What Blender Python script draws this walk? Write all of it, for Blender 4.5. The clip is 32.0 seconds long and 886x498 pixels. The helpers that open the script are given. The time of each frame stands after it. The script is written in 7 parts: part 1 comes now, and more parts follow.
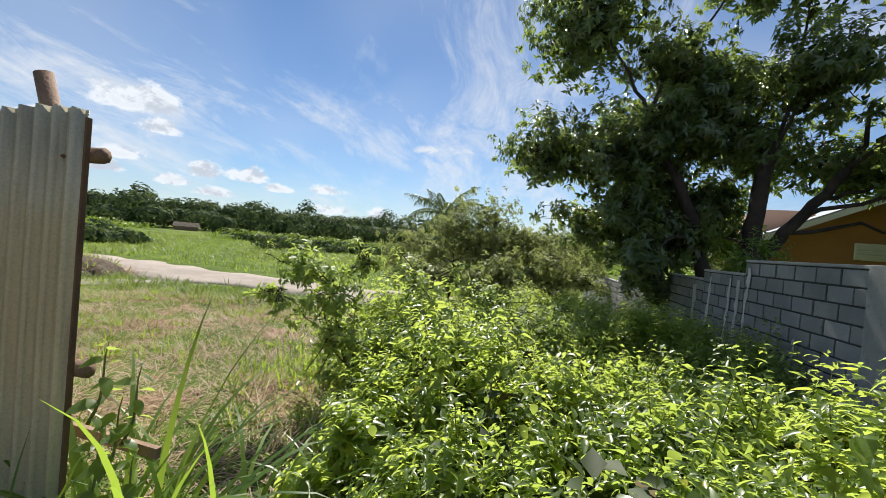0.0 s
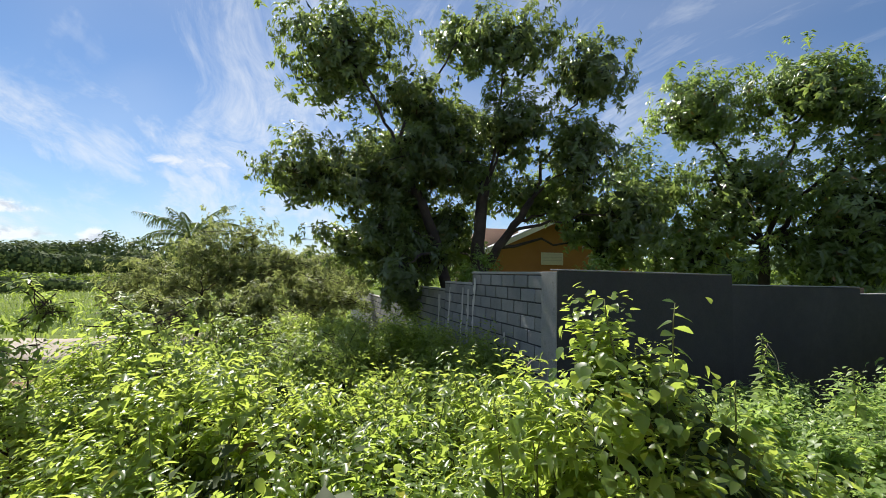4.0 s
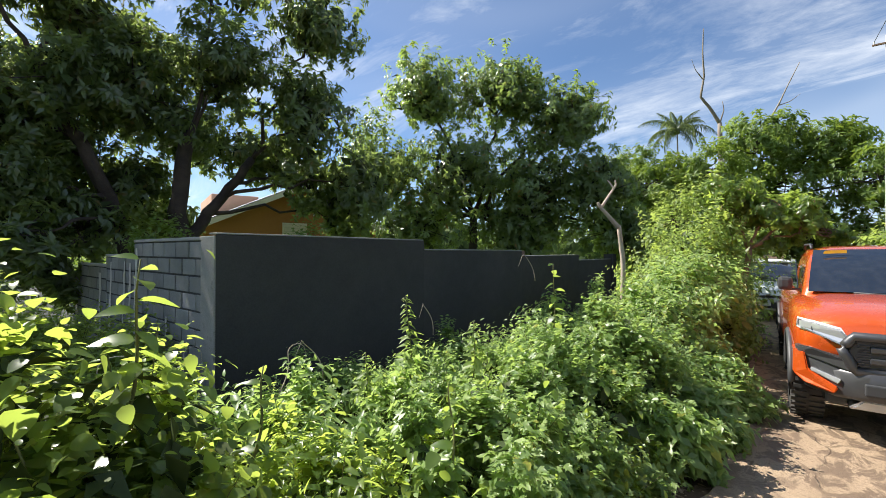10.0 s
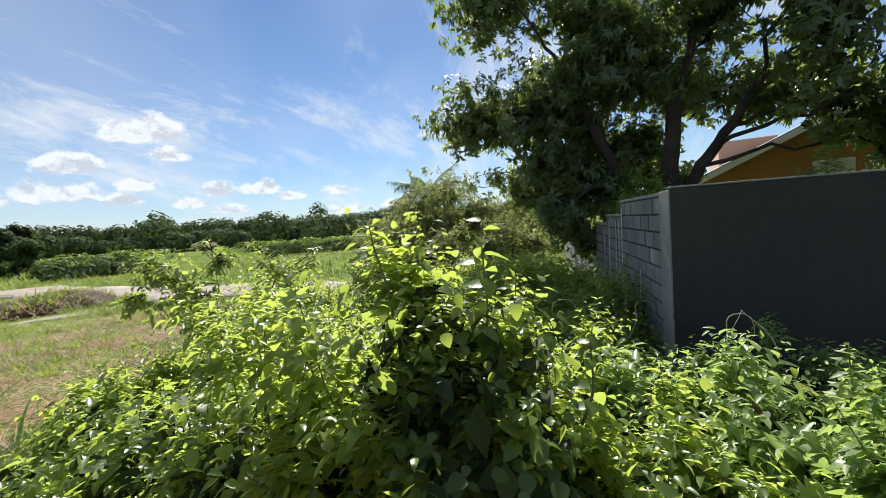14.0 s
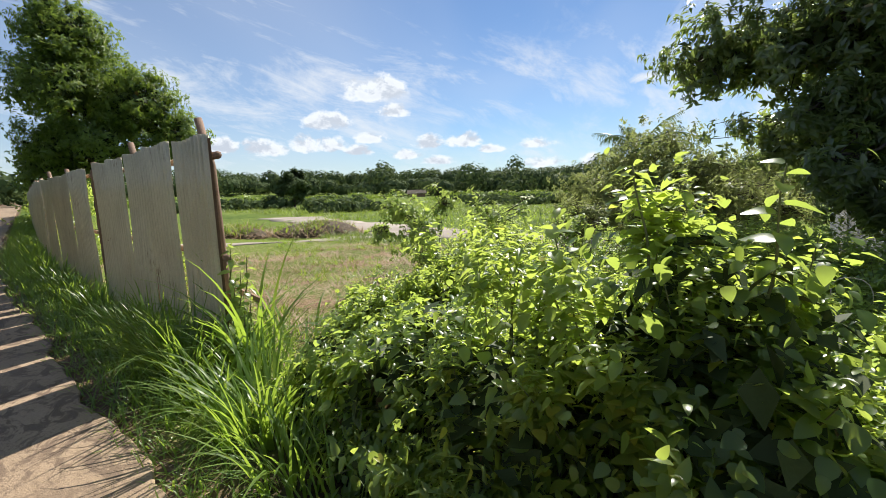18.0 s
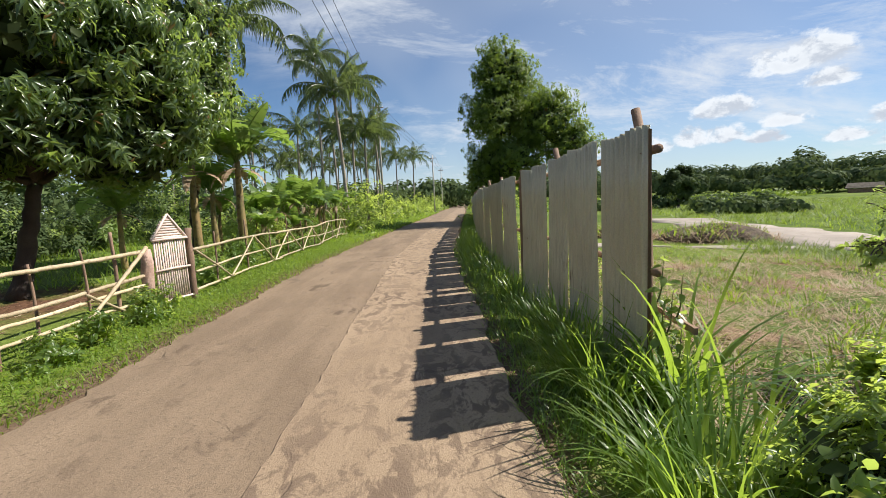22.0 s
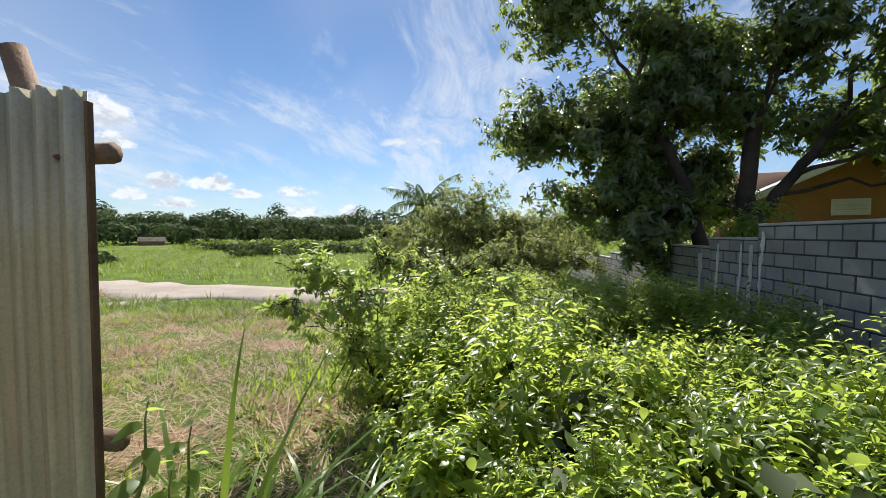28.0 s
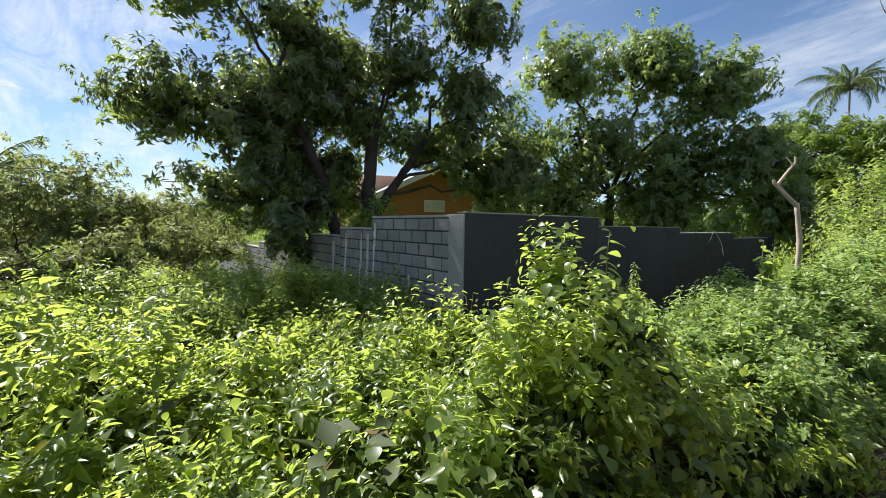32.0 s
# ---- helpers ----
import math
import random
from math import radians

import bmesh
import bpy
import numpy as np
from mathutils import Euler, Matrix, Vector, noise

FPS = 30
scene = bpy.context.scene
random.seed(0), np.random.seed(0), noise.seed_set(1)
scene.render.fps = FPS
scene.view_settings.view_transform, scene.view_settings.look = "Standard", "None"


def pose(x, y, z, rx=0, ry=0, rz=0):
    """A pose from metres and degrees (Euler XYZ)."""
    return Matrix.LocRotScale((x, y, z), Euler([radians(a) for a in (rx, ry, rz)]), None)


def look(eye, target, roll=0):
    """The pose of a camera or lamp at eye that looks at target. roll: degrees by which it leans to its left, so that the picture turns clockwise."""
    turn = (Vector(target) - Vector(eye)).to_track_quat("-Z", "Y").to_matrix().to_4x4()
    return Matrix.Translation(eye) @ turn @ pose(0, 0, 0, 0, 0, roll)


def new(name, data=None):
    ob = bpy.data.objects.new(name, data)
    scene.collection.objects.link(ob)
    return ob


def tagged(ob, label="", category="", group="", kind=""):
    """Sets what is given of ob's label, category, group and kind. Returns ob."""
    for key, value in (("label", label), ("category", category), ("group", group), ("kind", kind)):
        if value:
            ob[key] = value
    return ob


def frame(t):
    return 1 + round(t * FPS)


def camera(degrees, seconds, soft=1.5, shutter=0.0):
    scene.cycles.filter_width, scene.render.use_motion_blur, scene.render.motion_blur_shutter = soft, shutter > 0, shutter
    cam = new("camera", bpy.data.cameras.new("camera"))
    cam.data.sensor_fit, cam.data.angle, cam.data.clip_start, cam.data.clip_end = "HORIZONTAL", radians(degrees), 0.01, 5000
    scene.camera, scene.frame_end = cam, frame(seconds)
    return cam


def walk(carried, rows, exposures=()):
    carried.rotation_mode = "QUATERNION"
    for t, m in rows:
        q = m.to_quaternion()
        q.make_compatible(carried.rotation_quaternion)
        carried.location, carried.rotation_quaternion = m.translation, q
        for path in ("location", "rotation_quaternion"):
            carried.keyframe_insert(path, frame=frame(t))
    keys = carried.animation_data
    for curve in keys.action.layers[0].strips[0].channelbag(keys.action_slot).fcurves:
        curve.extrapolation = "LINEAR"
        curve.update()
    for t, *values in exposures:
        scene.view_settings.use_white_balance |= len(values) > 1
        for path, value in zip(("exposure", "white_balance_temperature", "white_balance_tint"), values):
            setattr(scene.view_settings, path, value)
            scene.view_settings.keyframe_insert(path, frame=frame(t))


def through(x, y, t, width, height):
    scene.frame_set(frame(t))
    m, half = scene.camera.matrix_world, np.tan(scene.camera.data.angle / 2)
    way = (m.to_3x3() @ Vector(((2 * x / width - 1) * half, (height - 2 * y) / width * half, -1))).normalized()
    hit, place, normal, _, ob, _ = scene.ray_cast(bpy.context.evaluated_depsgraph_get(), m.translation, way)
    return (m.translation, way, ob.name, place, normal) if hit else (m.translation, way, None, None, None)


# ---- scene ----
# World: x runs east along the road, y towards the field, z up; the road's surface is z = 0.
cam = camera(93.9, 32.0, 0.5)
# seconds, x, y, z, yaw, pitch, roll
ROWS = [
    (0.0, -0.006, 0.021, 1.595, 10.72, -0.87, -4.96),
    (0.5, -0.032, 0.008, 1.598, 6.86, 0.15, -4.76),
    (1.0, -0.035, 0.000, 1.597, 2.15, 1.06, -4.31),
    (1.5, -0.010, -0.009, 1.596, -3.48, 1.84, -3.72),
    (2.0, 0.028, 0.016, 1.593, -9.48, 2.79, -3.31),
    (2.5, 0.068, 0.053, 1.639, -14.97, 3.82, -2.89),
    (3.0, 0.096, 0.054, 1.683, -18.78, 4.47, -2.30),
    (3.5, 0.129, 0.043, 1.688, -20.16, 4.19, -1.73),
    (5.5, 0.463, -0.055, 1.611, -20.18, 0.46, 0.15),
    (6.0, 0.535, -0.068, 1.608, -25.38, 0.48, -0.13),
    (6.5, 0.591, -0.053, 1.590, -30.81, 0.82, -0.76),
    (7.0, 0.703, 0.023, 1.588, -35.12, 1.36, -1.16),
    (7.5, 0.802, 0.053, 1.588, -37.85, 1.98, -1.08),
    (8.0, 0.956, 0.037, 1.598, -40.30, 2.32, -0.61),
    (8.5, 1.108, -0.023, 1.595, -43.38, 2.31, -0.17),
    (9.0, 1.246, -0.049, 1.591, -47.28, 1.93, -0.11),
    (9.5, 1.442, 0.013, 1.598, -50.85, 1.37, -0.31),
    (10.0, 1.614, 0.070, 1.587, -51.45, 0.31, -0.13),
    (10.5, 1.817, 0.105, 1.577, -49.81, -0.92, 0.46),
    (11.0, 2.005, 0.127, 1.571, -45.13, -2.63, 1.82),
    (11.5, 2.153, 0.182, 1.566, -38.60, -3.60, 3.24),
    (12.0, 2.278, 0.242, 1.567, -25.55, -3.98, 3.72),
    (12.5, 2.379, 0.246, 1.564, -9.47, -3.91, 5.03),
    (13.0, 2.347, 0.184, 1.568, 2.26, -3.39, 5.97),
    (13.5, 2.315, 0.112, 1.572, 8.12, -3.11, 5.42),
    (14.0, 2.243, 0.023, 1.559, 13.16, -3.41, 4.02),
    (14.5, 2.182, -0.035, 1.552, 17.34, -4.11, 3.06),
    (16.5, 2.134, -0.114, 1.539, 28.62, -6.34, 3.19),
    (17.0, 2.109, -0.116, 1.531, 32.10, -6.84, 2.72),
    (17.5, 2.071, -0.129, 1.522, 35.59, -7.56, 2.04),
    (18.0, 2.037, -0.129, 1.509, 39.46, -8.40, 1.34),
    (18.5, 1.962, -0.142, 1.490, 45.82, -9.05, 1.06),
    (19.0, 1.888, -0.198, 1.509, 55.31, -9.10, 1.64),
    (19.5, 1.813, -0.213, 1.505, 65.57, -8.62, 2.39),
    (20.0, 1.710, -0.144, 1.529, 75.24, -7.96, 2.76),
    (20.5, 1.618, -0.066, 1.528, 81.83, -7.45, 2.72),
    (21.0, 1.498, -0.103, 1.504, 85.92, -7.13, 2.63),
    (21.5, 1.322, -0.177, 1.544, 87.93, -6.84, 2.71),
    (22.0, 1.203, -0.198, 1.533, 88.12, -6.52, 2.87),
    (22.5, 1.044, -0.135, 1.538, 86.03, -5.83, 2.86),
    (23.0, 0.883, -0.059, 1.537, 81.67, -5.16, 2.66),
    (23.5, 0.699, -0.043, 1.537, 74.47, -4.67, 2.25),
    (24.0, 0.527, -0.022, 1.552, 66.16, -4.31, 1.85),
    (24.5, 0.355, 0.065, 1.531, 58.09, -3.90, 1.55),
    (26.5, -0.425, 0.254, 1.556, 28.48, -2.38, -0.60),
    (27.0, -0.505, 0.310, 1.557, 21.18, -2.33, -0.31),
    (27.5, -0.546, 0.314, 1.574, 13.85, -2.07, -0.00),
    (28.0, -0.561, 0.305, 1.580, 7.35, -2.00, 0.11),
    (28.5, -0.552, 0.300, 1.574, 1.73, -2.21, -0.11),
    (29.0, -0.566, 0.309, 1.553, -2.49, -2.71, -0.55),
    (29.5, -0.585, 0.318, 1.556, -5.95, -3.32, -0.91),
    (30.0, -0.587, 0.324, 1.554, -10.15, -3.85, -1.13),
    (30.5, -0.552, 0.315, 1.554, -16.40, -4.03, -1.19),
    (31.0, -0.458, 0.294, 1.554, -24.34, -3.93, -1.05),
    (31.5, -0.340, 0.265, 1.570, -32.26, -3.64, -0.92),
    (32.0, -0.260, 0.247, 1.580, -37.60, -3.22, -0.77),]
walk(cam, [(t, pose(x, y, z, 90 + pitch, roll, yaw)) for t, x, y, z, yaw, pitch, roll in ROWS], [(0.0, 0.6), (3.0, 0.66), (6.0, 0.82), (9.0, 0.92), (10.0, 1.05), (11.0, 1.14), (12.0, 1.42), (13.0, 1.12), (14.0, 0.68), (17.0, 0.7), (21.0, 0.6), (28.0, 0.68), (32.0, 0.88)])

# ---- light ----
SUN_WAY = Vector((-0.414, 1.78, 2.0)).normalized()
SUN_EL = math.asin(SUN_WAY.z)
SUN_AZ = math.atan2(SUN_WAY.x, SUN_WAY.y)
sun_data = bpy.data.lights.new("sun", "SUN")
sun_data.energy, sun_data.angle, sun_data.color = 5.0, radians(0.55), (1.0, 0.95, 0.86)
sun = new("sun", sun_data)
sun.matrix_world = look(SUN_WAY * 60, (0, 0, 0))


class Nodes:
    """A thin shorthand for building node trees."""

    def __init__(self, tree):
        self.tree = tree
        tree.nodes.clear()

    def add(self, kind, **inputs):
        node = self.tree.nodes.new(kind)
        for key, value in inputs.items():
            self.put(node, key.replace("_", " "), value)
        return node

    def put(self, node, key, value):
        sock = node.inputs[int(key)] if str(key).isdigit() else node.inputs[key]
        if isinstance(value, bpy.types.NodeSocket):
            self.tree.links.new(value, sock)
        else:
            sock.default_value = value

    def math(self, op, a, b=0.0, c=0.0, clamp=False):
        node = self.tree.nodes.new("ShaderNodeMath")
        node.operation, node.use_clamp = op, clamp
        for i, v in enumerate((a, b, c)):
            self.put(node, i, v)
        return node.outputs[0]

    def vmath(self, op, a, b=(0, 0, 0)):
        node = self.tree.nodes.new("ShaderNodeVectorMath")
        node.operation = op
        self.put(node, 0, a)
        self.put(node, 1, b)
        return node.outputs[0]

    def noise(self, vec, scale, detail=4.0, rough=0.55, distort=0.0):
        node = self.tree.nodes.new("ShaderNodeTexNoise")
        self.put(node, "Vector", vec)
        for key, v in (("Scale", scale), ("Detail", detail), ("Roughness", rough), ("Distortion", distort)):
            node.inputs[key].default_value = v
        return node.outputs["Fac"]

    def ramp(self, fac, lo, hi, a=0.0, b=1.0):
        node = self.tree.nodes.new("ShaderNodeMapRange")
        node.interpolation_type = "SMOOTHSTEP"
        self.put(node, 0, fac)
        for i, v in enumerate((lo, hi, a, b)):
            self.put(node, i + 1, v)
        return node.outputs[0]

    def mix(self, fac, a, b, blend="MIX"):
        node = self.tree.nodes.new("ShaderNodeMix")
        node.data_type, node.blend_type = "RGBA", blend
        self.put(node, 0, fac)
        for i, v in ((6, a), (7, b)):
            self.put(node, i, (*v, 1.0) if isinstance(v, tuple) and len(v) == 3 else v)
        return node.outputs[2]


def build_world():
    """Clear blue sky with thin cirrus and a belt of small cumulus low down."""
    world = bpy.data.worlds.new("sky")
    world.use_nodes = True
    scene.world = world
    n = Nodes(world.node_tree)
    sky = n.add("ShaderNodeTexSky")
    sky.sky_type, sky.sun_disc, sky.sun_elevation, sky.sun_rotation = "NISHITA", False, SUN_EL, SUN_AZ
    sky.altitude, sky.air_density, sky.dust_density, sky.ozone_density = 50.0, 1.0, 0.0, 3.0
    way = n.add("ShaderNodeTexCoord").outputs["Generated"]
    xyz = n.add("ShaderNodeSeparateXYZ", Vector=way)
    up = n.math("MAXIMUM", xyz.outputs[2], 0.0)
    flat = n.math("ADD", up, 0.30)
    dome = n.add("ShaderNodeCombineXYZ", X=n.math("DIVIDE", xyz.outputs[0], flat), Y=n.math("DIVIDE", xyz.outputs[1], flat), Z=0.0).outputs[0]
    # cirrus: curling streaks, broken by a broad mask
    curl = n.add("ShaderNodeTexNoise", Vector=dome, Scale=0.8, Detail=2.0)
    bent = n.vmath("ADD", dome, n.vmath("MULTIPLY", n.vmath("SUBTRACT", curl.outputs["Color"], (0.5, 0.5, 0.5)), (0.5, 0.5, 0.0)))
    turn = n.add("ShaderNodeMapping", Vector=bent, Rotation=(0, 0, radians(62)), Scale=(1.5, 0.72, 1.0)).outputs[0]
    streak = n.noise(turn, 1.5, 9.0, 0.66, 0.5)
    wisp = n.noise(turn, 4.5, 8.0, 0.68, 0.9)
    broad = n.noise(dome, 0.75, 3.0, 0.5, 0.6)
    cirrus = n.math("MULTIPLY", n.ramp(n.math("ADD", n.math("MULTIPLY", streak, 0.7), n.math("MULTIPLY", wisp, 0.3)), 0.42, 0.72), n.ramp(broad, 0.28, 0.54))
    veil = n.math("MULTIPLY", n.ramp(broad, 0.30, 0.70), 0.26)
    thin = n.math("MAXIMUM", n.math("MULTIPLY", cirrus, 0.92), veil)
    # cumulus: heaped clouds with flat bases, each at its bearing and height (degrees), with its width and depth
    low = n.add("ShaderNodeMapping", Vector=way, Scale=(1.0, 1.0, 1.5)).outputs[0]
    puff = n.noise(low, 17.0, 8.0, 0.60, 0.25)
    under = n.noise(n.vmath("ADD", low, (0.0, 0.0, 0.022)), 17.0, 8.0, 0.60, 0.25)
    CLOUDS = ((48.7, 13.0, 9.2, 3.7), (45.8, 10.3, 4.6, 2.0), (54.5, 8.9, 6.2, 2.7), (48.7, 7.0, 5.0, 2.1), (41.4, 6.2, 5.4, 2.2), (36.6, 6.4, 5.6, 2.4), (26.5, 5.7, 5.0, 1.7), (62.0, 5.5, 6.0, 2.4), (55.8, 6.1, 7.6, 2.8),
              (44.4, 4.7, 6.0, 1.6), (25.9, 3.2, 6.5, 1.8), (33.0, 5.2, 3.8, 1.3), (50.5, 5.2, 4.6, 1.5), (19.8, 3.2, 3.4, 2.2), (40.0, 3.8, 6.0, 1.5), (67.0, 5.6, 4.6, 2.0))

    def heap(az, el, wide, deep):
        a, e = radians(az), radians(el)
        right = Vector((math.cos(a), math.sin(a), 0.0)) / radians(wide / 2)
        over = Vector((math.sin(a) * math.sin(e), -math.cos(a) * math.sin(e), math.cos(e))) / radians(deep / 2)
        u, v = n.add("ShaderNodeVectorMath"), n.add("ShaderNodeVectorMath")
        for node, axis in ((u, right), (v, over)):
            node.operation = "DOT_PRODUCT"
            n.put(node, 0, way)
            n.put(node, 1, tuple(axis))
        rise = n.math("ADD", v.outputs["Value"], 0.35)
        tall = n.math("MAXIMUM", n.math("MULTIPLY", rise, 0.74), n.math("MULTIPLY", rise, -1.55))
        return n.math("MULTIPLY_ADD", u.outputs["Value"], u.outputs["Value"], n.math("MULTIPLY", tall, tall))

    near = 9.0
    for c in CLOUDS:
        near = n.math("MINIMUM", heap(*c), near)
    rough_edge = n.math("ADD", n.math("MULTIPLY", n.math("SUBTRACT", puff, 0.5), 3.4), n.math("MULTIPLY", n.math("SUBTRACT", n.noise(low, 60.0, 5.0, 0.6), 0.5), 1.0))
    heaped = n.math("ADD", n.math("SUBTRACT", 0.95, near), rough_edge)
    # a broken line of far small clouds just over the horizon
    belt = n.math("ADD", n.math("MULTIPLY", n.math("SUBTRACT", n.noise(low, 30.0, 6.0, 0.58), 0.55), 5.0), n.ramp(up, 0.03, 0.085, 0.0, -2.2))
    edge = n.math("MAXIMUM", heaped, belt)
    cumulus = n.ramp(edge, -0.05, 0.75)
    lit = n.math("MULTIPLY", n.ramp(n.math("SUBTRACT", puff, under), -0.10, 0.06, 0.30, 1.0), n.ramp(edge, 0.3, 1.6, 1.0, 0.75))
    white = n.mix(lit, (5.0, 5.7, 6.9), (9.8, 10.3, 10.9))
    wispy = n.ramp(n.math("ADD", n.math("SUBTRACT", 0.8, heap(11.8, 13.1, 11.0, 3.4)), n.math("MULTIPLY", n.math("SUBTRACT", n.noise(n.add("ShaderNodeMapping", Vector=way, Scale=(1.0, 1.0, 3.0)).outputs[0], 12.0, 8.0, 0.65, 0.6), 0.5), 3.6)), 0.0, 1.3, 0.0, 0.95)
    thin = n.math("MAXIMUM", thin, wispy)
    hazed = n.mix(n.ramp(up, 0.0, 0.20, 0.34, 0.0), n.mix(1.0, sky.outputs[0], (0.88, 1.0, 1.12), "MULTIPLY"), (5.8, 6.9, 8.2))
    a = n.mix(thin, hazed, (8.9, 9.3, 9.8))
    b = n.mix(cumulus, a, white)
    back = n.add("ShaderNodeBackground", Color=b, Strength=0.062)
    n.tree.links.new(back.outputs[0], n.add("ShaderNodeOutputWorld").inputs[0])


build_world()


# ---- materials ----
def material(name):
    m = bpy.data.materials.new(name)
    m.use_nodes = True
    n = Nodes(m.node_tree)
    return m, n


def finish(n, shader):
    n.tree.links.new(shader, n.add("ShaderNodeOutputMaterial").inputs[0])


def surface(name, a, b, rough=0.85, coarse=0.8, fine=12.0, grain=60.0, bump=0.25, dirt=None, dirt_at=(0.5, 0.7), metal=0.0, vary=0.12, bump_size=0.01):
    """A weathered surface: two colours in large blotches, a fine grain, a stain colour and a bump."""
    m, n = material(name)
    pos = n.add("ShaderNodeNewGeometry").outputs["Position"]
    big = n.noise(pos, coarse, 6.0, 0.6)
    mid = n.noise(pos, fine, 5.0, 0.6)
    small = n.noise(pos, grain, 3.0, 0.6)
    col = n.mix(n.ramp(big, 0.35, 0.65), a, b)
    if dirt:
        col = n.mix(n.ramp(n.math("ADD", n.math("MULTIPLY", mid, 0.6), n.math("MULTIPLY", big, 0.4)), *dirt_at), col, dirt)
    tone = n.ramp(small, 0.25, 0.75, 1.0 - vary, 1.0 + vary)
    who = n.add("ShaderNodeObjectInfo").outputs["Random"]
    tone = n.math("MULTIPLY", tone, n.ramp(who, 0.0, 1.0, 1.0 - vary, 1.0 + vary))
    col = n.mix(1.0, col, n.add("ShaderNodeCombineColor", Red=tone, Green=tone, Blue=tone).outputs[0], "MULTIPLY")
    relief = n.add("ShaderNodeBump", Strength=bump, Distance=bump_size, Height=n.math("ADD", mid, n.math("MULTIPLY", small, 0.6)))
    p = n.add("ShaderNodeBsdfPrincipled", Base_Color=col, Roughness=n.ramp(mid, 0.2, 0.8, rough - 0.08, min(1.0, rough + 0.08)), Metallic=metal, Normal=relief.outputs[0])
    finish(n, p.outputs[0])
    return m


def leafy(name, dark, mid, bright, through=(0.30, 0.42, 0.03), share=0.4, rough=0.42, old=None, spread=1.0, gloss=0.5):
    """Leaves: each island its own green, some yellowed, with light passing through them."""
    m, n = material(name)
    geo = n.add("ShaderNodeNewGeometry")
    r = geo.outputs["Random Per Island"]
    pos = geo.outputs["Position"]
    patch = n.noise(pos, 0.9, 3.0, 0.5)
    k = n.math("ADD", n.math("MULTIPLY", r, 0.7 * spread), n.math("MULTIPLY", patch, 0.5))
    col = n.mix(n.ramp(k, 0.15, 0.55), dark, mid)
    col = n.mix(n.ramp(k, 0.55, 1.0), col, bright)
    if old:
        col = n.mix(n.math("GREATER_THAN", r, 0.982), col, old)
    grain = n.noise(pos, 90.0, 2.0, 0.5)
    col = n.mix(n.ramp(grain, 0.3, 0.7, 0.0, 0.25), col, dark)
    p = n.add("ShaderNodeBsdfPrincipled", Base_Color=col, Roughness=rough)
    p.inputs["Specular IOR Level"].default_value = gloss
    glow = n.mix(0.35, (*through, 1.0), col)
    t = n.add("ShaderNodeBsdfTranslucent", Color=glow)
    mix = n.add("ShaderNodeMixShader")
    mix.inputs[0].default_value = share
    n.tree.links.new(p.outputs[0], mix.inputs[1])
    n.tree.links.new(t.outputs[0], mix.inputs[2])
    finish(n, mix.outputs[0])
    return m


def plain(name, color, rough=0.5, metal=0.0, coat=0.0):
    m, n = material(name)
    pos = n.add("ShaderNodeNewGeometry").outputs["Position"]
    dust = n.noise(pos, 9.0, 5.0, 0.6)
    col = n.mix(n.ramp(dust, 0.35, 0.8, 0.0, 0.18), color, tuple(0.6 * c + 0.08 for c in color))
    p = n.add("ShaderNodeBsdfPrincipled", Base_Color=col, Roughness=n.ramp(dust, 0.3, 0.7, max(0.02, rough - 0.04), rough + 0.06), Metallic=metal)
    p.inputs["Coat Weight"].default_value = coat
    p.inputs["Coat Roughness"].default_value = 0.05
    finish(n, p.outputs[0])
    return m


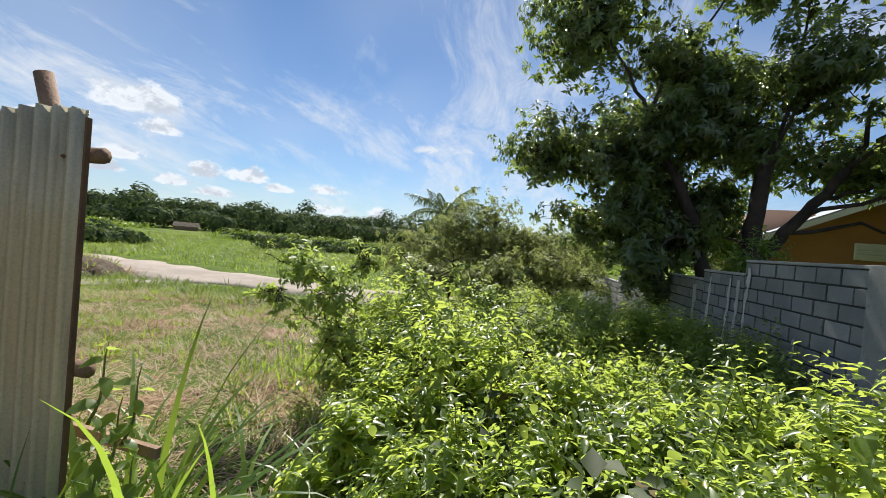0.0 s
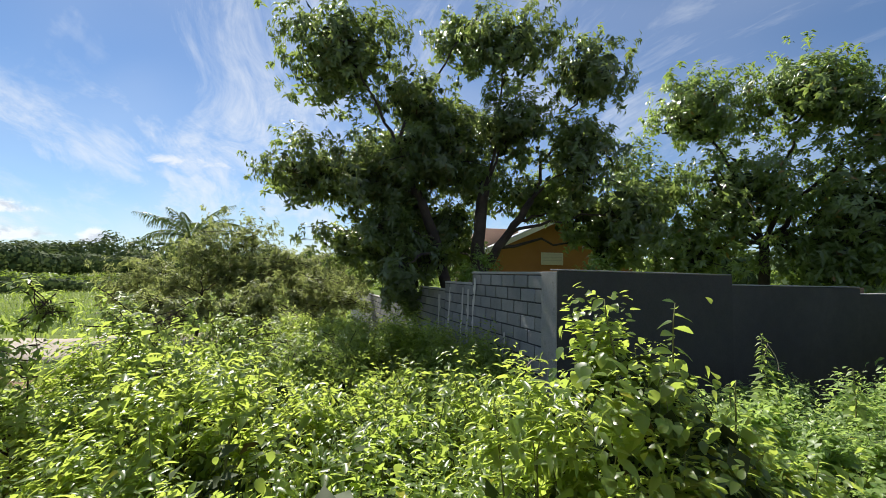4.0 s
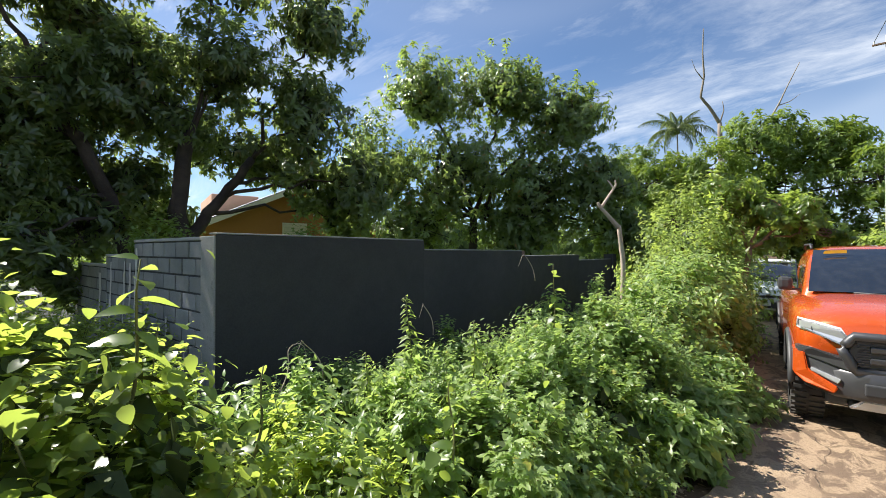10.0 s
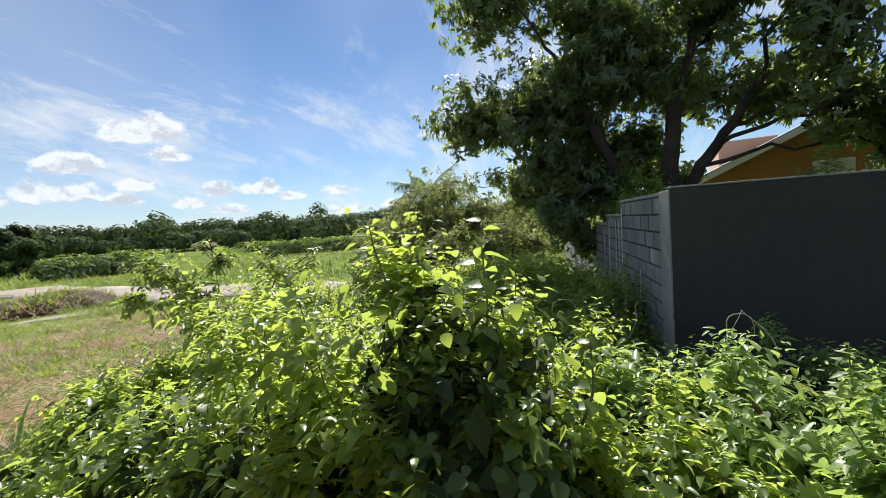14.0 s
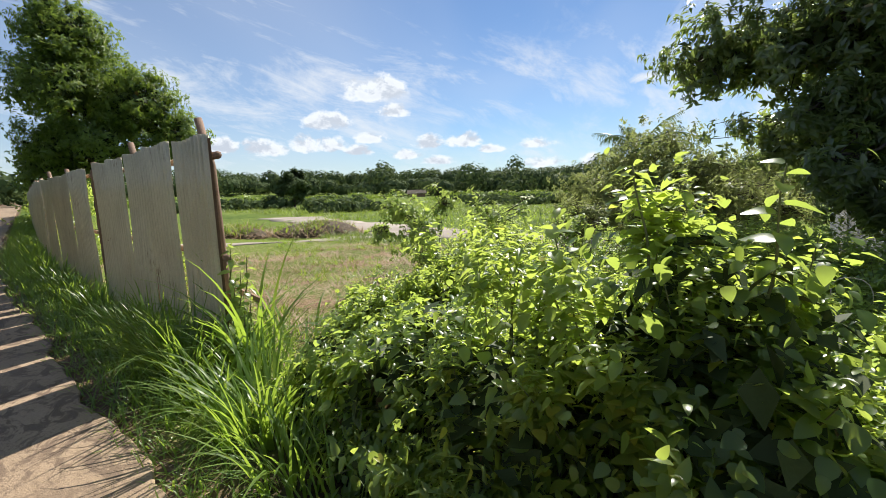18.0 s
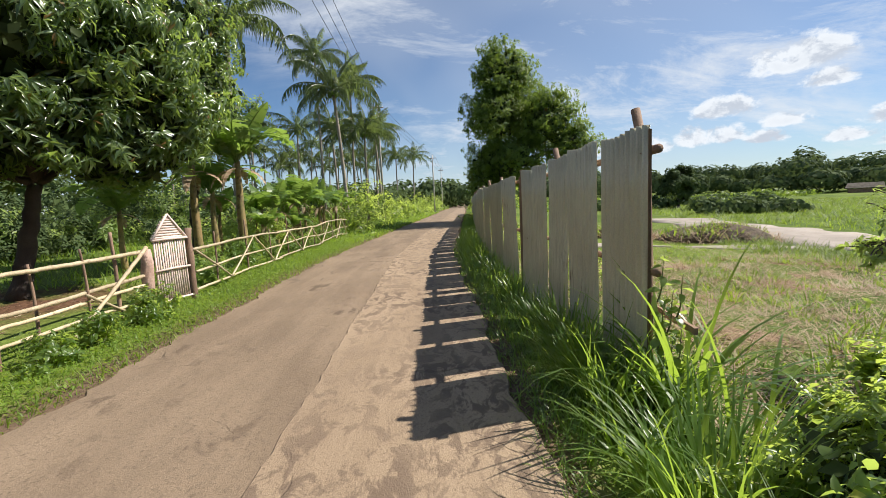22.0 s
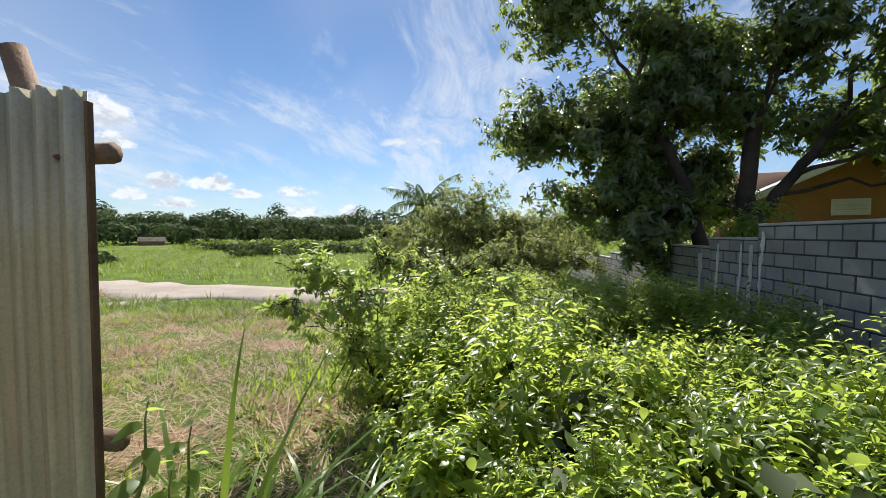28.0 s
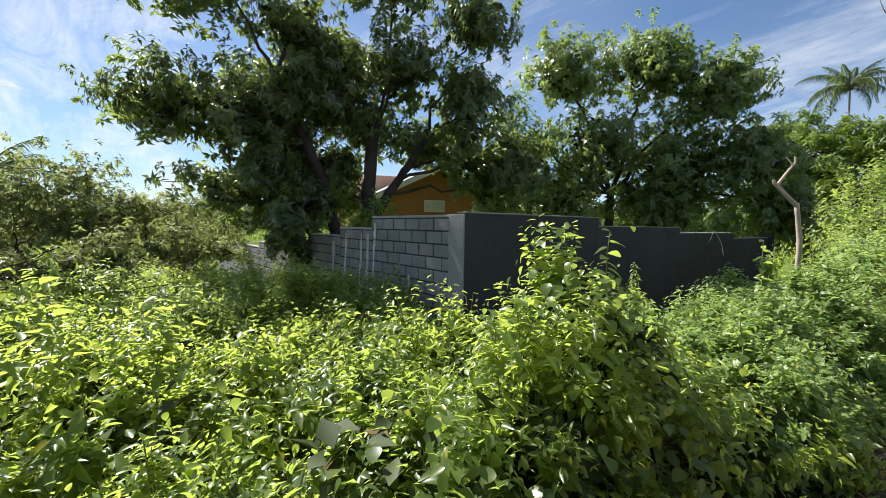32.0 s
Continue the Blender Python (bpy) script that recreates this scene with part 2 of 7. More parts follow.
def ground_material():
    """Short grass, dry cut straw in the clearing, bare earth under the trees, and darker earth under the roadside
    shrubs.
    """
    m, n = material("ground_earth_grass")
    pos = n.add("ShaderNodeNewGeometry").outputs["Position"]
    where = n.add("ShaderNodeSeparateXYZ", Vector=pos)
    past = n.math("MAXIMUM", n.math("SUBTRACT", -9.0, where.outputs[0]), 0.0)
    swing = n.math("MULTIPLY", n.math("SUBTRACT", n.math("SQRT", n.math("MULTIPLY_ADD", past, past, 9.0)), 3.0), 0.095)
    xyz = n.add("ShaderNodeSeparateXYZ", Vector=n.add("ShaderNodeCombineXYZ", X=where.outputs[0], Y=n.math("SUBTRACT", where.outputs[1], swing), Z=where.outputs[2]).outputs[0])
    big = n.noise(pos, 0.06, 4.0, 0.6)
    mid = n.noise(pos, 0.7, 5.0, 0.6)
    fine = n.noise(pos, 14.0, 5.0, 0.65)
    grass = n.mix(n.ramp(mid, 0.35, 0.65), (0.085, 0.14, 0.022), (0.17, 0.23, 0.04))
    grass = n.mix(n.ramp(big, 0.38, 0.62, 0.0, 0.8), grass, (0.215, 0.27, 0.055))
    grass = n.mix(n.ramp(fine, 0.35, 0.75), n.mix(0.5, grass, (0.02, 0.035, 0.008)), grass)
    straw = n.mix(n.ramp(fine, 0.3, 0.7), (0.115, 0.068, 0.042), (0.40, 0.27, 0.175))
    dx = n.math("DIVIDE", n.math("ADD", xyz.outputs[0], 5.6), 5.2)
    dy = n.math("DIVIDE", n.math("SUBTRACT", xyz.outputs[1], 7.2), 4.6)
    away = n.math("ADD", n.math("MULTIPLY", dx, dx), n.math("MULTIPLY", dy, dy))
    clear = n.math("MULTIPLY", n.ramp(away, 0.7, 1.4, 1.0, 0.0), n.ramp(mid, 0.46, 0.58))
    col = n.mix(clear, grass, straw)
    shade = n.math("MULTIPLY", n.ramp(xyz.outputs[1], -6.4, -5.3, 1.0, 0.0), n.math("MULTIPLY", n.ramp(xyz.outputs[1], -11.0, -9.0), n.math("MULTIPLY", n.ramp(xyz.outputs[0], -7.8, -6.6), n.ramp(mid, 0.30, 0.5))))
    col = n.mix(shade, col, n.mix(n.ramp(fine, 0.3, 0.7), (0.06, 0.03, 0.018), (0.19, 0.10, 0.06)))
    # strip below the roadside shrubs, coloured much darker than the road's edge
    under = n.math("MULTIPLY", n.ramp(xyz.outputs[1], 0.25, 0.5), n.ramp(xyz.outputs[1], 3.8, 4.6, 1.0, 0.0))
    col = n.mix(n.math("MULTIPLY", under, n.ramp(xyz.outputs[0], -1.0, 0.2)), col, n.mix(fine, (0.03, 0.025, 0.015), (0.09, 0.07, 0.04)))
    edge = n.math("MULTIPLY", n.ramp(xyz.outputs[1], -4.0, -3.6), n.ramp(xyz.outputs[1], 0.5, 0.8, 1.0, 0.0))
    col = n.mix(edge, col, n.mix(fine, (0.07, 0.045, 0.03), (0.22, 0.15, 0.10)))
    relief = n.add("ShaderNodeBump", Strength=0.8, Distance=0.05, Height=n.math("ADD", fine, mid))
    p = n.add("ShaderNodeBsdfPrincipled", Base_Color=col, Roughness=0.95, Normal=relief.outputs[0])
    p.inputs["Specular IOR Level"].default_value = 0.1
    finish(n, p.outputs[0])
    return m


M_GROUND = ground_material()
def road_material(name, pale, mid, dark, stain, blotch, coarse):
    """Worn dusty concrete: long tyre-worn streaks along the road, damp-looking stains, grit and cracks."""
    m, n = material(name)
    pos = n.add("ShaderNodeNewGeometry").outputs["Position"]
    along = n.add("ShaderNodeMapping", Vector=pos, Scale=(0.16, 1.0, 1.0)).outputs[0]
    wear = n.noise(along, 1.9, 5.0, 0.6, 0.4)
    big = n.noise(pos, 0.45, 5.0, 0.62, 0.5)
    patch = n.noise(n.add("ShaderNodeMapping", Vector=pos, Scale=(0.7, 1.15, 1.0)).outputs[0], coarse, 8.0, 0.68, 0.7)
    grit = n.noise(pos, 130.0, 3.0, 0.7)
    mid_grit = n.noise(pos, 38.0, 4.0, 0.7)
    col = n.mix(n.ramp(n.math("ADD", n.math("MULTIPLY", wear, 0.6), n.math("MULTIPLY", big, 0.4)), 0.36, 0.64), mid, pale)
    col = n.mix(n.math("MULTIPLY", n.ramp(patch, blotch, blotch + 0.085), n.ramp(big, 0.36, 0.58, 0.25, 1.0)), col, stain)
    col = n.mix(n.ramp(mid_grit, 0.52, 0.68, 0.0, 0.65), col, dark)
    crack = n.add("ShaderNodeTexVoronoi", Vector=n.vmath("ADD", pos, n.vmath("MULTIPLY", n.add("ShaderNodeTexNoise", Vector=pos, Scale=2.0, Detail=5.0).outputs["Color"], (0.5, 0.5, 0.0))), Scale=0.55)
    crack.feature = "DISTANCE_TO_EDGE"
    line = n.math("MULTIPLY", n.ramp(crack.outputs["Distance"], 0.002, 0.007, 1.0, 0.0), n.ramp(big, 0.50, 0.60))
    col = n.mix(n.math("MULTIPLY", line, 0.35), col, tuple(c * 0.4 for c in dark))
    tone = n.ramp(grit, 0.25, 0.75, 0.72, 1.25)
    col = n.mix(1.0, col, n.add("ShaderNodeCombineColor", Red=tone, Green=tone, Blue=tone).outputs[0], "MULTIPLY")
    relief = n.add("ShaderNodeBump", Strength=0.9, Distance=0.008, Height=n.math("ADD", n.math("MULTIPLY", grit, 0.5), n.math("ADD", mid_grit, n.math("SUBTRACT", patch, line))))
    p = n.add("ShaderNodeBsdfPrincipled", Base_Color=col, Roughness=n.ramp(patch, 0.4, 0.65, 0.96, 0.82), Normal=relief.outputs[0])
    finish(n, p.outputs[0])
    return m


M_ROAD_OLD = road_material("worn_brown_road", (0.275, 0.196, 0.128), (0.192, 0.134, 0.086), (0.105, 0.072, 0.046), (0.135, 0.090, 0.057), 0.55, 2.2)
M_ROAD_NEW = road_material("dusty_concrete", (0.375, 0.272, 0.178), (0.285, 0.202, 0.130), (0.155, 0.102, 0.064), (0.165, 0.112, 0.074), 0.475, 5.0)
M_TRACK = surface("pale_concrete_track", (0.25, 0.208, 0.172), (0.325, 0.275, 0.23), 0.92, 0.5, 3.0, 30.0, 0.3, (0.22, 0.17, 0.125), (0.56, 0.72))
M_BLOCK = surface("grey_concrete_block", (0.225, 0.228, 0.23), (0.30, 0.30, 0.298), 0.95, 1.5, 20.0, 120.0, 0.4, (0.12, 0.12, 0.12), (0.58, 0.75))
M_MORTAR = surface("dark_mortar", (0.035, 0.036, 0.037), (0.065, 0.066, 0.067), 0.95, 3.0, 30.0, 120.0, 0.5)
M_CEMENT = surface("rough_cement_column", (0.30, 0.30, 0.29), (0.39, 0.38, 0.36), 0.93, 1.2, 14.0, 90.0, 0.45, (0.22, 0.22, 0.21), (0.55, 0.7))
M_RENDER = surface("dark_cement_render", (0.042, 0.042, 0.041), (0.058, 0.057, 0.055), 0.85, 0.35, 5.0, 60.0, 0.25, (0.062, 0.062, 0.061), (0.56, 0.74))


def streaked_tin():
    """Painted corrugated sheet with rain streaks and a few rusty runs."""
    m, n = material("pale_green_painted_tin")
    pos = n.add("ShaderNodeNewGeometry").outputs["Position"]
    who = n.add("ShaderNodeObjectInfo").outputs["Random"]
    shifted = n.vmath("ADD", pos, n.add("ShaderNodeCombineXYZ", X=n.math("MULTIPLY", who, 9.0), Y=0.0, Z=n.math("MULTIPLY", who, 3.0)).outputs[0])
    long = n.add("ShaderNodeMapping", Vector=shifted, Scale=(1.0, 1.0, 0.07)).outputs[0]
    run = n.noise(long, 26.0, 5.0, 0.6)
    thin = n.noise(long, 75.0, 3.0, 0.6)
    big = n.noise(pos, 1.3, 5.0, 0.6)
    grit = n.noise(pos, 90.0, 3.0, 0.6)
    col = n.mix(n.ramp(big, 0.35, 0.65), (0.54, 0.485, 0.335), (0.64, 0.585, 0.415))
    col = n.mix(n.ramp(run, 0.52, 0.74, 0.0, 0.45), col, (0.30, 0.25, 0.17))
    col = n.mix(n.ramp(thin, 0.57, 0.77, 0.0, 0.25), col, (0.16, 0.13, 0.09))
    col = n.mix(n.math("MULTIPLY", n.ramp(big, 0.55, 0.72), n.ramp(thin, 0.45, 0.65)), col, (0.17, 0.095, 0.05))
    col = n.mix(n.ramp(grit, 0.35, 0.75, 0.0, 0.22), col, (0.14, 0.12, 0.09))
    relief = n.add("ShaderNodeBump", Strength=0.2, Distance=0.004, Height=n.math("ADD", grit, run))
    p = n.add("ShaderNodeBsdfPrincipled", Base_Color=col, Roughness=n.ramp(run, 0.3, 0.7, 0.30, 0.5), Metallic=0.18, Normal=relief.outputs[0])
    finish(n, p.outputs[0])
    return m


M_TIN = streaked_tin()
M_RUST = surface("rusty_stain", (0.12, 0.07, 0.04), (0.20, 0.12, 0.07), 0.85, 3.0, 25.0, 90.0, 0.3)
M_WOOD = surface("grey_brown_wood", (0.20, 0.125, 0.085), (0.31, 0.20, 0.135), 0.85, 2.0, 22.0, 90.0, 0.5, (0.10, 0.07, 0.05), (0.56, 0.72))
M_BAMBOO = surface("dry_bamboo", (0.42, 0.33, 0.20), (0.58, 0.47, 0.31), 0.6, 3.0, 14.0, 70.0, 0.3, (0.22, 0.16, 0.10), (0.50, 0.68), 0.0, 0.2)
M_GATE_POST = surface("pinkish_barked_post", (0.36, 0.23, 0.18), (0.50, 0.35, 0.28), 0.85, 4.0, 16.0, 60.0, 0.7, (0.17, 0.10, 0.08), (0.52, 0.66), 0.0, 0.15, 0.02)
M_SLAT = surface("weathered_split_bamboo", (0.60, 0.46, 0.40), (0.72, 0.59, 0.52), 0.75, 3.0, 22.0, 80.0, 0.3, (0.33, 0.22, 0.18), (0.57, 0.72))
M_BARK = surface("dark_brown_bark", (0.036, 0.026, 0.021), (0.075, 0.054, 0.041), 0.95, 2.0, 16.0, 60.0, 0.9, (0.14, 0.12, 0.10), (0.64, 0.82), 0.0, 0.15, 0.03)
M_PALE_BARK = surface("pale_dead_wood", (0.44, 0.36, 0.29), (0.56, 0.47, 0.38), 0.85, 2.0, 18.0, 60.0, 0.5, (0.25, 0.19, 0.15), (0.58, 0.72))
M_GREY_WOOD = surface("grey_dead_wood", (0.20, 0.165, 0.13), (0.29, 0.24, 0.19), 0.9, 1.0, 12.0, 40.0, 0.5, (0.12, 0.09, 0.07), (0.55, 0.7))
M_PALM_BARK = surface("grey_palm_trunk", (0.22, 0.185, 0.15), (0.33, 0.285, 0.23), 0.95, 1.0, 9.0, 40.0, 0.8, (0.12, 0.10, 0.08), (0.55, 0.7), 0.0, 0.12, 0.03)
M_STEM = surface("green_brown_stem", (0.13, 0.15, 0.045), (0.19, 0.19, 0.07), 0.8, 2.0, 14.0, 60.0, 0.3)
M_BANANA_STEM = surface("banana_stem", (0.28, 0.19, 0.075), (0.20, 0.17, 0.06), 0.7, 2.5, 10.0, 50.0, 0.4, (0.10, 0.06, 0.03), (0.5, 0.66))
L_SHRUB = leafy("shrub_leaf", (0.044, 0.080, 0.022), (0.092, 0.150, 0.040), (0.19, 0.26, 0.076), (0.84, 1.0, 0.16), 0.54, 0.32, (0.42, 0.38, 0.05), 1.0, 0.55)
L_VINE = leafy("vine_leaf", (0.034, 0.068, 0.021), (0.070, 0.116, 0.032), (0.145, 0.205, 0.062), (0.80, 1.0, 0.16), 0.50, 0.32, (0.42, 0.40, 0.06), 1.0, 0.6)
L_GOURD = leafy("pale_lobed_leaf", (0.105, 0.170, 0.060), (0.20, 0.285, 0.098), (0.33, 0.42, 0.165), (0.70, 0.94, 0.22), 0.45, 0.38, (0.42, 0.40, 0.08), 1.0, 0.5)
L_FRUIT = leafy("fruit_tree_leaf", (0.066, 0.102, 0.040), (0.114, 0.160, 0.062), (0.195, 0.25, 0.098), (0.60, 0.80, 0.16), 0.42, 0.25, (0.30, 0.10, 0.04), 1.0, 0.85)
L_THORN = leafy("dry_olive_leaf", (0.090, 0.110, 0.046), (0.150, 0.178, 0.074), (0.235, 0.255, 0.115), (0.60, 0.68, 0.20), 0.42, 0.5, (0.30, 0.22, 0.12), 1.0, 0.35)
# dark, nearly opaque leaf colour that puts shade inside shrubs and crowns
L_INNER_SHADE = leafy("inner_shade_leaf", (0.030, 0.045, 0.014), (0.045, 0.068, 0.02), (0.075, 0.095, 0.03), (0.10, 0.12, 0.02), 0.05, 0.6, (0.12, 0.08, 0.03), 1.0, 0.2)
L_FERN = leafy("fine_leaf", (0.082, 0.128, 0.040), (0.150, 0.215, 0.065), (0.25, 0.315, 0.105), (0.76, 0.94, 0.18), 0.46, 0.45)
L_DARK = leafy("dark_tree_leaf", (0.050, 0.076, 0.042), (0.084, 0.120, 0.060), (0.14, 0.18, 0.085), (0.58, 0.74, 0.16), 0.40, 0.25, (0.16, 0.10, 0.04), 1.0, 0.8)
L_MANGO = leafy("mango_leaf", (0.054, 0.088, 0.032), (0.095, 0.142, 0.050), (0.165, 0.215, 0.078), (0.58, 0.78, 0.12), 0.39, 0.25, (0.26, 0.11, 0.04), 1.0, 0.85)
L_ACACIA = leafy("feathery_leaf", (0.060, 0.11, 0.022), (0.105, 0.17, 0.032), (0.16, 0.23, 0.048), (0.42, 0.56, 0.06), 0.42, 0.48)
L_PALM = leafy("palm_leaf", (0.05, 0.078, 0.030), (0.085, 0.122, 0.045), (0.15, 0.185, 0.07), (0.40, 0.52, 0.12), 0.34, 0.30, (0.28, 0.18, 0.08), 1.0, 0.7)
L_BANANA = leafy("banana_leaf", (0.070, 0.125, 0.032), (0.110, 0.180, 0.042), (0.17, 0.235, 0.066), (0.46, 0.66, 0.10), 0.42, 0.30)
L_GRASS = leafy("grass_blade", (0.044, 0.086, 0.021), (0.086, 0.152, 0.033), (0.155, 0.24, 0.058), (0.66, 0.90, 0.09), 0.44, 0.36)
L_LAWN = leafy("verge_grass", (0.08, 0.14, 0.02), (0.14, 0.23, 0.03), (0.22, 0.30, 0.05), (0.56, 0.74, 0.06), 0.45, 0.5)
L_WEED = leafy("tussock_blade", (0.060, 0.100, 0.022), (0.105, 0.155, 0.034), (0.17, 0.21, 0.055), (0.45, 0.58, 0.08), 0.35, 0.5)
L_DRY = leafy("dry_straw", (0.23, 0.145, 0.09), (0.42, 0.29, 0.185), (0.60, 0.47, 0.33), (0.5, 0.36, 0.2), 0.25, 0.7)
L_FAR = leafy("far_tree_leaf", (0.05, 0.078, 0.035), (0.072, 0.105, 0.042), (0.11, 0.145, 0.055), (0.18, 0.24, 0.07), 0.2, 0.8, None, 1.0, 0.1)
M_HEAP = surface("dry_brush_heap", (0.10, 0.07, 0.045), (0.17, 0.12, 0.08), 0.95, 1.0, 6.0, 30.0, 0.9, (0.05, 0.045, 0.025), (0.5, 0.65), 0.0, 0.2, 0.08)


# ---- building blocks ----
def np_mesh(name, verts, faces, mat, smooth=True):
    """A mesh from arrays; all faces have the same number of corners."""
    me = bpy.data.meshes.new(name)
    verts, faces = np.asarray(verts, np.float32), np.asarray(faces, np.int32)
    k = faces.shape[1]
    me.vertices.add(len(verts))
    me.vertices.foreach_set("co", verts.ravel())
    me.loops.add(faces.size)
    me.loops.foreach_set("vertex_index", faces.ravel())
    me.polygons.add(len(faces))
    me.polygons.foreach_set("loop_start", np.arange(0, faces.size, k, dtype=np.int32))
    me.update(calc_edges=True)
    me.polygons.foreach_set("use_smooth", np.full(len(faces), smooth))
    me.materials.append(mat)
    return me


def bm_mesh(name, bm, mat, smooth=False):
    me = bpy.data.meshes.new(name)
    bmesh.ops.recalc_face_normals(bm, faces=bm.faces)
    bm.to_mesh(me)
    bm.free()
    me.materials.append(mat)
    if smooth:
        me.polygons.foreach_set("use_smooth", [True] * len(me.polygons))
    return me


def part(name, me, parent=None, label="", m=None):
    """Links a mesh as one object, under a thing or under a part."""
    ob = new(name, me)
    if parent is not None:
        ob.parent = parent
    if m is not None:
        ob.matrix_local = m
    if label:
        ob["label"] = label
    return ob


def thing(name, label, category, m=None, group="", kind=""):
    ob = new(name)
    ob.empty_display_size = 0.1
    if m is not None:
        ob.matrix_basis = m
    return tagged(ob, label, category, group, kind)


def tube(points, radii, sides=8, cap=True, wobble=0.0):
    """Arrays of a round tube along points; triangles."""
    P = np.asarray(points, float)
    r = np.asarray(radii, float) if np.ndim(radii) else np.full(len(P), float(radii))
    T = np.gradient(P, axis=0)
    T /= np.linalg.norm(T, axis=1)[:, None] + 1e-9
    ref = np.array([0.0, 0.0, 1.0]) if abs(T[:, 2].mean()) < 0.8 else np.array([1.0, 0.0, 0.0])
    A = np.cross(T, ref)
    A /= np.linalg.norm(A, axis=1)[:, None] + 1e-9
    B = np.cross(T, A)
    ang = np.arange(sides) * 2 * np.pi / sides
    rr = r[:, None] * (1 + wobble * (np.random.rand(len(P), sides) - 0.5))
    V = P[:, None, :] + rr[:, :, None] * (np.cos(ang)[None, :, None] * A[:, None, :] + np.sin(ang)[None, :, None] * B[:, None, :])
    n = len(P)
    i, j = np.meshgrid(np.arange(n - 1), np.arange(sides), indexing="ij")
    a, b = i * sides + j, i * sides + (j + 1) % sides
    c, d = b + sides, a + sides
    F = np.concatenate([np.stack([a, b, c], -1).reshape(-1, 3), np.stack([a, c, d], -1).reshape(-1, 3)])
    V = V.reshape(-1, 3)
    if cap:
        V = np.vstack([V, P[0], P[-1]])
        j = np.arange(sides)
        k = (j + 1) % sides
        F = np.vstack([F, np.stack([np.full(sides, n * sides), k, j], -1), np.stack([np.full(sides, n * sides + 1), (n - 1) * sides + j, (n - 1) * sides + k], -1)])
    return V, F


def join(pieces):
    """Joins (verts, faces) pairs into one."""
    V, F, at = [], [], 0
    for v, f in pieces:
        V.append(v)
        F.append(f + at)
        at += len(v)
    return np.vstack(V), np.vstack(F)


def unit(v):
    return v / (np.linalg.norm(v, axis=-1, keepdims=True) + 1e-9)


def leaves(P, D, N, L, W, droop=0.18, heart=False):
    """Arrays of folded leaves: at P, growing along D, facing N, L long and W wide (fractions of L); heart: True oval, False lance, None plain."""
    P, D = np.asarray(P, float), unit(np.asarray(D, float))
    S = unit(np.cross(D, N))
    N = np.cross(S, D)
    n = len(P)
    L = np.broadcast_to(L, (n,))[:, None]
    W = np.broadcast_to(W, (n,))[:, None] * L
    sag = droop * L
    if heart == "round":
        u = (0.10, 0.30, 0.55, 0.80)
        e = (0.37, 0.50, 0.45, 0.25)
        pts = [P] + [P + D * a * L + S * s * b * W + N * (0.26 * b * b * L - a * a * sag) for s in (1, -1) for a, b in zip(u, e)] + [P + D * 0.35 * L - N * 0.12 * sag, P + D * 0.7 * L - N * 0.49 * sag, P + D * L - N * sag]
        tri = [(0, 1, 9), (1, 2, 9), (2, 3, 9), (3, 10, 9), (3, 4, 10), (4, 11, 10), (0, 9, 5), (5, 9, 6), (6, 9, 7), (7, 9, 10), (7, 10, 8), (8, 10, 11)]
    elif heart == "lobed":
        # five pointed lobes round a dished centre
        u = (0.02, 0.16, 0.22, 0.48, 0.50, 0.78)
        e = (0.30, 0.62, 0.34, 0.66, 0.28, 0.20)
        dz = (0.02, 0.0, 0.09, 0.0, 0.08, 0.02)
        pts = [P] + [P + D * a * L + S * k * b * W + N * (c * L - a * a * sag) for k in (1, -1) for a, b, c in zip(u, e, dz)] + [P + D * L - N * sag, P + D * 0.36 * L - N * 0.13 * sag]
        tri = [(0, 1, 14), (1, 2, 14), (2, 3, 14), (3, 4, 14), (4, 5, 14), (5, 6, 14), (6, 13, 14), (0, 14, 7), (7, 14, 8), (8, 14, 9), (9, 14, 10), (10, 14, 11), (11, 14, 12), (12, 14, 13)]
    elif heart:
        pts = [P, P + D * 0.24 * L + S * 0.46 * W + N * 0.11 * L, P + D * 0.24 * L - S * 0.46 * W + N * 0.09 * L,
               P + D * 0.45 * L - N * 0.15 * sag, P + D * 0.62 * L + S * 0.34 * W + N * (0.07 * L - 0.3 * sag), P + D * 0.66 * L - S * 0.34 * W + N * (0.05 * L - 0.4 * sag), P + D * L - N * sag]
        tri = [(0, 1, 3), (0, 3, 2), (1, 4, 3), (2, 3, 5), (3, 4, 6), (3, 6, 5)]
    elif heart is None:
        pts = [P, P + D * 0.45 * L + S * 0.5 * W, P + D * L - N * sag, P + D * 0.45 * L - S * 0.5 * W]
        tri = [(0, 1, 2), (0, 2, 3)]
    else:
        pts = [P, P + D * 0.45 * L - N * 0.15 * sag, P + D * 0.42 * L + S * 0.5 * W + N * 0.05 * L, P + D * 0.42 * L - S * 0.5 * W + N * 0.05 * L, P + D * L - N * sag]
        tri = [(0, 2, 1), (0, 1, 3), (1, 2, 4), (1, 4, 3)]
    k = len(pts)
    V = np.stack(pts, 1).reshape(-1, 3)
    F = (np.arange(n)[:, None, None] * k + np.array(tri)[None]).reshape(-1, 3)
    return V, F


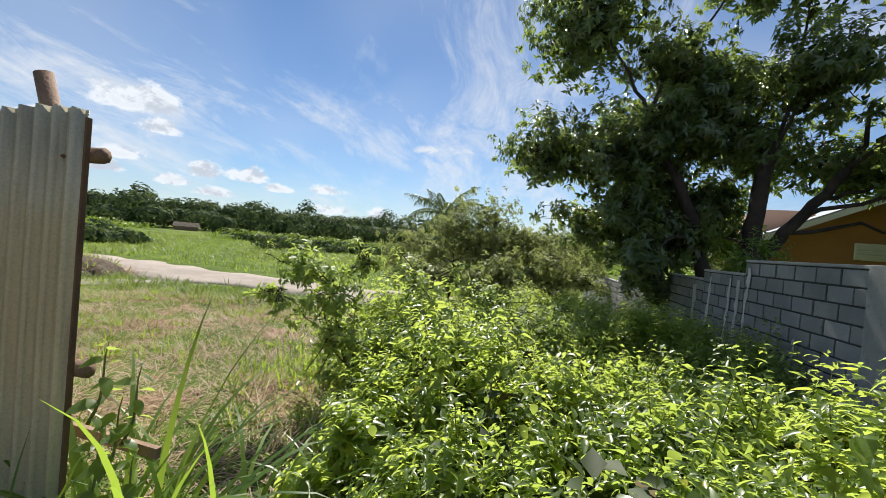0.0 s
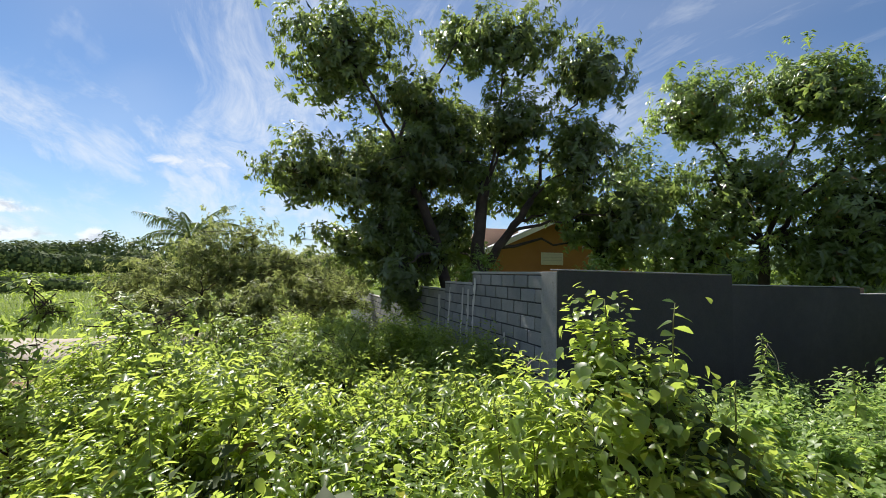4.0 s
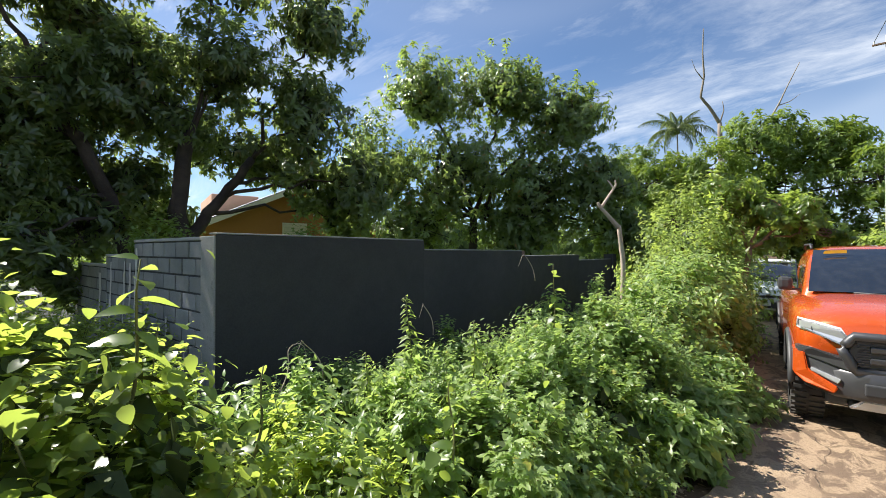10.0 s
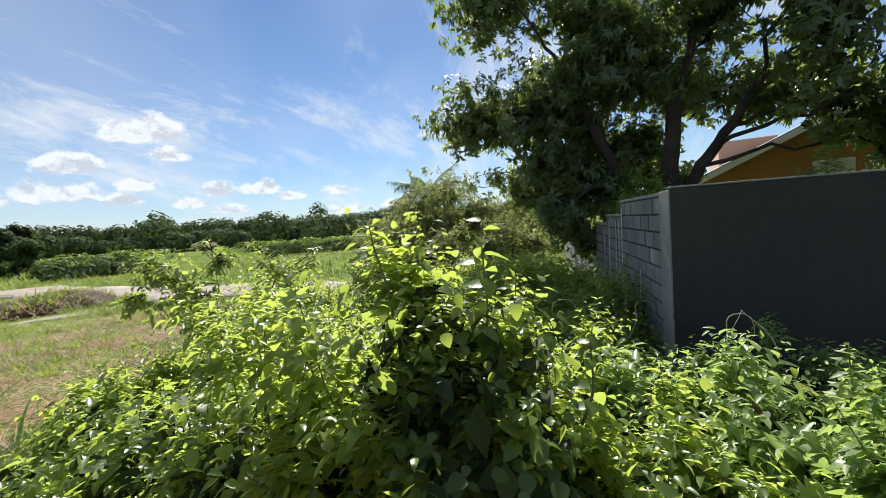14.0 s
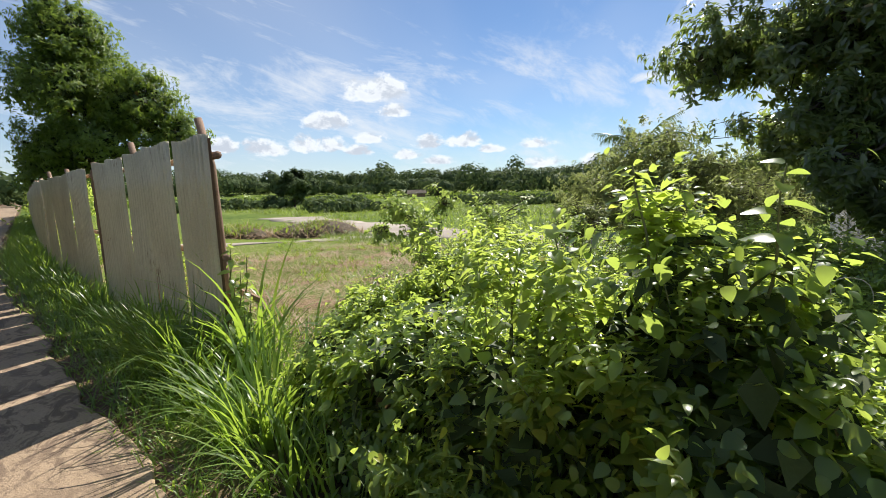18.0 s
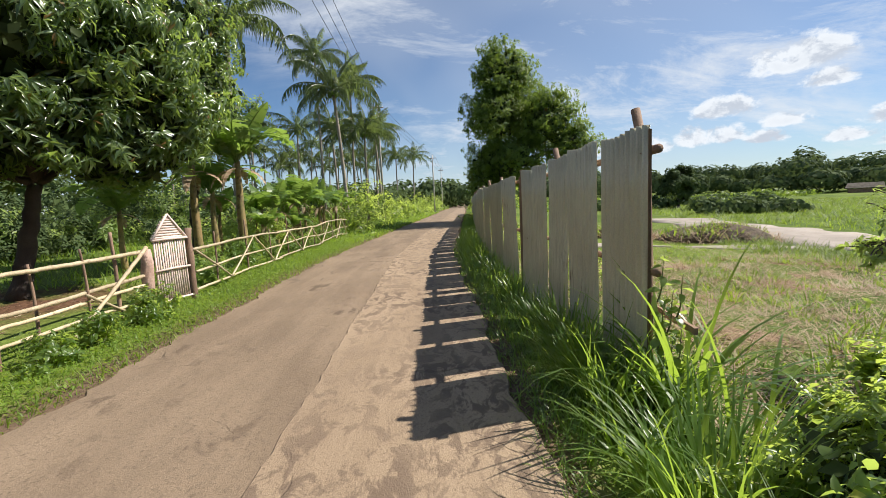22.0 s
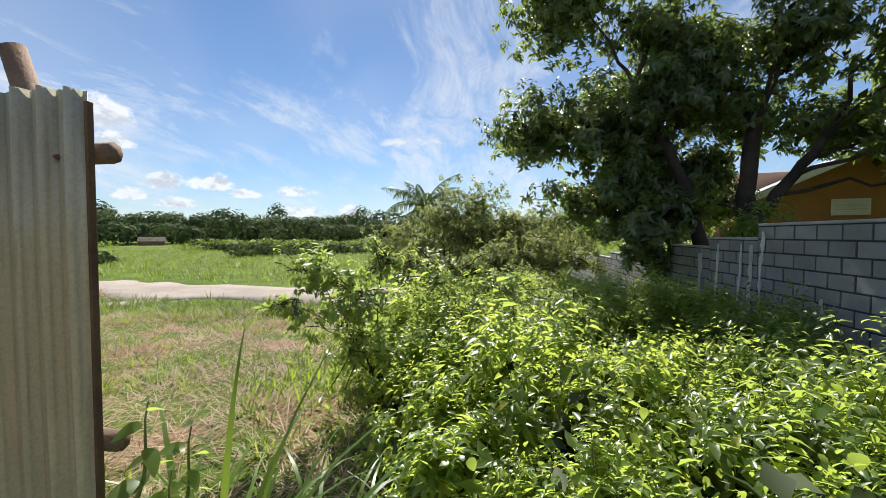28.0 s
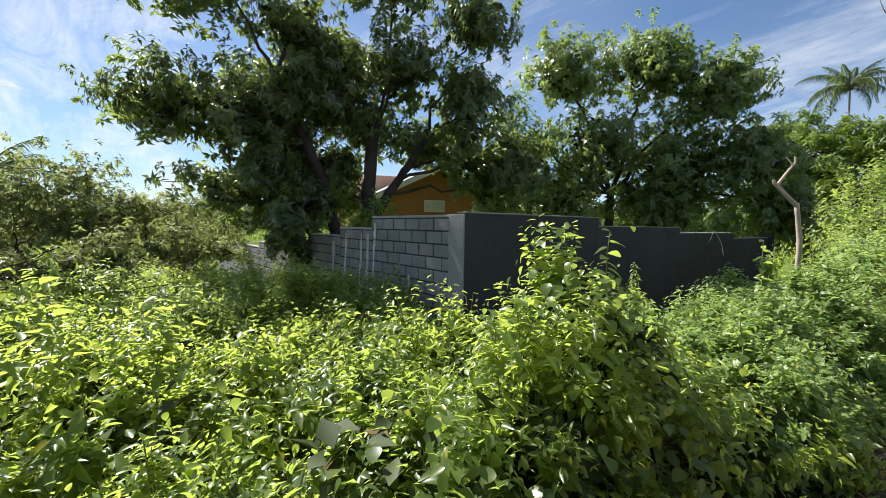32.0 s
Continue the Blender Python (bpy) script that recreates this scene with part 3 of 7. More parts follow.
def blades(P, A, L, W, lean, curl, seg=4):
    """Arrays of grass blades: root P, heading A (radians), length, width, lean and curl."""
    n = len(P)
    t = np.linspace(0, 1, seg + 1)
    L, W, lean, curl = (np.broadcast_to(x, (n,))[:, None] for x in (L, W, lean, curl))
    th = lean + curl * t[None, :] ** 1.5
    step = L / seg
    out = np.concatenate([np.zeros((n, 1)), np.cumsum(np.sin(th[:, 1:]) * step, 1)], 1)
    up = np.concatenate([np.zeros((n, 1)), np.cumsum(np.cos(th[:, 1:]) * step, 1)], 1)
    w = W * 0.5 * np.maximum(0.04, 1 - t[None, :] ** 2.2)
    H = np.stack([np.cos(A), np.sin(A), 0 * A], -1)[:, None, :]
    S = np.stack([-np.sin(A), np.cos(A), 0 * A], -1)[:, None, :]
    C = P[:, None, :] + H * out[..., None] + np.array([0, 0, 1.0]) * up[..., None]
    V = np.stack([C - S * w[..., None], C + S * w[..., None]], 2).reshape(-1, 3)
    base = np.arange(n)[:, None] * 2 * (seg + 1) + np.arange(seg)[None, :] * 2
    F = np.stack([base, base + 1, base + 3, base + 2], -1).reshape(-1, 4)
    return V, F


def box(bm, x0, y0, z0, x1, y1, z1, bevel=0.0):
    got = bmesh.ops.create_cube(bm, size=1.0, matrix=Matrix.LocRotScale(((x0 + x1) / 2, (y0 + y1) / 2, (z0 + z1) / 2), None, (abs(x1 - x0), abs(y1 - y0), abs(z1 - z0))))
    if bevel:
        edges = list({e for v in got["verts"] for e in v.link_edges})
        bmesh.ops.bevel(bm, geom=edges, offset=bevel, segments=2, affect="EDGES", profile=0.6)


def box_mesh(name, mat, x0, y0, z0, x1, y1, z1, bevel=0.01):
    bm = bmesh.new()
    box(bm, x0, y0, z0, x1, y1, z1, bevel)
    return bm_mesh(name, bm, mat)


def rnd(a, b, n=None):
    return np.random.uniform(a, b, n)


# ---- ground and road ----
Y_KNOTS = (-400, -12, -6, -4.6, -3.6, -3.3, 0.3, 0.6, 2.2, 4.7, 9, 14, 30, 120, 700)
Z_KNOTS = (0.3, 0.25, 0.12, 0.04, 0.0, -0.06, -0.06, -0.03, -0.2, -0.35, -0.6, -0.85, -1.1, -1.6, -1.6)


def dip(x):
    """The road falls a little towards the parked cars."""
    s = np.clip((np.asarray(x, float) - 2.5) / 5.0, 0, 1)
    return -0.17 * s * s * (3 - 2 * s)


def bend(x):
    """How far the road, with its verges and the tin fence, has swung towards the field at x."""
    u = np.maximum(0.0, -9.0 - np.asarray(x, float))
    return 0.095 * (np.sqrt(u * u + 9.0) - 3.0)


def ground_z(x, y):
    """Height of the ground sheet at x, y (numbers or arrays)."""
    x, y = np.asarray(x, float), np.asarray(y, float)
    y = y - bend(x)
    z = np.interp(y, Y_KNOTS, Z_KNOTS)
    r = np.hypot(x, y)
    s = np.clip((r - 140) / 70, 0, 1)
    z = z + np.where(y > 8, 3.0 * s * s * (3 - 2 * s) + np.clip((r - 230) / 400, 0, 1) * 14, 0)
    soft = np.clip((np.abs(y + 1.5) - 2.0) / 1.5, 0, 1)
    z = z + dip(x) * np.clip(1 - (y - 2.0) / 3.0, 0, 1)
    return z + soft * (0.035 * np.sin(x * 1.7 + 0.6 * y) + 0.03 * np.sin(1.3 * y - x * 0.8) + 0.05 * np.sin(0.31 * x + 1.1) * np.sin(0.37 * y))


def build_ground():
    fx = np.concatenate([-np.geomspace(1500, 22, 40), np.arange(-21.5, 20.1, 0.4), np.geomspace(21, 1500, 40)])
    fy = np.concatenate([-np.geomspace(1500, 13, 36), np.arange(-12.5, 20.1, 0.3), np.geomspace(21, 1500, 46)])
    X, Y = np.meshgrid(fx, fy, indexing="ij")
    V = np.stack([X, Y, ground_z(X, Y)], -1).reshape(-1, 3)
    i, j = np.meshgrid(np.arange(len(fx) - 1), np.arange(len(fy) - 1), indexing="ij")
    a = i * len(fy) + j
    F = np.stack([a, a + len(fy), a + len(fy) + 1, a + 1], -1).reshape(-1, 4)
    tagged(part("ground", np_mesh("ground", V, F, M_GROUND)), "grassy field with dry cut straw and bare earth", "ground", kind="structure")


def slab(x0, x1, ya, yb, top, mat, wave, thick=0.09):
    """One road slab; its outer edges waver by wave = (low side, high side)."""
    n = max(4, int((x1 - x0) / (0.12 if -14 < x0 < 8 else 0.35)))
    xs = np.linspace(x0, x1, n + 1)
    low = ya + wave[0] * (0.6 * np.sin(xs * 1.9) + 0.4 * np.sin(xs * 5.1 + 1) + 0.35 * np.sin(xs * 13.0) + 0.25 * np.sin(xs * 23.7 + 2))
    high = yb + wave[1] * (0.6 * np.sin(xs * 1.4 + 2) + 0.4 * np.sin(xs * 4.3) + 0.22 * np.sin(xs * 8.1 + 1) + 0.16 * np.sin(xs * 17.0))
    rows = []
    for y, z in ((low, top - thick), (low, top - 0.012), (low + 0.012, top), (high - 0.012, top), (high, top - 0.012), (high, top - thick)):
        rows.append(np.stack([xs, y + bend(xs), z + dip(xs)], -1))
    V = np.stack(rows, 0).reshape(-1, 3)
    m = n + 1
    i, j = np.meshgrid(np.arange(5), np.arange(n), indexing="ij")
    a = i * m + j
    F = np.stack([a, a + 1, a + m + 1, a + m], -1).reshape(-1, 4)
    ends = np.array([[0, m, 4 * m, 5 * m], [n + 5 * m, n + 4 * m, n + m, n], [m, 2 * m, 3 * m, 4 * m], [n + 4 * m, n + 3 * m, n + 2 * m, n + m]])
    return np_mesh("slab", V, np.vstack([F, ends]), mat, False)


def build_road():
    road = thing("road", "dusty narrow village road of brown worn concrete beside a paler newer strip", "road", kind="structure")
    x = -120.0
    k = 0
    while x < 70:
        ln = 4.5
        part("slab", slab(x, x + ln - 0.0008, -1.30, 0.42, 0.0, M_ROAD_NEW, (0.022, 0.06)), road, "pale dusty concrete slab")
        part("slab", slab(x, x + ln - 0.0008, -3.45, -1.20, -0.014, M_ROAD_OLD, (0.09, 0.0)), road, "worn brown road slab")
        x += ln
        k += 1


def build_track():
    """The pale lanes that cross the field."""
    def lane(pts, width, name, label):
        P = np.array(pts, float)
        t = np.linspace(0, len(P) - 1, 40)
        C = np.stack([np.interp(t, np.arange(len(P)), P[:, i]) for i in range(2)], -1)
        T = unit(np.gradient(C, axis=0))
        S = np.stack([-T[:, 1], T[:, 0]], -1)
        w = width * 0.5 * (1 + 0.12 * np.sin(t * 7.0) + 0.1 * np.sin(t * 17.0))
        cols = []
        for off, dz in ((-1, -0.1), (-1, 0.035), (-0.5, 0.045), (0.5, 0.045), (1, 0.035), (1, -0.1)):
            q = C + S * (w * off)[:, None]
            cols.append(np.column_stack([q, ground_z(q[:, 0], q[:, 1]) + dz]))
        V = np.stack(cols, 1).reshape(-1, 3)
        i, j = np.meshgrid(np.arange(len(t) - 1), np.arange(5), indexing="ij")
        a = i * 6 + j
        F = np.stack([a, a + 6, a + 7, a + 1], -1).reshape(-1, 4)
        tagged(part(name, np_mesh(name, V, F, M_TRACK)), label, "path", kind="structure")
    lane([(-34, 20.5), (-22, 17.6), (-14, 16.6), (-6, 16.4), (4, 17.5)], 5.0, "path_wide", "pale concrete lane through the grassy field")
    lane([(-13.2, 16.0), (-13.4, 12.0), (-13.7, 8.5), (-14.6, 5.0)], 0.95, "path_narrow", "narrow pale concrete strip in the cut grass")


build_ground()
build_road()
build_track()


# ---- walls of the compound ----
WALL_X, WALL_Y = 3.54, 4.76


def build_dark_wall():
    """Cement-rendered wall along the lot, its top stepping down to the east."""
    wall = thing("wall_south", "dark grey cement-rendered boundary wall with a stepped top", "wall", kind="structure")
    steps = ((WALL_X, 6.88, 1.76), (6.88, 10.36, 1.60), (10.36, 14.0, 1.47), (14.0, 17.2, 1.31))
    for x0, x1, top in steps:
        n = int((x1 - x0) / 0.22)
        xs = np.linspace(x0, x1, n + 1)
        ripple = np.array([0.006 * noise.noise((x * 2.1, 3.0, top)) for x in xs])
        cols = []
        for y, z in ((WALL_Y - 0.085, -0.9), (WALL_Y - 0.085, top - 0.012), (WALL_Y - 0.07, top), (WALL_Y - 0.082 + (0.17 if x0 > WALL_X else 0.0), top), (WALL_Y - 0.082 + (0.17 if x0 > WALL_X else 0.0), -0.9)):
            cols.append(np.stack([xs, np.full_like(xs, y), z + (ripple if z > 0 else 0 * xs)], -1))
        V = np.stack(cols, 1).reshape(-1, 3)
        i, j = np.meshgrid(np.arange(n), np.arange(4), indexing="ij")
        a = i * 5 + j
        F = np.stack([a, a + 5, a + 6, a + 1], -1).reshape(-1, 4)
        F = np.vstack([F, [[0, 1, 3, 4], [n * 5 + 4, n * 5 + 3, n * 5 + 1, n * 5]]])
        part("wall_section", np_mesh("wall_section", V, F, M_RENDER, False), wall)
    for x0, x1, top in steps:
        bm = bmesh.new()
        box(bm, x0 + 0.004, WALL_Y - 0.091, top + 0.004, x1 - 0.02, WALL_Y + 0.095, top + 0.022, 0.006)
        part("wall_cap", bm_mesh("wall_cap", bm, M_CEMENT), wall, "pale cement edge")
    part("loose_block", box_mesh("loose_block", M_WOOD, 10.42, WALL_Y - 0.03, 1.496, 10.62, WALL_Y + 0.07, 1.60, 0.01), wall, "reddish end of a brick")
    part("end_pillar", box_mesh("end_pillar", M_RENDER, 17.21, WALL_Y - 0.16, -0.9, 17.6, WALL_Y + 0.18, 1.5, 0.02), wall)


def build_block_wall():
    """Hollow-block wall running to the field, with its column at the corner."""
    wall = thing("wall_west", "unrendered grey concrete block wall with raked mortar joints, stepping down", "wall", kind="structure")
    part("corner_column", box_mesh("corner_column", M_CEMENT, WALL_X - 0.015, WALL_Y - 0.078, -0.9, WALL_X + 0.20, WALL_Y + 0.27, 1.748, 0.012), wall, "rough cement corner column")
    spans = ((WALL_Y + 0.275, 7.45, 1.70), (7.45, 8.95, 1.48), (8.95, 11.0, 1.30), (11.0, 13.2, 1.10), (13.2, 16.0, 0.90), (16.0, 24.0, 0.70))
    shapes = {}

    def block_shape(length):
        key = round(length, 2)
        if key not in shapes:
            bm = bmesh.new()
            box(bm, 0, 0.010, 0.011, 0.13, length - 0.010, 0.191, 0.007)
            shapes[key] = bm_mesh("block", bm, M_BLOCK)
        return shapes[key]

    for y0, y1, top in spans:
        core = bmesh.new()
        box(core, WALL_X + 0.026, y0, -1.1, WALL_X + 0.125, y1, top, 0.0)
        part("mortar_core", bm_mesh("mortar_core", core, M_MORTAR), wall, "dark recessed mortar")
        cap = bmesh.new()
        box(cap, WALL_X + 0.004, y0 + 0.003, top + 0.003, WALL_X + 0.15, y1 - 0.003, top + 0.045, 0.01)
        part("cement_cap", bm_mesh("cement_cap", cap, M_CEMENT), wall)
        row = 0
        z = top - 0.203
        while z > -0.75:
            y = y0 - (0.2 if row % 2 else 0.0)
            while y < y1 - 0.03:
                a, b = max(y, y0), min(y + 0.40, y1)
                if b - a > 0.05:
                    part("block", block_shape(b - a), wall, m=pose(WALL_X + rnd(0.010, 0.018), a, z, 0, rnd(-0.4, 0.4), 0))
                y += 0.405
            z -= 0.203
            row += 1
    # pale strips that paint streaks of raking sun onto the face
    for y, z0, z1, w in ((7.30, 0.0, 1.62, 0.05), (7.62, -0.2, 1.40, 0.06), (7.9, -0.2, 1.42, 0.035), (8.6, -0.3, 1.40, 0.05), (9.3, -0.3, 1.2, 0.07), (6.1, -0.1, 0.75, 0.03)):
        n = 16
        zs = np.linspace(z1, z0, n)
        c = y + np.cumsum(rnd(-0.02, 0.03, n))
        h = w * rnd(0.4, 1.3, n)
        V = np.stack([np.column_stack([np.full(n, WALL_X + 0.004), c - h, zs]), np.column_stack([np.full(n, WALL_X - 0.004), c, zs]), np.column_stack([np.full(n, WALL_X + 0.004), c + h, zs])], 1).reshape(-1, 3)
        i, j = np.meshgrid(np.arange(n - 1), np.arange(2), indexing="ij")
        a = i * 3 + j
        part("cement_drip", np_mesh("cement_drip", V, np.stack([a, a + 1, a + 4, a + 3], -1).reshape(-1, 4), M_SUN_STREAK), wall, "pale strip painting a streak of raking sun")


# pale colour that stands in for sun on the block wall
M_SUN_STREAK = surface("painted_sun_streak", (0.50, 0.49, 0.46), (0.62, 0.60, 0.56), 0.95, 4.0, 20.0, 80.0, 0.4)
build_dark_wall()


# ---- tin fence beside the road ----
def corrugated(width, height, seed, step=0.0068):
    """One ribbed sheet, standing at its lower left corner, ribs along z, running to -x."""
    rng = np.random.RandomState(seed)
    n = int(width / step)
    xs = np.linspace(0, width, n + 1)
    prof = np.zeros(n + 1)
    for r in np.arange(0.03, width, 0.088):
        prof += 0.040 * np.clip(1.5 - np.abs(xs - r) / 0.010, 0, 1)
        prof += 0.005 * np.exp(-((xs - r - 0.03) / 0.006) ** 2) + 0.005 * np.exp(-((xs - r - 0.058) / 0.006) ** 2)
    rows = 6
    zs = np.linspace(0, height, rows)
    bow = rng.uniform(-0.02, 0.02) * np.sin(np.linspace(0, np.pi, rows)) + rng.uniform(-0.012, 0.012) * np.sin(np.linspace(0, 2 * np.pi, rows))
    edge = 0.006 * np.cumsum(rng.uniform(-1, 1, rows))
    sheets = []
    for off in (0.0, 0.0016):
        X = -(xs[None, :] + edge[:, None] * (xs[None, :] / width - 0.5))
        Y = -(prof[None, :]) + bow[:, None] + off + np.zeros((rows, 1))
        Z = zs[:, None] + np.zeros((1, n + 1))
        Z[-1] += 0.012 * np.sin(xs * 9 + seed)
        sheets.append(np.stack([X, Y, Z], -1).reshape(-1, 3))
    V = np.vstack(sheets)
    i, j = np.meshgrid(np.arange(rows - 1), np.arange(n), indexing="ij")
    a = i * (n + 1) + j
    front = np.stack([a, a + 1, a + n + 2, a + n + 1], -1).reshape(-1, 4)
    m = rows * (n + 1)
    rim = []
    for j2 in range(n):
        t = (rows - 1) * (n + 1) + j2
        rim.append((t, t + 1, t + 1 + m, t + m))
    for i2 in range(rows - 1):
        for c in (0, n):
            t = i2 * (n + 1) + c
            rim.append((t, t + n + 1, t + n + 1 + m, t + m))
    F = np.vstack([front, front[:, ::-1] + m, np.array(rim)])
    return np_mesh("panel", V, F, M_TIN, True)


def build_tin_fence():
    fence = thing("tin_fence", "pale green corrugated metal sheet fence on rough wooden posts", "fence")
    edges = [(-1.75, 0.79, 2.0), (-2.645, 0.81, 2.01), (-3.545, 0.71, 1.99), (-4.42, 0.72, 1.98), (-5.22, 0.58, 1.96), (-6.27, 0.50, 1.94), (-6.86, 0.80, 1.92), (-7.78, 0.78, 1.90)]
    x = -8.66
    while x > -46:
        edges.append((x, 0.8 + rnd(-0.06, 0.04), 1.87 + 0.004 * (x + 8.6) + rnd(-0.04, 0.04)))
        x -= 0.90 + rnd(-0.02, 0.05)
    for k, (x, w, top) in enumerate(edges):
        lean = (0.0, 0.0, 0.0, -0.3, 1.2, -1.8, 0.8, -0.8)[k] if k < 8 else rnd(-2.2, 2.2)
        low = -0.18
        panel = part("panel", corrugated(w, top - low, k, 0.0068 if k < 7 else 0.0145), fence, m=pose(x, 1.38 + float(bend(x)) + rnd(-0.008, 0.008), low, rnd(-0.5, 0.5), lean, math.degrees(math.atan2(float(bend(x) - bend(x - w)), w))))
        if k < 10:
            for dx, dz in ((0.10, top - low - 0.17), (w - 0.09, top - low - 0.18), (w * 0.5, top - low - 0.17), (0.12, 1.08), (w - 0.1, 1.1), (w * 0.45, 1.06)):
                bm = bmesh.new()
                bmesh.ops.create_cone(bm, cap_ends=True, segments=8, radius1=0.009, radius2=0.005, depth=0.012, matrix=pose(-dx + rnd(-0.03, 0.03), -0.012, dz + rnd(-0.02, 0.02), 90))
                part("nail", bm_mesh("nail", bm, M_RUST), panel, "rusty nail head")
    # posts behind, with tops showing above the sheets
    for k, x in enumerate(np.arange(-1.98, -45, -2.05)):
        top = (2.17, 2.13, 2.06)[k % 3] if k < 2 else 2.02 + rnd(-0.05, 0.06)
        o = float(bend(x))
        pts = [(x, 1.50 + o, -0.6), (x + 0.01, 1.49 + o, 0.8), (x + 0.02, 1.47 + o, 1.75), (x - (0.09 if k < 2 else rnd(-0.03, 0.03)), 1.44 + o, top)]
        V, F = tube(pts, [0.046, 0.042, 0.038, 0.034], 10, True, 0.12)
        part("post", np_mesh("post", V, F, M_WOOD), fence, "rough round timber post")
    for z, back in ((1.83, 1.435), (0.94, 1.435)):
        x = -1.715
        while x > -44:
            V, F = tube([(x, back + bend(x), z), (x - 2.0, back + 0.01 + bend(x - 2.0), z + rnd(-0.02, 0.02)), (x - 4.05, back + bend(x - 4.05), z + rnd(-0.02, 0.02))], [0.032, 0.03, 0.028], 8, True, 0.1)
            part("rail", np_mesh("rail", V, F, M_WOOD), fence, "rough timber rail")
            x -= 4.0
    bm = bmesh.new()
    box(bm, -1.749, 1.374, -0.1, -1.738, 1.396, 1.97, 0.003)
    part("end_batten", bm_mesh("end_batten", bm, M_RUST), fence, "dark rusty batten at the end of the fence")
    # a dark warped board stands in the one wide gap
    bm = bmesh.new()
    box(bm, -6.16, 1.40, -0.15, -5.92, 1.43, 1.90, 0.006)
    part("board", bm_mesh("board", bm, M_RUST), fence, "dark rusty board")
    bm = bmesh.new()
    bmesh.ops.create_cube(bm, size=1.0, matrix=pose(-1.74, 1.58, 0.58, 0, 4, 0) @ Matrix.Diagonal((0.50, 0.025, 0.05, 1)))
    part("loose_board", bm_mesh("loose_board", bm, M_WOOD), fence, "fallen weathered board")


build_tin_fence()


# ---- bamboo fence and gate on the other side ----
def pole(a, b, r, name, parent, label="", mat=None, nodes=True):
    a, b = np.array(a, float), np.array(b, float)
    ln = np.linalg.norm(b - a)
    n = max(3, int(ln / 0.07))
    t = np.linspace(0, 1, n)
    P = a + (b - a) * t[:, None]
    P[:, 2] += 0.014 * np.sin(t * np.pi) * rnd(-1, 1) * ln + 0.006 * np.sin(t * ln * rnd(2, 4) + rnd(0, 6)) + (0.010 if not nodes else 0.004) * rnd(-1, 1, n)
    P[:, 0] += (0.012 if not nodes else 0.0) * np.sin(t * 7 + rnd(0, 6))
    P[:, 1] += 0.012 * np.sin(t * ln * 2.2 + rnd(0, 6))
    rad = r * 0.80 * (1.0 - 0.25 * t)
    if nodes:
        rad = rad * (1 + 0.10 * (np.arange(n) % 5 == 2))
    V, F = tube(P, rad, 8, True, 0.03 if nodes else 0.2)
    return part(name, np_mesh(name, V, F, mat or M_BAMBOO), parent, label)


def build_bamboo_fence():
    fence = thing("bamboo_fence", "low open fence of dry bamboo rails with crossed braces", "fence")
    line = lambda x: -4.55
    g = lambda x: float(ground_z(x, line(x)))
    # stretch west of the gate
    x0, x1 = -6.45, -20.5
    for z, r in ((0.86, 0.036), (0.46, 0.028), (0.12, 0.032)):
        x = x0
        while x > x1:
            e = max(x - 4.4, x1)
            pole((x, line(x), g(x) + z), (e, line(e), g(e) + z + rnd(-0.05, 0.05)), r, "rail", fence)
            x = e + 0.2 if e > x1 else e
    x = x0
    up = False
    while x > x1 + 1.2:
        e = x - 1.25
        za, zb = (0.10, 0.84) if up else (0.84, 0.10)
        pole((x, line(x) + 0.05, g(x) + za), (e, line(e) + 0.05, g(e) + zb), 0.026, "brace", fence)
        up = not up
        x = e
    for x in np.arange(-7.3, x1, -1.45):
        top = rnd(0.95, 1.35)
        pole((x, line(x) - 0.06, g(x) - 0.2), (x + rnd(-0.06, 0.06), line(x) - 0.06, g(x) + top), 0.026, "post", fence, "dark living stake", M_WOOD, False)
    # stretch east of the gate
    line2 = lambda x: -4.74
    g2 = lambda x: float(ground_z(x, line2(x)))
    for z, r in ((0.92, 0.038), (0.56, 0.036), (0.40, 0.032), (0.16, 0.03)):
        x = -5.4
        while x < 5:
            e = x + rnd(3.0, 4.2)
            pole((x, line2(x), g2(x) + z), (e, line2(e), g2(e) + z + rnd(-0.12, 0.06)), r, "rail", fence)
            x = e - 0.25
    pole((-5.4, line2(-5.0) + 0.07, g2(-5) + 0.98), (-3.8, line2(-3.3) + 0.07, g2(-3.3) - 0.02), 0.036, "brace", fence)
    pole((-4.2, line2(-4.2) + 0.05, g2(-4) + 0.5), (-5.0, line2(-5.0) + 0.05, g2(-5) + 0.02), 0.026, "brace", fence)
    for k, x in enumerate(np.arange(-4.9, 5, 0.62)):
        top = rnd(1.0, 1.35)
        pole((x, line2(x) - 0.09 + 0.12 * (k % 2), g2(x) - 0.2), (x + rnd(-0.05, 0.05), line2(x) - 0.09 + 0.12 * (k % 2), g2(x) + top), 0.024 + 0.012 * (k % 3 == 0), "post", fence, "upright stake", M_WOOD, False)


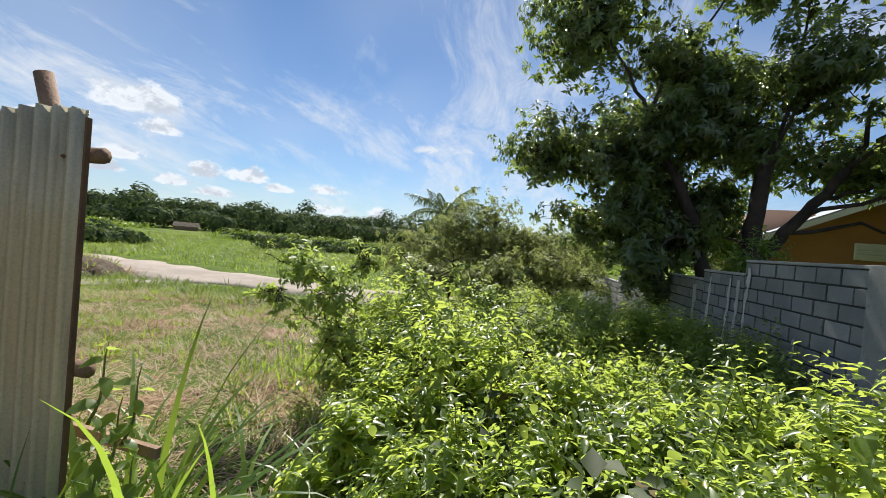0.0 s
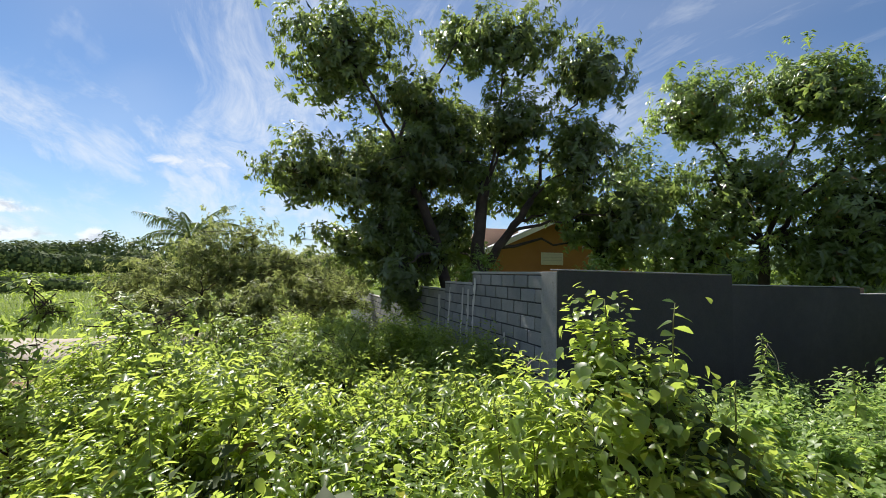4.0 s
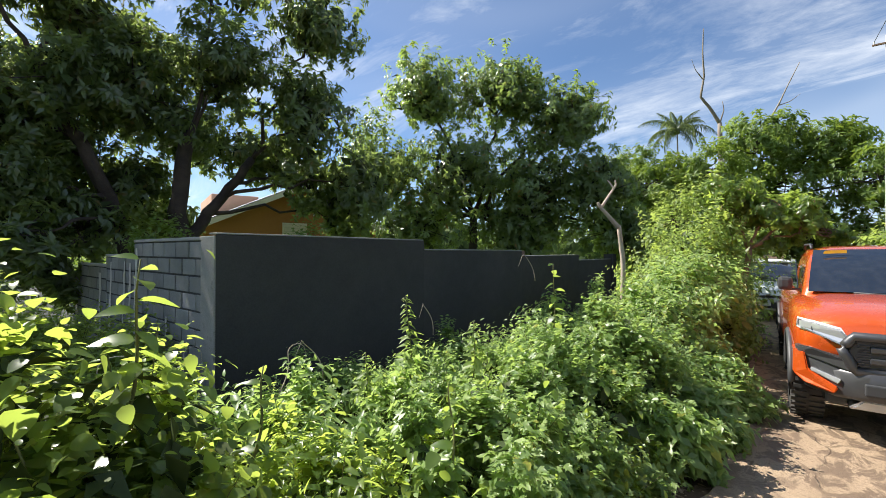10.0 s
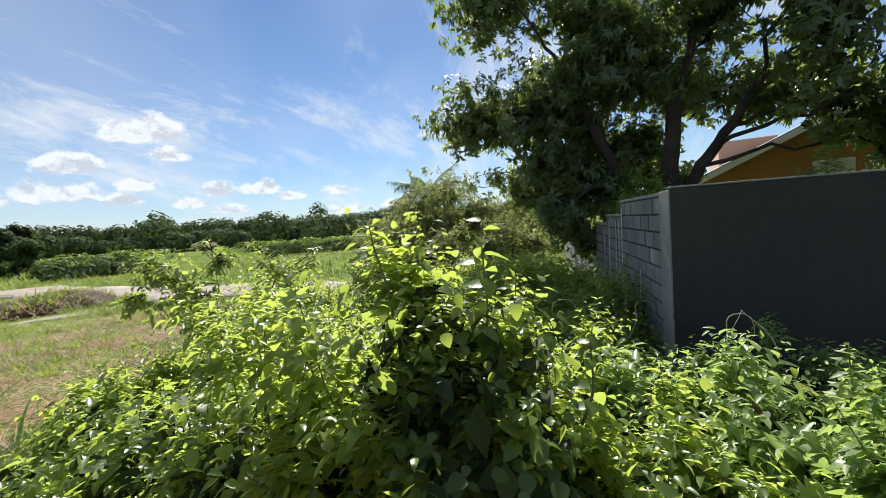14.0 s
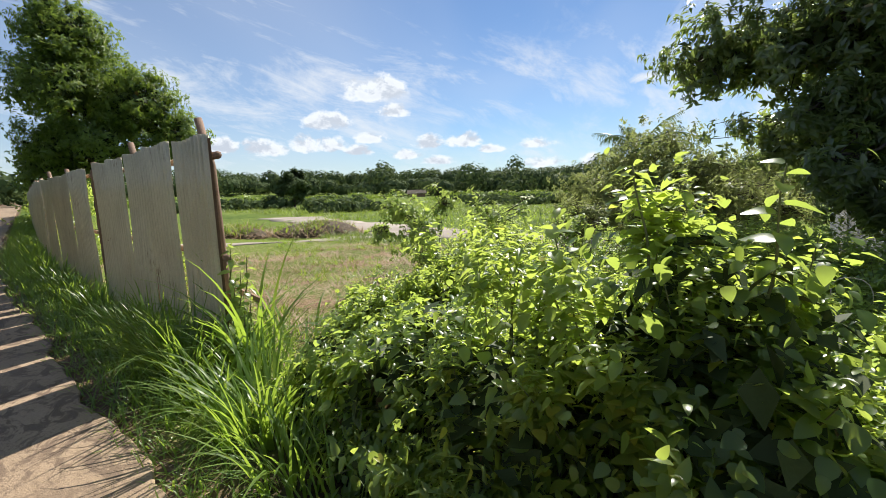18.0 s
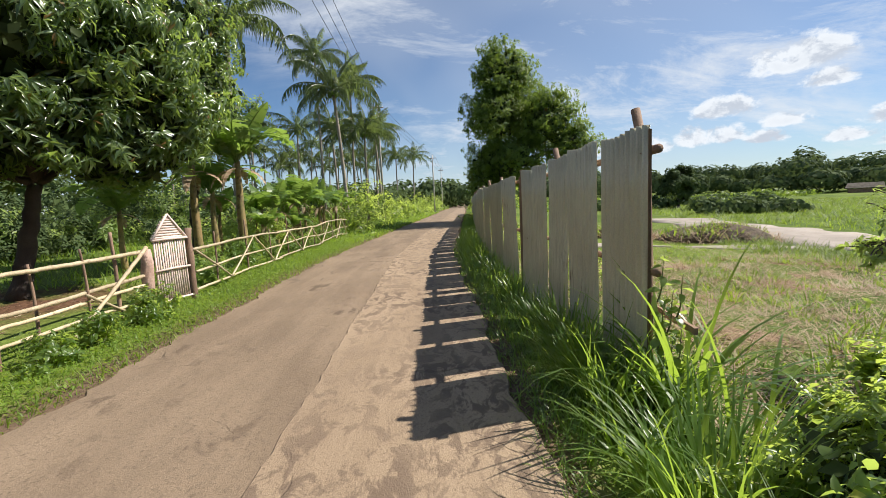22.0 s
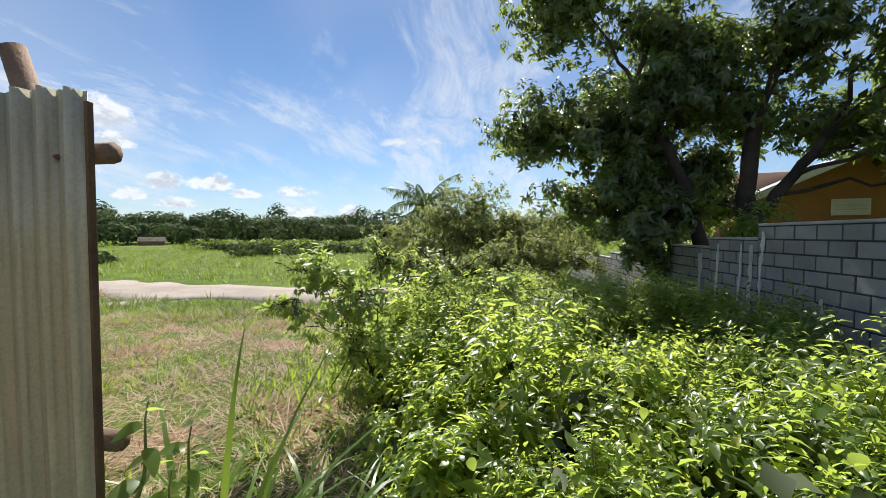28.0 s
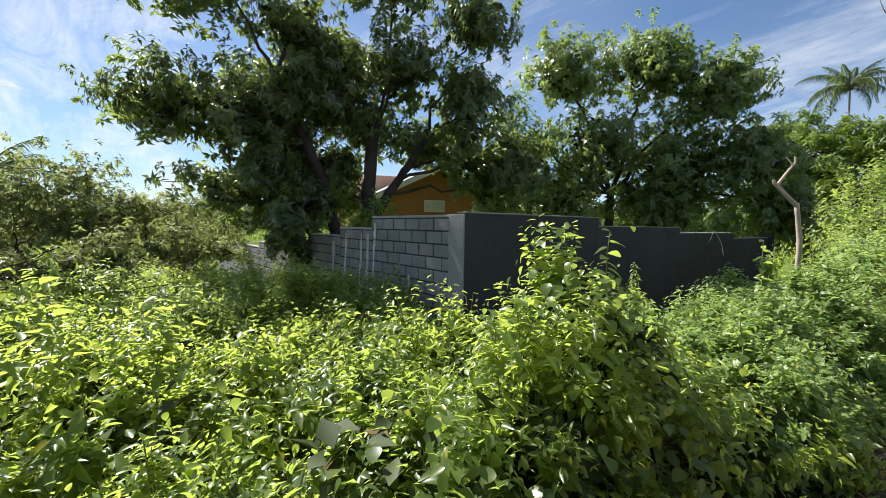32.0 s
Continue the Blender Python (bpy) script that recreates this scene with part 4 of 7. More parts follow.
def build_gate():
    gate = thing("bamboo_gate", "small pointed gate of pale split bamboo slats between rough posts", "gate", pose(-5.53, -4.68, 0.02, 0, 0, 167))
    w, h = 0.70, 1.14
    n = 14
    for k in range(n):
        x = 0.05 + (w - 0.1) * k / (n - 1)
        top = h
        V, F = tube([(x, 0, 0.08), (x + rnd(-0.006, 0.006), 0.004, 0.55), (x + rnd(-0.006, 0.006), 0, top)], [0.016, 0.015, 0.013], 6, True, 0.3)
        part("slat", np_mesh("slat", V, F, M_SLAT), gate)
    for z in (0.10, 0.62, 1.12):
        V, F = tube([(0.0, -0.03, z), (w / 2, -0.034, z + 0.01), (w, -0.03, z)], [0.019, 0.02, 0.018], 8, True, 0.08)
        part("crossbar", np_mesh("crossbar", V, F, M_SLAT), gate)
    for k in range(9):
        z = h + 0.015 + 0.042 * k
        s = (0.47 - 0.047 * k) * w + rnd(-0.012, 0.012)
        V, F = tube([(w / 2 - s, 0, z), (w / 2 + s, 0.003, z)], [0.022, 0.019], 6, True, 0.2)
        part("top_bar", np_mesh("top_bar", V, F, M_SLAT), gate)
    for s in (0, 1):
        x = w * s
        V, F = tube([(x, -0.02, h - 0.02), (w / 2, -0.02, h + 0.40)], [0.02, 0.016], 8, True, 0.08)
        part("raking_bar", np_mesh("raking_bar", V, F, M_SLAT), gate)
    for x, r, top in ((-0.10, 0.085, 1.0), (w + 0.08, 0.058, 1.28)):
        z = np.linspace(-0.25, top, 7)
        V, F = tube(np.column_stack([x + rnd(-0.015, 0.015, 7), np.full(7, 0.02), z]), r * rnd(0.85, 1.12, 7), 10, True, 0.14)
        part("gate_post", np_mesh("gate_post", V, F, M_GATE_POST if x < 0 else M_WOOD), gate, "rough timber gate post")


build_bamboo_fence()
build_gate()


# ---- plants ----
def dome(n, low=-0.15):
    """Random unit directions over a dome."""
    z = rnd(low, 1.0, n)
    a = rnd(0, 2 * np.pi, n)
    s = np.sqrt(np.maximum(0, 1 - z * z))
    return np.stack([s * np.cos(a), s * np.sin(a), z], -1)


def lump(D, seed, amount):
    """An uneven outline: a smooth pseudo-random factor for each direction."""
    f = np.zeros(len(D))
    rng = np.random.RandomState(seed)
    for k in range(5):
        w = rng.normal(size=3) * (1.5 + k * 1.2)
        f += np.sin(D @ w + rng.uniform(0, 6.28)) / (1 + 0.6 * k)
    return 1 + amount * f / 1.9


def shoot_leaves(S, E, count, size, width, spread, lift, heart):
    """Leaves in crossed pairs along shoots from S to E, large below and small at the tip."""
    n = len(S)
    k = np.arange(count)
    t = np.linspace(0.22, 1.0, count)[None, :] + rnd(-0.03, 0.03, (n, count))
    bend = np.sin(np.clip(t, 0, 1) * np.pi)[..., None] * rnd(-0.06, 0.06, (n, 1, 3))
    P = S[:, None, :] + (E - S)[:, None, :] * t[..., None] + bend
    way = unit(E - S)[:, None, :]
    R = unit(np.cross(way, rnd(-1, 1, (n, 1, 3))))
    O = np.cross(way, R)
    phi = (k % 2) * np.pi + (k // 2) * np.pi / 2 + rnd(-0.45, 0.45, (n, count))
    side = np.cos(phi)[..., None] * R + np.sin(phi)[..., None] * O
    D = unit(side * spread + way * rnd(0.10, 0.75, (n, count, 1)) + np.array([0, 0, 1.0]) * (lift - rnd(0.0, 0.75, (n, count, 1))))
    N = way * 0.45 + np.array([-0.05, 0.30, 0.70]) + rnd(-0.6, 0.6, (n, count, 3))
    L = size * rnd(0.55, 1.30, (n, 1)) * rnd(0.60, 1.2, (n, count)) * (1.25 - 0.68 * t)
    return leaves(P.reshape(-1, 3), D.reshape(-1, 3), N.reshape(-1, 3), L.reshape(-1), np.full(n * count, width) * rnd(0.85, 1.15, n * count), rnd(0.12, 0.4, (n * count, 1)), heart)


def shrub(x, y, r, h, shoots=330, count=9, size=0.075, width=0.5, mat=None, seed=1, heart=False, spread=1.0, lift=0.15, name="shrub", label="", group="", ry=None, base=None, core=0.14, inner=0, vines=0):
    """A leafy mound: thin stems from the root to an uneven dome, leaves along each."""
    z0 = float(ground_z(x, y)) if base is None else base
    dims = np.array([r, ry or r, h])
    subs = max(9, shoots // 22)
    k = np.arange(subs) + 0.5
    cz, ca = 1.0 - 0.97 * k / subs, k * 2.39996 + seed
    C = np.stack([np.sqrt(1 - cz * cz) * np.cos(ca), np.sqrt(1 - cz * cz) * np.sin(ca), cz], -1) + rnd(-0.13, 0.13, (subs, 3))
    C[:, 2] = np.maximum(C[:, 2], 0.08)
    C *= (rnd(0.70, 1.0, subs) * lump(C, seed, 0.2))[:, None] * dims * np.array([1.0, 1.0, 0.92])
    home = np.random.randint(0, subs, shoots)
    D = unit(np.random.normal(size=(shoots, 3)) * 0.8 + np.array([0, 0, 0.75]) + 0.6 * unit(C[home]))
    reach = (0.95 + 0.75 * np.random.rand(subs)) * math.sqrt(2.0 / subs) * (r + h) * 0.5
    E = C[home] + D * (reach[home] * rnd(0.3, 1.0, shoots))[:, None]
    deep = np.random.rand(shoots) < core
    E[deep] *= rnd(0.45, 0.9, (int(deep.sum()), 1))
    E[:, 2] = np.maximum(E[:, 2], 0.04)
    if y < 5 and y > 0.5 and x < 3.6:
        E[:, 1] = np.maximum(E[:, 1], 0.62 - y + rnd(0.0, 0.2, shoots))
    S = C[home] * 0.86 + (E - C[home]) * 0.1
    S = E + (S - E) * np.minimum(1.0, 0.42 / (np.linalg.norm(S - E, axis=1) + 1e-6))[:, None]
    bush = thing(name, label or "dense green roadside shrub with small pointed leaves", "shrub", pose(x, y, z0), group)
    V, F = shoot_leaves(S, E, count, size, width, spread, lift, heart)
    part("leaves", np_mesh("leaves", V, F, mat or L_SHRUB), bush)
    # dark leaves added inside to block light and darken the near face
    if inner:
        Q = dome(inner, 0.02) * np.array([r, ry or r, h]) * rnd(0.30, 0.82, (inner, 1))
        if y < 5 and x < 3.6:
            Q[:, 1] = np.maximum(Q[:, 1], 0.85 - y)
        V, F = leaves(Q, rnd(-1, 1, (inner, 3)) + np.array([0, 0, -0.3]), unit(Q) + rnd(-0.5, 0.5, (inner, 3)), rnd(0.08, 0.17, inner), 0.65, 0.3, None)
        part("inner_leaves", np_mesh("inner_leaves", V, F, L_INNER_SHADE), bush, "dark leaves added deep inside the shrub to shade it")
    if vines:
        # heart-shaped vine leaves that hang over the face of the mound
        Q = dome(vines, 0.05)
        Q = Q * (dims * np.array([0.98, 0.98, 0.95])) * (lump(Q, seed, 0.2) * rnd(0.84, 1.04, vines))[:, None]
        if y < 5 and x < 3.6:
            Q[:, 1] = np.maximum(Q[:, 1], 0.60 - y + rnd(0.0, 0.12, vines))
        out = unit(Q * np.array([1.0, 1.0, 0.7]))
        V, F = leaves(Q, out * 0.45 + np.array([0, 0, -0.8]) + rnd(-0.45, 0.45, (vines, 3)), out + np.array([0, 0, 0.45]) + rnd(-0.35, 0.35, (vines, 3)), rnd(0.035, 0.084, vines), rnd(0.70, 0.92, vines), rnd(0.1, 0.4, (vines, 1)), "round")
        part("vine_leaves", np_mesh("vine_leaves", V, F, L_VINE), bush, "broad heart-shaped leaves of a climbing vine")
    pieces = []
    for i in range(0, shoots, 14):
        a = np.array([E[i, 0] * 0.12, E[i, 1] * 0.12, -0.05])
        pieces.append(tube([a, a * 0.4 + S[i] * 0.6 - np.array([0, 0, 0.03]), S[i], E[i]], [0.008, 0.006, 0.0035, 0.002], 4, False))
    V, F = join(pieces)
    part("stemwork", np_mesh("stemwork", V, F, M_STEM), bush)
    return bush


def sprig(x, y, z, h, leafcount=10, size=0.12, width=0.6, mat=None, heart=True, label="upright sprig with broad bright green leaves", lean=(0.05, 0.0), name="sprig"):
    """One tall shoot that stands out of the mass, leaf by leaf."""
    ob = thing(name, label, "plant", pose(x, y, z))
    t = np.linspace(0, 1, 7)
    P = np.column_stack([lean[0] * t * h + 0.02 * np.sin(t * 5), lean[1] * t * h, t * h])
    V, F = tube(P, 0.006 * (1.2 - t * 0.8), 6)
    part("stem", np_mesh("stem", V, F, M_STEM), ob)
    for k in range(leafcount):
        u = 0.08 + 0.92 * k / max(1, leafcount - 1)
        a = k * 2.4 + rnd(-0.3, 0.3)
        p = np.array([[np.interp(u, t, P[:, i]) for i in range(3)]])
        d = np.array([[math.cos(a), math.sin(a), rnd(-0.75, 0.35)]])
        q = p + unit(d) * 0.005
        V, F = leaves(q, d, np.array([[0.8 * math.cos(a + 0.5), 0.8 * math.sin(a + 0.5), 1.0]]), size * rnd(0.6, 0.95) * ((1.3 - 0.95 * u) if name == "weed_spire" else (1.15 - 0.4 * u)), width, 0.25, "round" if heart else False)
        part("leaf", np_mesh("leaf", V, F, mat or L_VINE), ob)
    return ob


def tendril(x, y, z, way, h=0.35, name="vine_tendril"):
    t = np.linspace(0, 1, 14)
    P = np.column_stack([way[0] * t * 0.8 + 0.03 * np.sin(t * 9), way[1] * t * 0.8, h * np.sin(t * 2.3)])
    P[-4:, 2] -= np.array([0.0, 0.01, 0.03, 0.06])
    V, F = tube(P, 0.0045 * (1.1 - 0.7 * t), 5)
    ob = new(name, np_mesh(name, V, F, M_PALE_BARK))
    ob.matrix_basis = pose(x, y, z)
    tagged(ob, "thin pale curling vine tendril above the shrubs", "vine")


def limb_path(a, b, sag=0.12, n=9, wig=0.05):
    a, b = np.array(a, float), np.array(b, float)
    t = np.linspace(0, 1, n)[:, None]
    ln = np.linalg.norm(b - a)
    P = a + (b - a) * t
    P[:, 2] += (np.sin(t[:, 0] * np.pi) * sag * ln)
    P[1:-1] += rnd(-wig, wig, (n - 2, 3)) * ln * 0.5
    return P


def tree(name, label, base, fork, blobs, mat, trunk_r=0.2, clusters=220, per=11, size=0.2, width=0.32, bark=None, droop=0.35, seed=3, stems=None, twigs=True, hang=0.0, shell=0.45, group="", shape=False, loose=0.34, fill=0):
    """A tree: trunk to a fork, a limb to every mass of the crown, and rosettes of leaves on twigs."""
    rng_state = np.random.get_state()
    np.random.seed(seed)
    bx, by, bz = base
    ob = thing(name, label, "tree", pose(bx, by, bz), group)
    o = np.array(base, float)
    pieces = []
    for path, r0, r1 in (stems or [([base, fork], trunk_r, trunk_r * 0.7)]):
        path = np.array(path, float) - o
        t = np.linspace(0, len(path) - 1, 12)
        P = np.stack([np.interp(t, np.arange(len(path)), path[:, i]) for i in range(3)], -1)
        P[1:-1] += rnd(-0.04, 0.04, (10, 3))
        rad = np.linspace(r0, r1, 12)
        rad[0] *= 1.35
        pieces.append(tube(P, rad, 12, True, 0.12))
    V, F = join(pieces)
    part("trunk", np_mesh("trunk", V, F, bark or M_BARK), ob)
    f = np.array(fork, float) - o
    limbs, P_all, D_all = [], [], []
    for b in blobs:
        c = np.array(b[:3], float) - o
        rad = np.array(b[3:6], float)
        start = f + (c - f) * 0.02
        if stems:
            spots = np.vstack([np.stack([np.interp(np.linspace(0.45, 1, 8) * (len(p) - 1), np.arange(len(p)), np.array(p, float)[:, i]) for i in range(3)], -1) for p, _, _ in stems]) - o
            cost = np.linalg.norm(spots - c, axis=1) + 1.5 * np.maximum(0, spots[:, 2] - c[2] + 0.4)
            start = spots[np.argmin(cost)]
        lp = limb_path(start, c, 0.06, 9, 0.07)
        limbs.append(tube(lp, np.linspace(trunk_r * 0.42, trunk_r * 0.1, 9), 8, True, 0.12))
        m = int(clusters * (rad[0] * rad[1] * rad[2]) ** (2 / 3) * (b[6] if len(b) > 6 else 1.0))
        subs = max(6, m // 9)
        sub_way = unit(np.random.normal(size=(subs, 3)))
        sub_at = sub_way * ((1 - shell * np.random.rand(subs)) * lump(sub_way, 1000 + seed + int(c[0] * 7 + c[1] * 3), 0.24))[:, None]
        home = np.random.randint(0, subs, m)
        off = unit(np.random.normal(size=(m, 3))) * (rnd(0.08, loose, m))[:, None]
        rel = sub_at[home] + off
        D = unit(rel + off)
        Q = c + rel * rad
        P_all.append(Q)
        D_all.append(unit(D * 0.8 + np.array([0, 0, 0.35 - hang]) + rnd(-0.4, 0.4, (m, 3))))
        if twigs:
            for q in Q[:: max(1, m // 26)]:
                limbs.append(tube(limb_path(c + rnd(-0.25, 0.25, 3) * rad, q, 0.03, 5, 0.1), np.linspace(trunk_r * 0.14, 0.006, 5), 5, False))
    V, F = join(limbs)
    part("limbwork", np_mesh("limbwork", V, F, bark or M_BARK), ob)
    P, D = np.vstack(P_all), np.vstack(D_all)
    n = len(P)
    a = rnd(0, 2 * np.pi, (n, per))
    ref = unit(np.cross(D, np.array([0.3, 0.2, 1.0])))
    oth = np.cross(D, ref)
    rise = rnd(0.0, 0.9, (n, per, 1))
    W = unit(np.cos(a)[..., None] * ref[:, None] + np.sin(a)[..., None] * oth[:, None] + D[:, None] * rise + np.array([0, 0, -0.35 - hang]))
    root = P[:, None] + D[:, None] * rnd(-0.9, 0.5, (n, per, 1)) * size * 0.9
    N = D[:, None] + np.array([0, 0, 0.6]) + rnd(-0.4, 0.4, (n, per, 3))
    V, F = leaves(root.reshape(-1, 3), W.reshape(-1, 3), N.reshape(-1, 3), (size * rnd(0.6, 1.2, (n, per))).reshape(-1), width, droop, shape)
    part("crown", np_mesh("crown", V, F, mat), ob)
    # dark leaves added within each mass so the crown looks shaded
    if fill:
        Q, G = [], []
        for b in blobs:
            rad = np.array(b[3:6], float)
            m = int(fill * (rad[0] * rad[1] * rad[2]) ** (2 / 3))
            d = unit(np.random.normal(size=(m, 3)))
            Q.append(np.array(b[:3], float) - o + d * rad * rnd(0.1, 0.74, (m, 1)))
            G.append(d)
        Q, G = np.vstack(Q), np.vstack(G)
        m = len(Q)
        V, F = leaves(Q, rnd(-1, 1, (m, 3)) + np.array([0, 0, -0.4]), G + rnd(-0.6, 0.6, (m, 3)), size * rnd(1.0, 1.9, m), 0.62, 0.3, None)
        part("inner_crown", np_mesh("inner_crown", V, F, L_INNER_SHADE), ob, "dark leaves added deep inside the crown to shade it")
    np.random.set_state(rng_state)
    return ob


def frond_mesh(length, droop, seed, leaflets=46, leaf=0.62, mat=None):
    rng = np.random.RandomState(seed)
    t = np.linspace(0, 1, 14)
    ang = 0.75 - droop * t ** 1.25
    P = np.zeros((14, 3))
    P[1:, 0] = np.cumsum(np.cos(ang[1:])) * length / 13
    P[1:, 2] = np.cumsum(np.sin(ang[1:])) * length / 13
    V, F = tube(P, 0.045 * (1.1 - t) + 0.006, 5, False)
    pieces = [(V, F)]
    u = np.linspace(0.12, 1.0, leaflets)
    C = np.stack([np.interp(u, t, P[:, i]) for i in range(3)], -1)
    T = unit(np.gradient(C, axis=0))
    for s in (-1, 1):
        D = T * 0.55 + np.array([0, s * 0.8, 0]) + np.array([0, 0, -0.6]) + rng.uniform(-0.25, 0.25, (leaflets, 3))
        L = leaf * (0.30 + 0.9 * np.sin(np.clip(u * 0.92 + 0.06, 0, 1) * np.pi)) * rng.uniform(0.85, 1.1, leaflets)
        pieces.append(leaves(C, D, np.array([0, 0, 1.0]) + rng.uniform(-0.3, 0.3, (leaflets, 3)), L, 0.05, 0.6))
    V, F = join(pieces)
    return np_mesh("frond", V, F, mat or L_PALM)


FRONDS_FAR = [frond_mesh(3.4, 0.9, 5, 28, 0.6), frond_mesh(4.1, 1.6, 6, 28, 0.66), frond_mesh(4.1, 1.9, 7, 28, 0.7), frond_mesh(3.7, 1.9, 8, 28, 0.66)]
FRONDS = [frond_mesh(3.4, 0.9, 1, 48, 0.55), frond_mesh(4.2, 1.6, 2, 48, 0.62), frond_mesh(4.2, 1.9, 3, 48, 0.66), frond_mesh(3.7, 1.9, 4, 46, 0.62)]


def palm(x, y, height, lean=(0.0, 0.0), fronds=19, scale=1.0, label="tall coconut palm with drooping fronds and a slender grey trunk", seed=0, z=None, group="coconut palms"):
    rng = np.random.RandomState(seed + 11)
    z0 = float(ground_z(x, y)) if z is None else z
    ob = thing("coconut_palm", label, "palm tree", pose(x, y, z0), group)
    t = np.linspace(0, 1, 14)
    P = np.column_stack([lean[0] * t ** 1.6, lean[1] * t ** 1.6, t * height])
    rad = np.interp(t, (0, 0.08, 1), (0.20, 0.12, 0.085)) * (0.8 + 0.2 * scale)
    V, F = tube(P, rad, 9, True, 0.08)
    part("trunk", np_mesh("trunk", V, F, M_PALM_BARK), ob)
    kinds = FRONDS_FAR if x < -40 or y > 25 else FRONDS
    for k in range(fronds):
        # young fronds stand up, old ones hang round the trunk
        tier = (k + rng.uniform(-0.4, 0.4)) / fronds
        me = kinds[int(np.clip(tier * 4.0, 0, 3))]
        up = 26 - 62 * tier + rng.uniform(-8, 8)
        s = scale * rng.uniform(0.82, 1.08)
        m = Matrix.LocRotScale(P[-1] + np.array([0, 0, 0.05 - 0.25 * tier]), Euler((rng.uniform(-0.4, 0.4), radians(-up), k * 2.399 + rng.uniform(-0.3, 0.3))), (s, s, s))
        part("frond", me, ob, "brown hanging dead frond" if tier > 0.93 else "", m)
    nuts = []
    for k in range(7):
        a = k * 0.9 + rng.uniform(-0.2, 0.2)
        c = P[-1] + np.array([0.22 * math.cos(a), 0.22 * math.sin(a), -0.22 - 0.12 * (k % 2)])
        nuts.append(tube([c + np.array([0, 0, 0.13]), c + np.array([0, 0, 0.09]), c, c - np.array([0, 0, 0.09]), c - np.array([0, 0, 0.13])], [0.01, 0.085, 0.115, 0.085, 0.01], 7, False))
    V, F = join(nuts)
    part("coconut_bunch", np_mesh("coconut_bunch", V, F, L_BANANA), ob, "bunch of green coconuts")
    return ob


def banana_leaf(length, width, seed, arch):
    """A broad arching blade, torn along its edges."""
    rng = np.random.RandomState(seed)
    n = 18
    t = np.linspace(0, 1, n)
    ang = 1.15 - arch * t ** 1.4
    P = np.zeros((n, 3))
    P[1:, 0] = np.cumsum(np.cos(ang[1:])) * length / n
    P[1:, 2] = np.cumsum(np.sin(ang[1:])) * length / n
    pieces = [tube(P, 0.022 * (1.15 - t), 6, False)]
    w = width * 0.5 * np.sin(np.clip((t - 0.10) / 0.9, 0, 1) ** 0.7 * np.pi) ** 0.6
    for s in (-1, 1):
        for i in range(2, n - 1):
            j = i + 1
            tear = 0.06 if rng.rand() < 0.45 else 0.0
            hang = rng.uniform(-0.28, 0.02)
            a, b = P[i], P[j]
            c = b + np.array([0.02 - tear, s * w[j], w[j] * hang])
            d = a + np.array([0.02, s * w[i], w[i] * hang])
            pieces.append((np.array([a, b, c, d]), np.array([[0, 1, 2], [0, 2, 3]]) if s > 0 else np.array([[0, 2, 1], [0, 3, 2]])))
    V, F = join(pieces)
    return np_mesh("leaf", V, F, L_BANANA, False)


BANANA = [banana_leaf(1.9, 0.74, 1, 1.5), banana_leaf(2.1, 0.78, 2, 2.0), banana_leaf(1.9, 0.70, 3, 2.6), banana_leaf(1.7, 0.62, 4, 0.6)]
DEAD_BANANA = banana_leaf(1.9, 0.5, 9, 1.3)
DEAD_BANANA.materials.clear()
DEAD_BANANA.materials.append(L_DRY)


def banana(x, y, h, scale=1.0, seed=0, n=10):
    rng = np.random.RandomState(seed + 5)
    ob = thing("banana_plant", "banana plant with broad torn leaves and a brown sheathed stem", "banana plant", pose(x, y, float(ground_z(x, y))), "banana plants")
    t = np.linspace(0, 1, 8)
    V, F = tube(np.column_stack([0.05 * np.sin(t * 3), 0.04 * t, t * h]), np.linspace(0.10, 0.055, 8) * scale, 10, True, 0.18)
    part("stem", np_mesh("stem", V, F, M_BANANA_STEM), ob)
    for k in range(n):
        s = scale * rng.uniform(0.8, 1.05)
        m = Matrix.LocRotScale((0.05, 0.04, h - 0.05), Euler((rng.uniform(-0.25, 0.25), rng.uniform(-0.2, 0.15), k * 2.399 + rng.uniform(-0.3, 0.3))), (s, s, s))
        part("leaf", BANANA[k % 4], ob, "", m)
    for k in range(4):
        m = Matrix.LocRotScale((0.05, 0.03, h * 0.93), Euler((rng.uniform(-0.2, 0.2), 1.1 + rng.uniform(-0.1, 0.2), k * 1.7 + rng.uniform(-0.3, 0.3))), (0.42 * scale, 0.34 * scale, 0.42 * scale))
        part("dead_leaf", DEAD_BANANA, ob, "dry brown hanging leaf", m)
    return ob


def grass_patch(name, label, n, x0, x1, y0, y1, L, W, mat, lean=(0.1, 0.6), curl=(0.2, 1.0), keep=None, seg=3):
    x, y = rnd(x0, x1, n), rnd(y0, y1, n)
    if keep is not None:
        k = keep(x, y)
        x, y = x[k], y[k]
    n = len(x)
    y = y + bend(x)
    P = np.column_stack([x, y, ground_z(x, y) - 0.01])
    V, F = blades(P, rnd(0, 2 * np.pi, n), rnd(L[0], L[1], n), rnd(W[0], W[1], n), rnd(*lean, n), rnd(*curl, n), seg)
    ob = new(name, np_mesh(name, V, F, mat))
    tagged(ob, label, "grass", kind="stuff")
    return ob


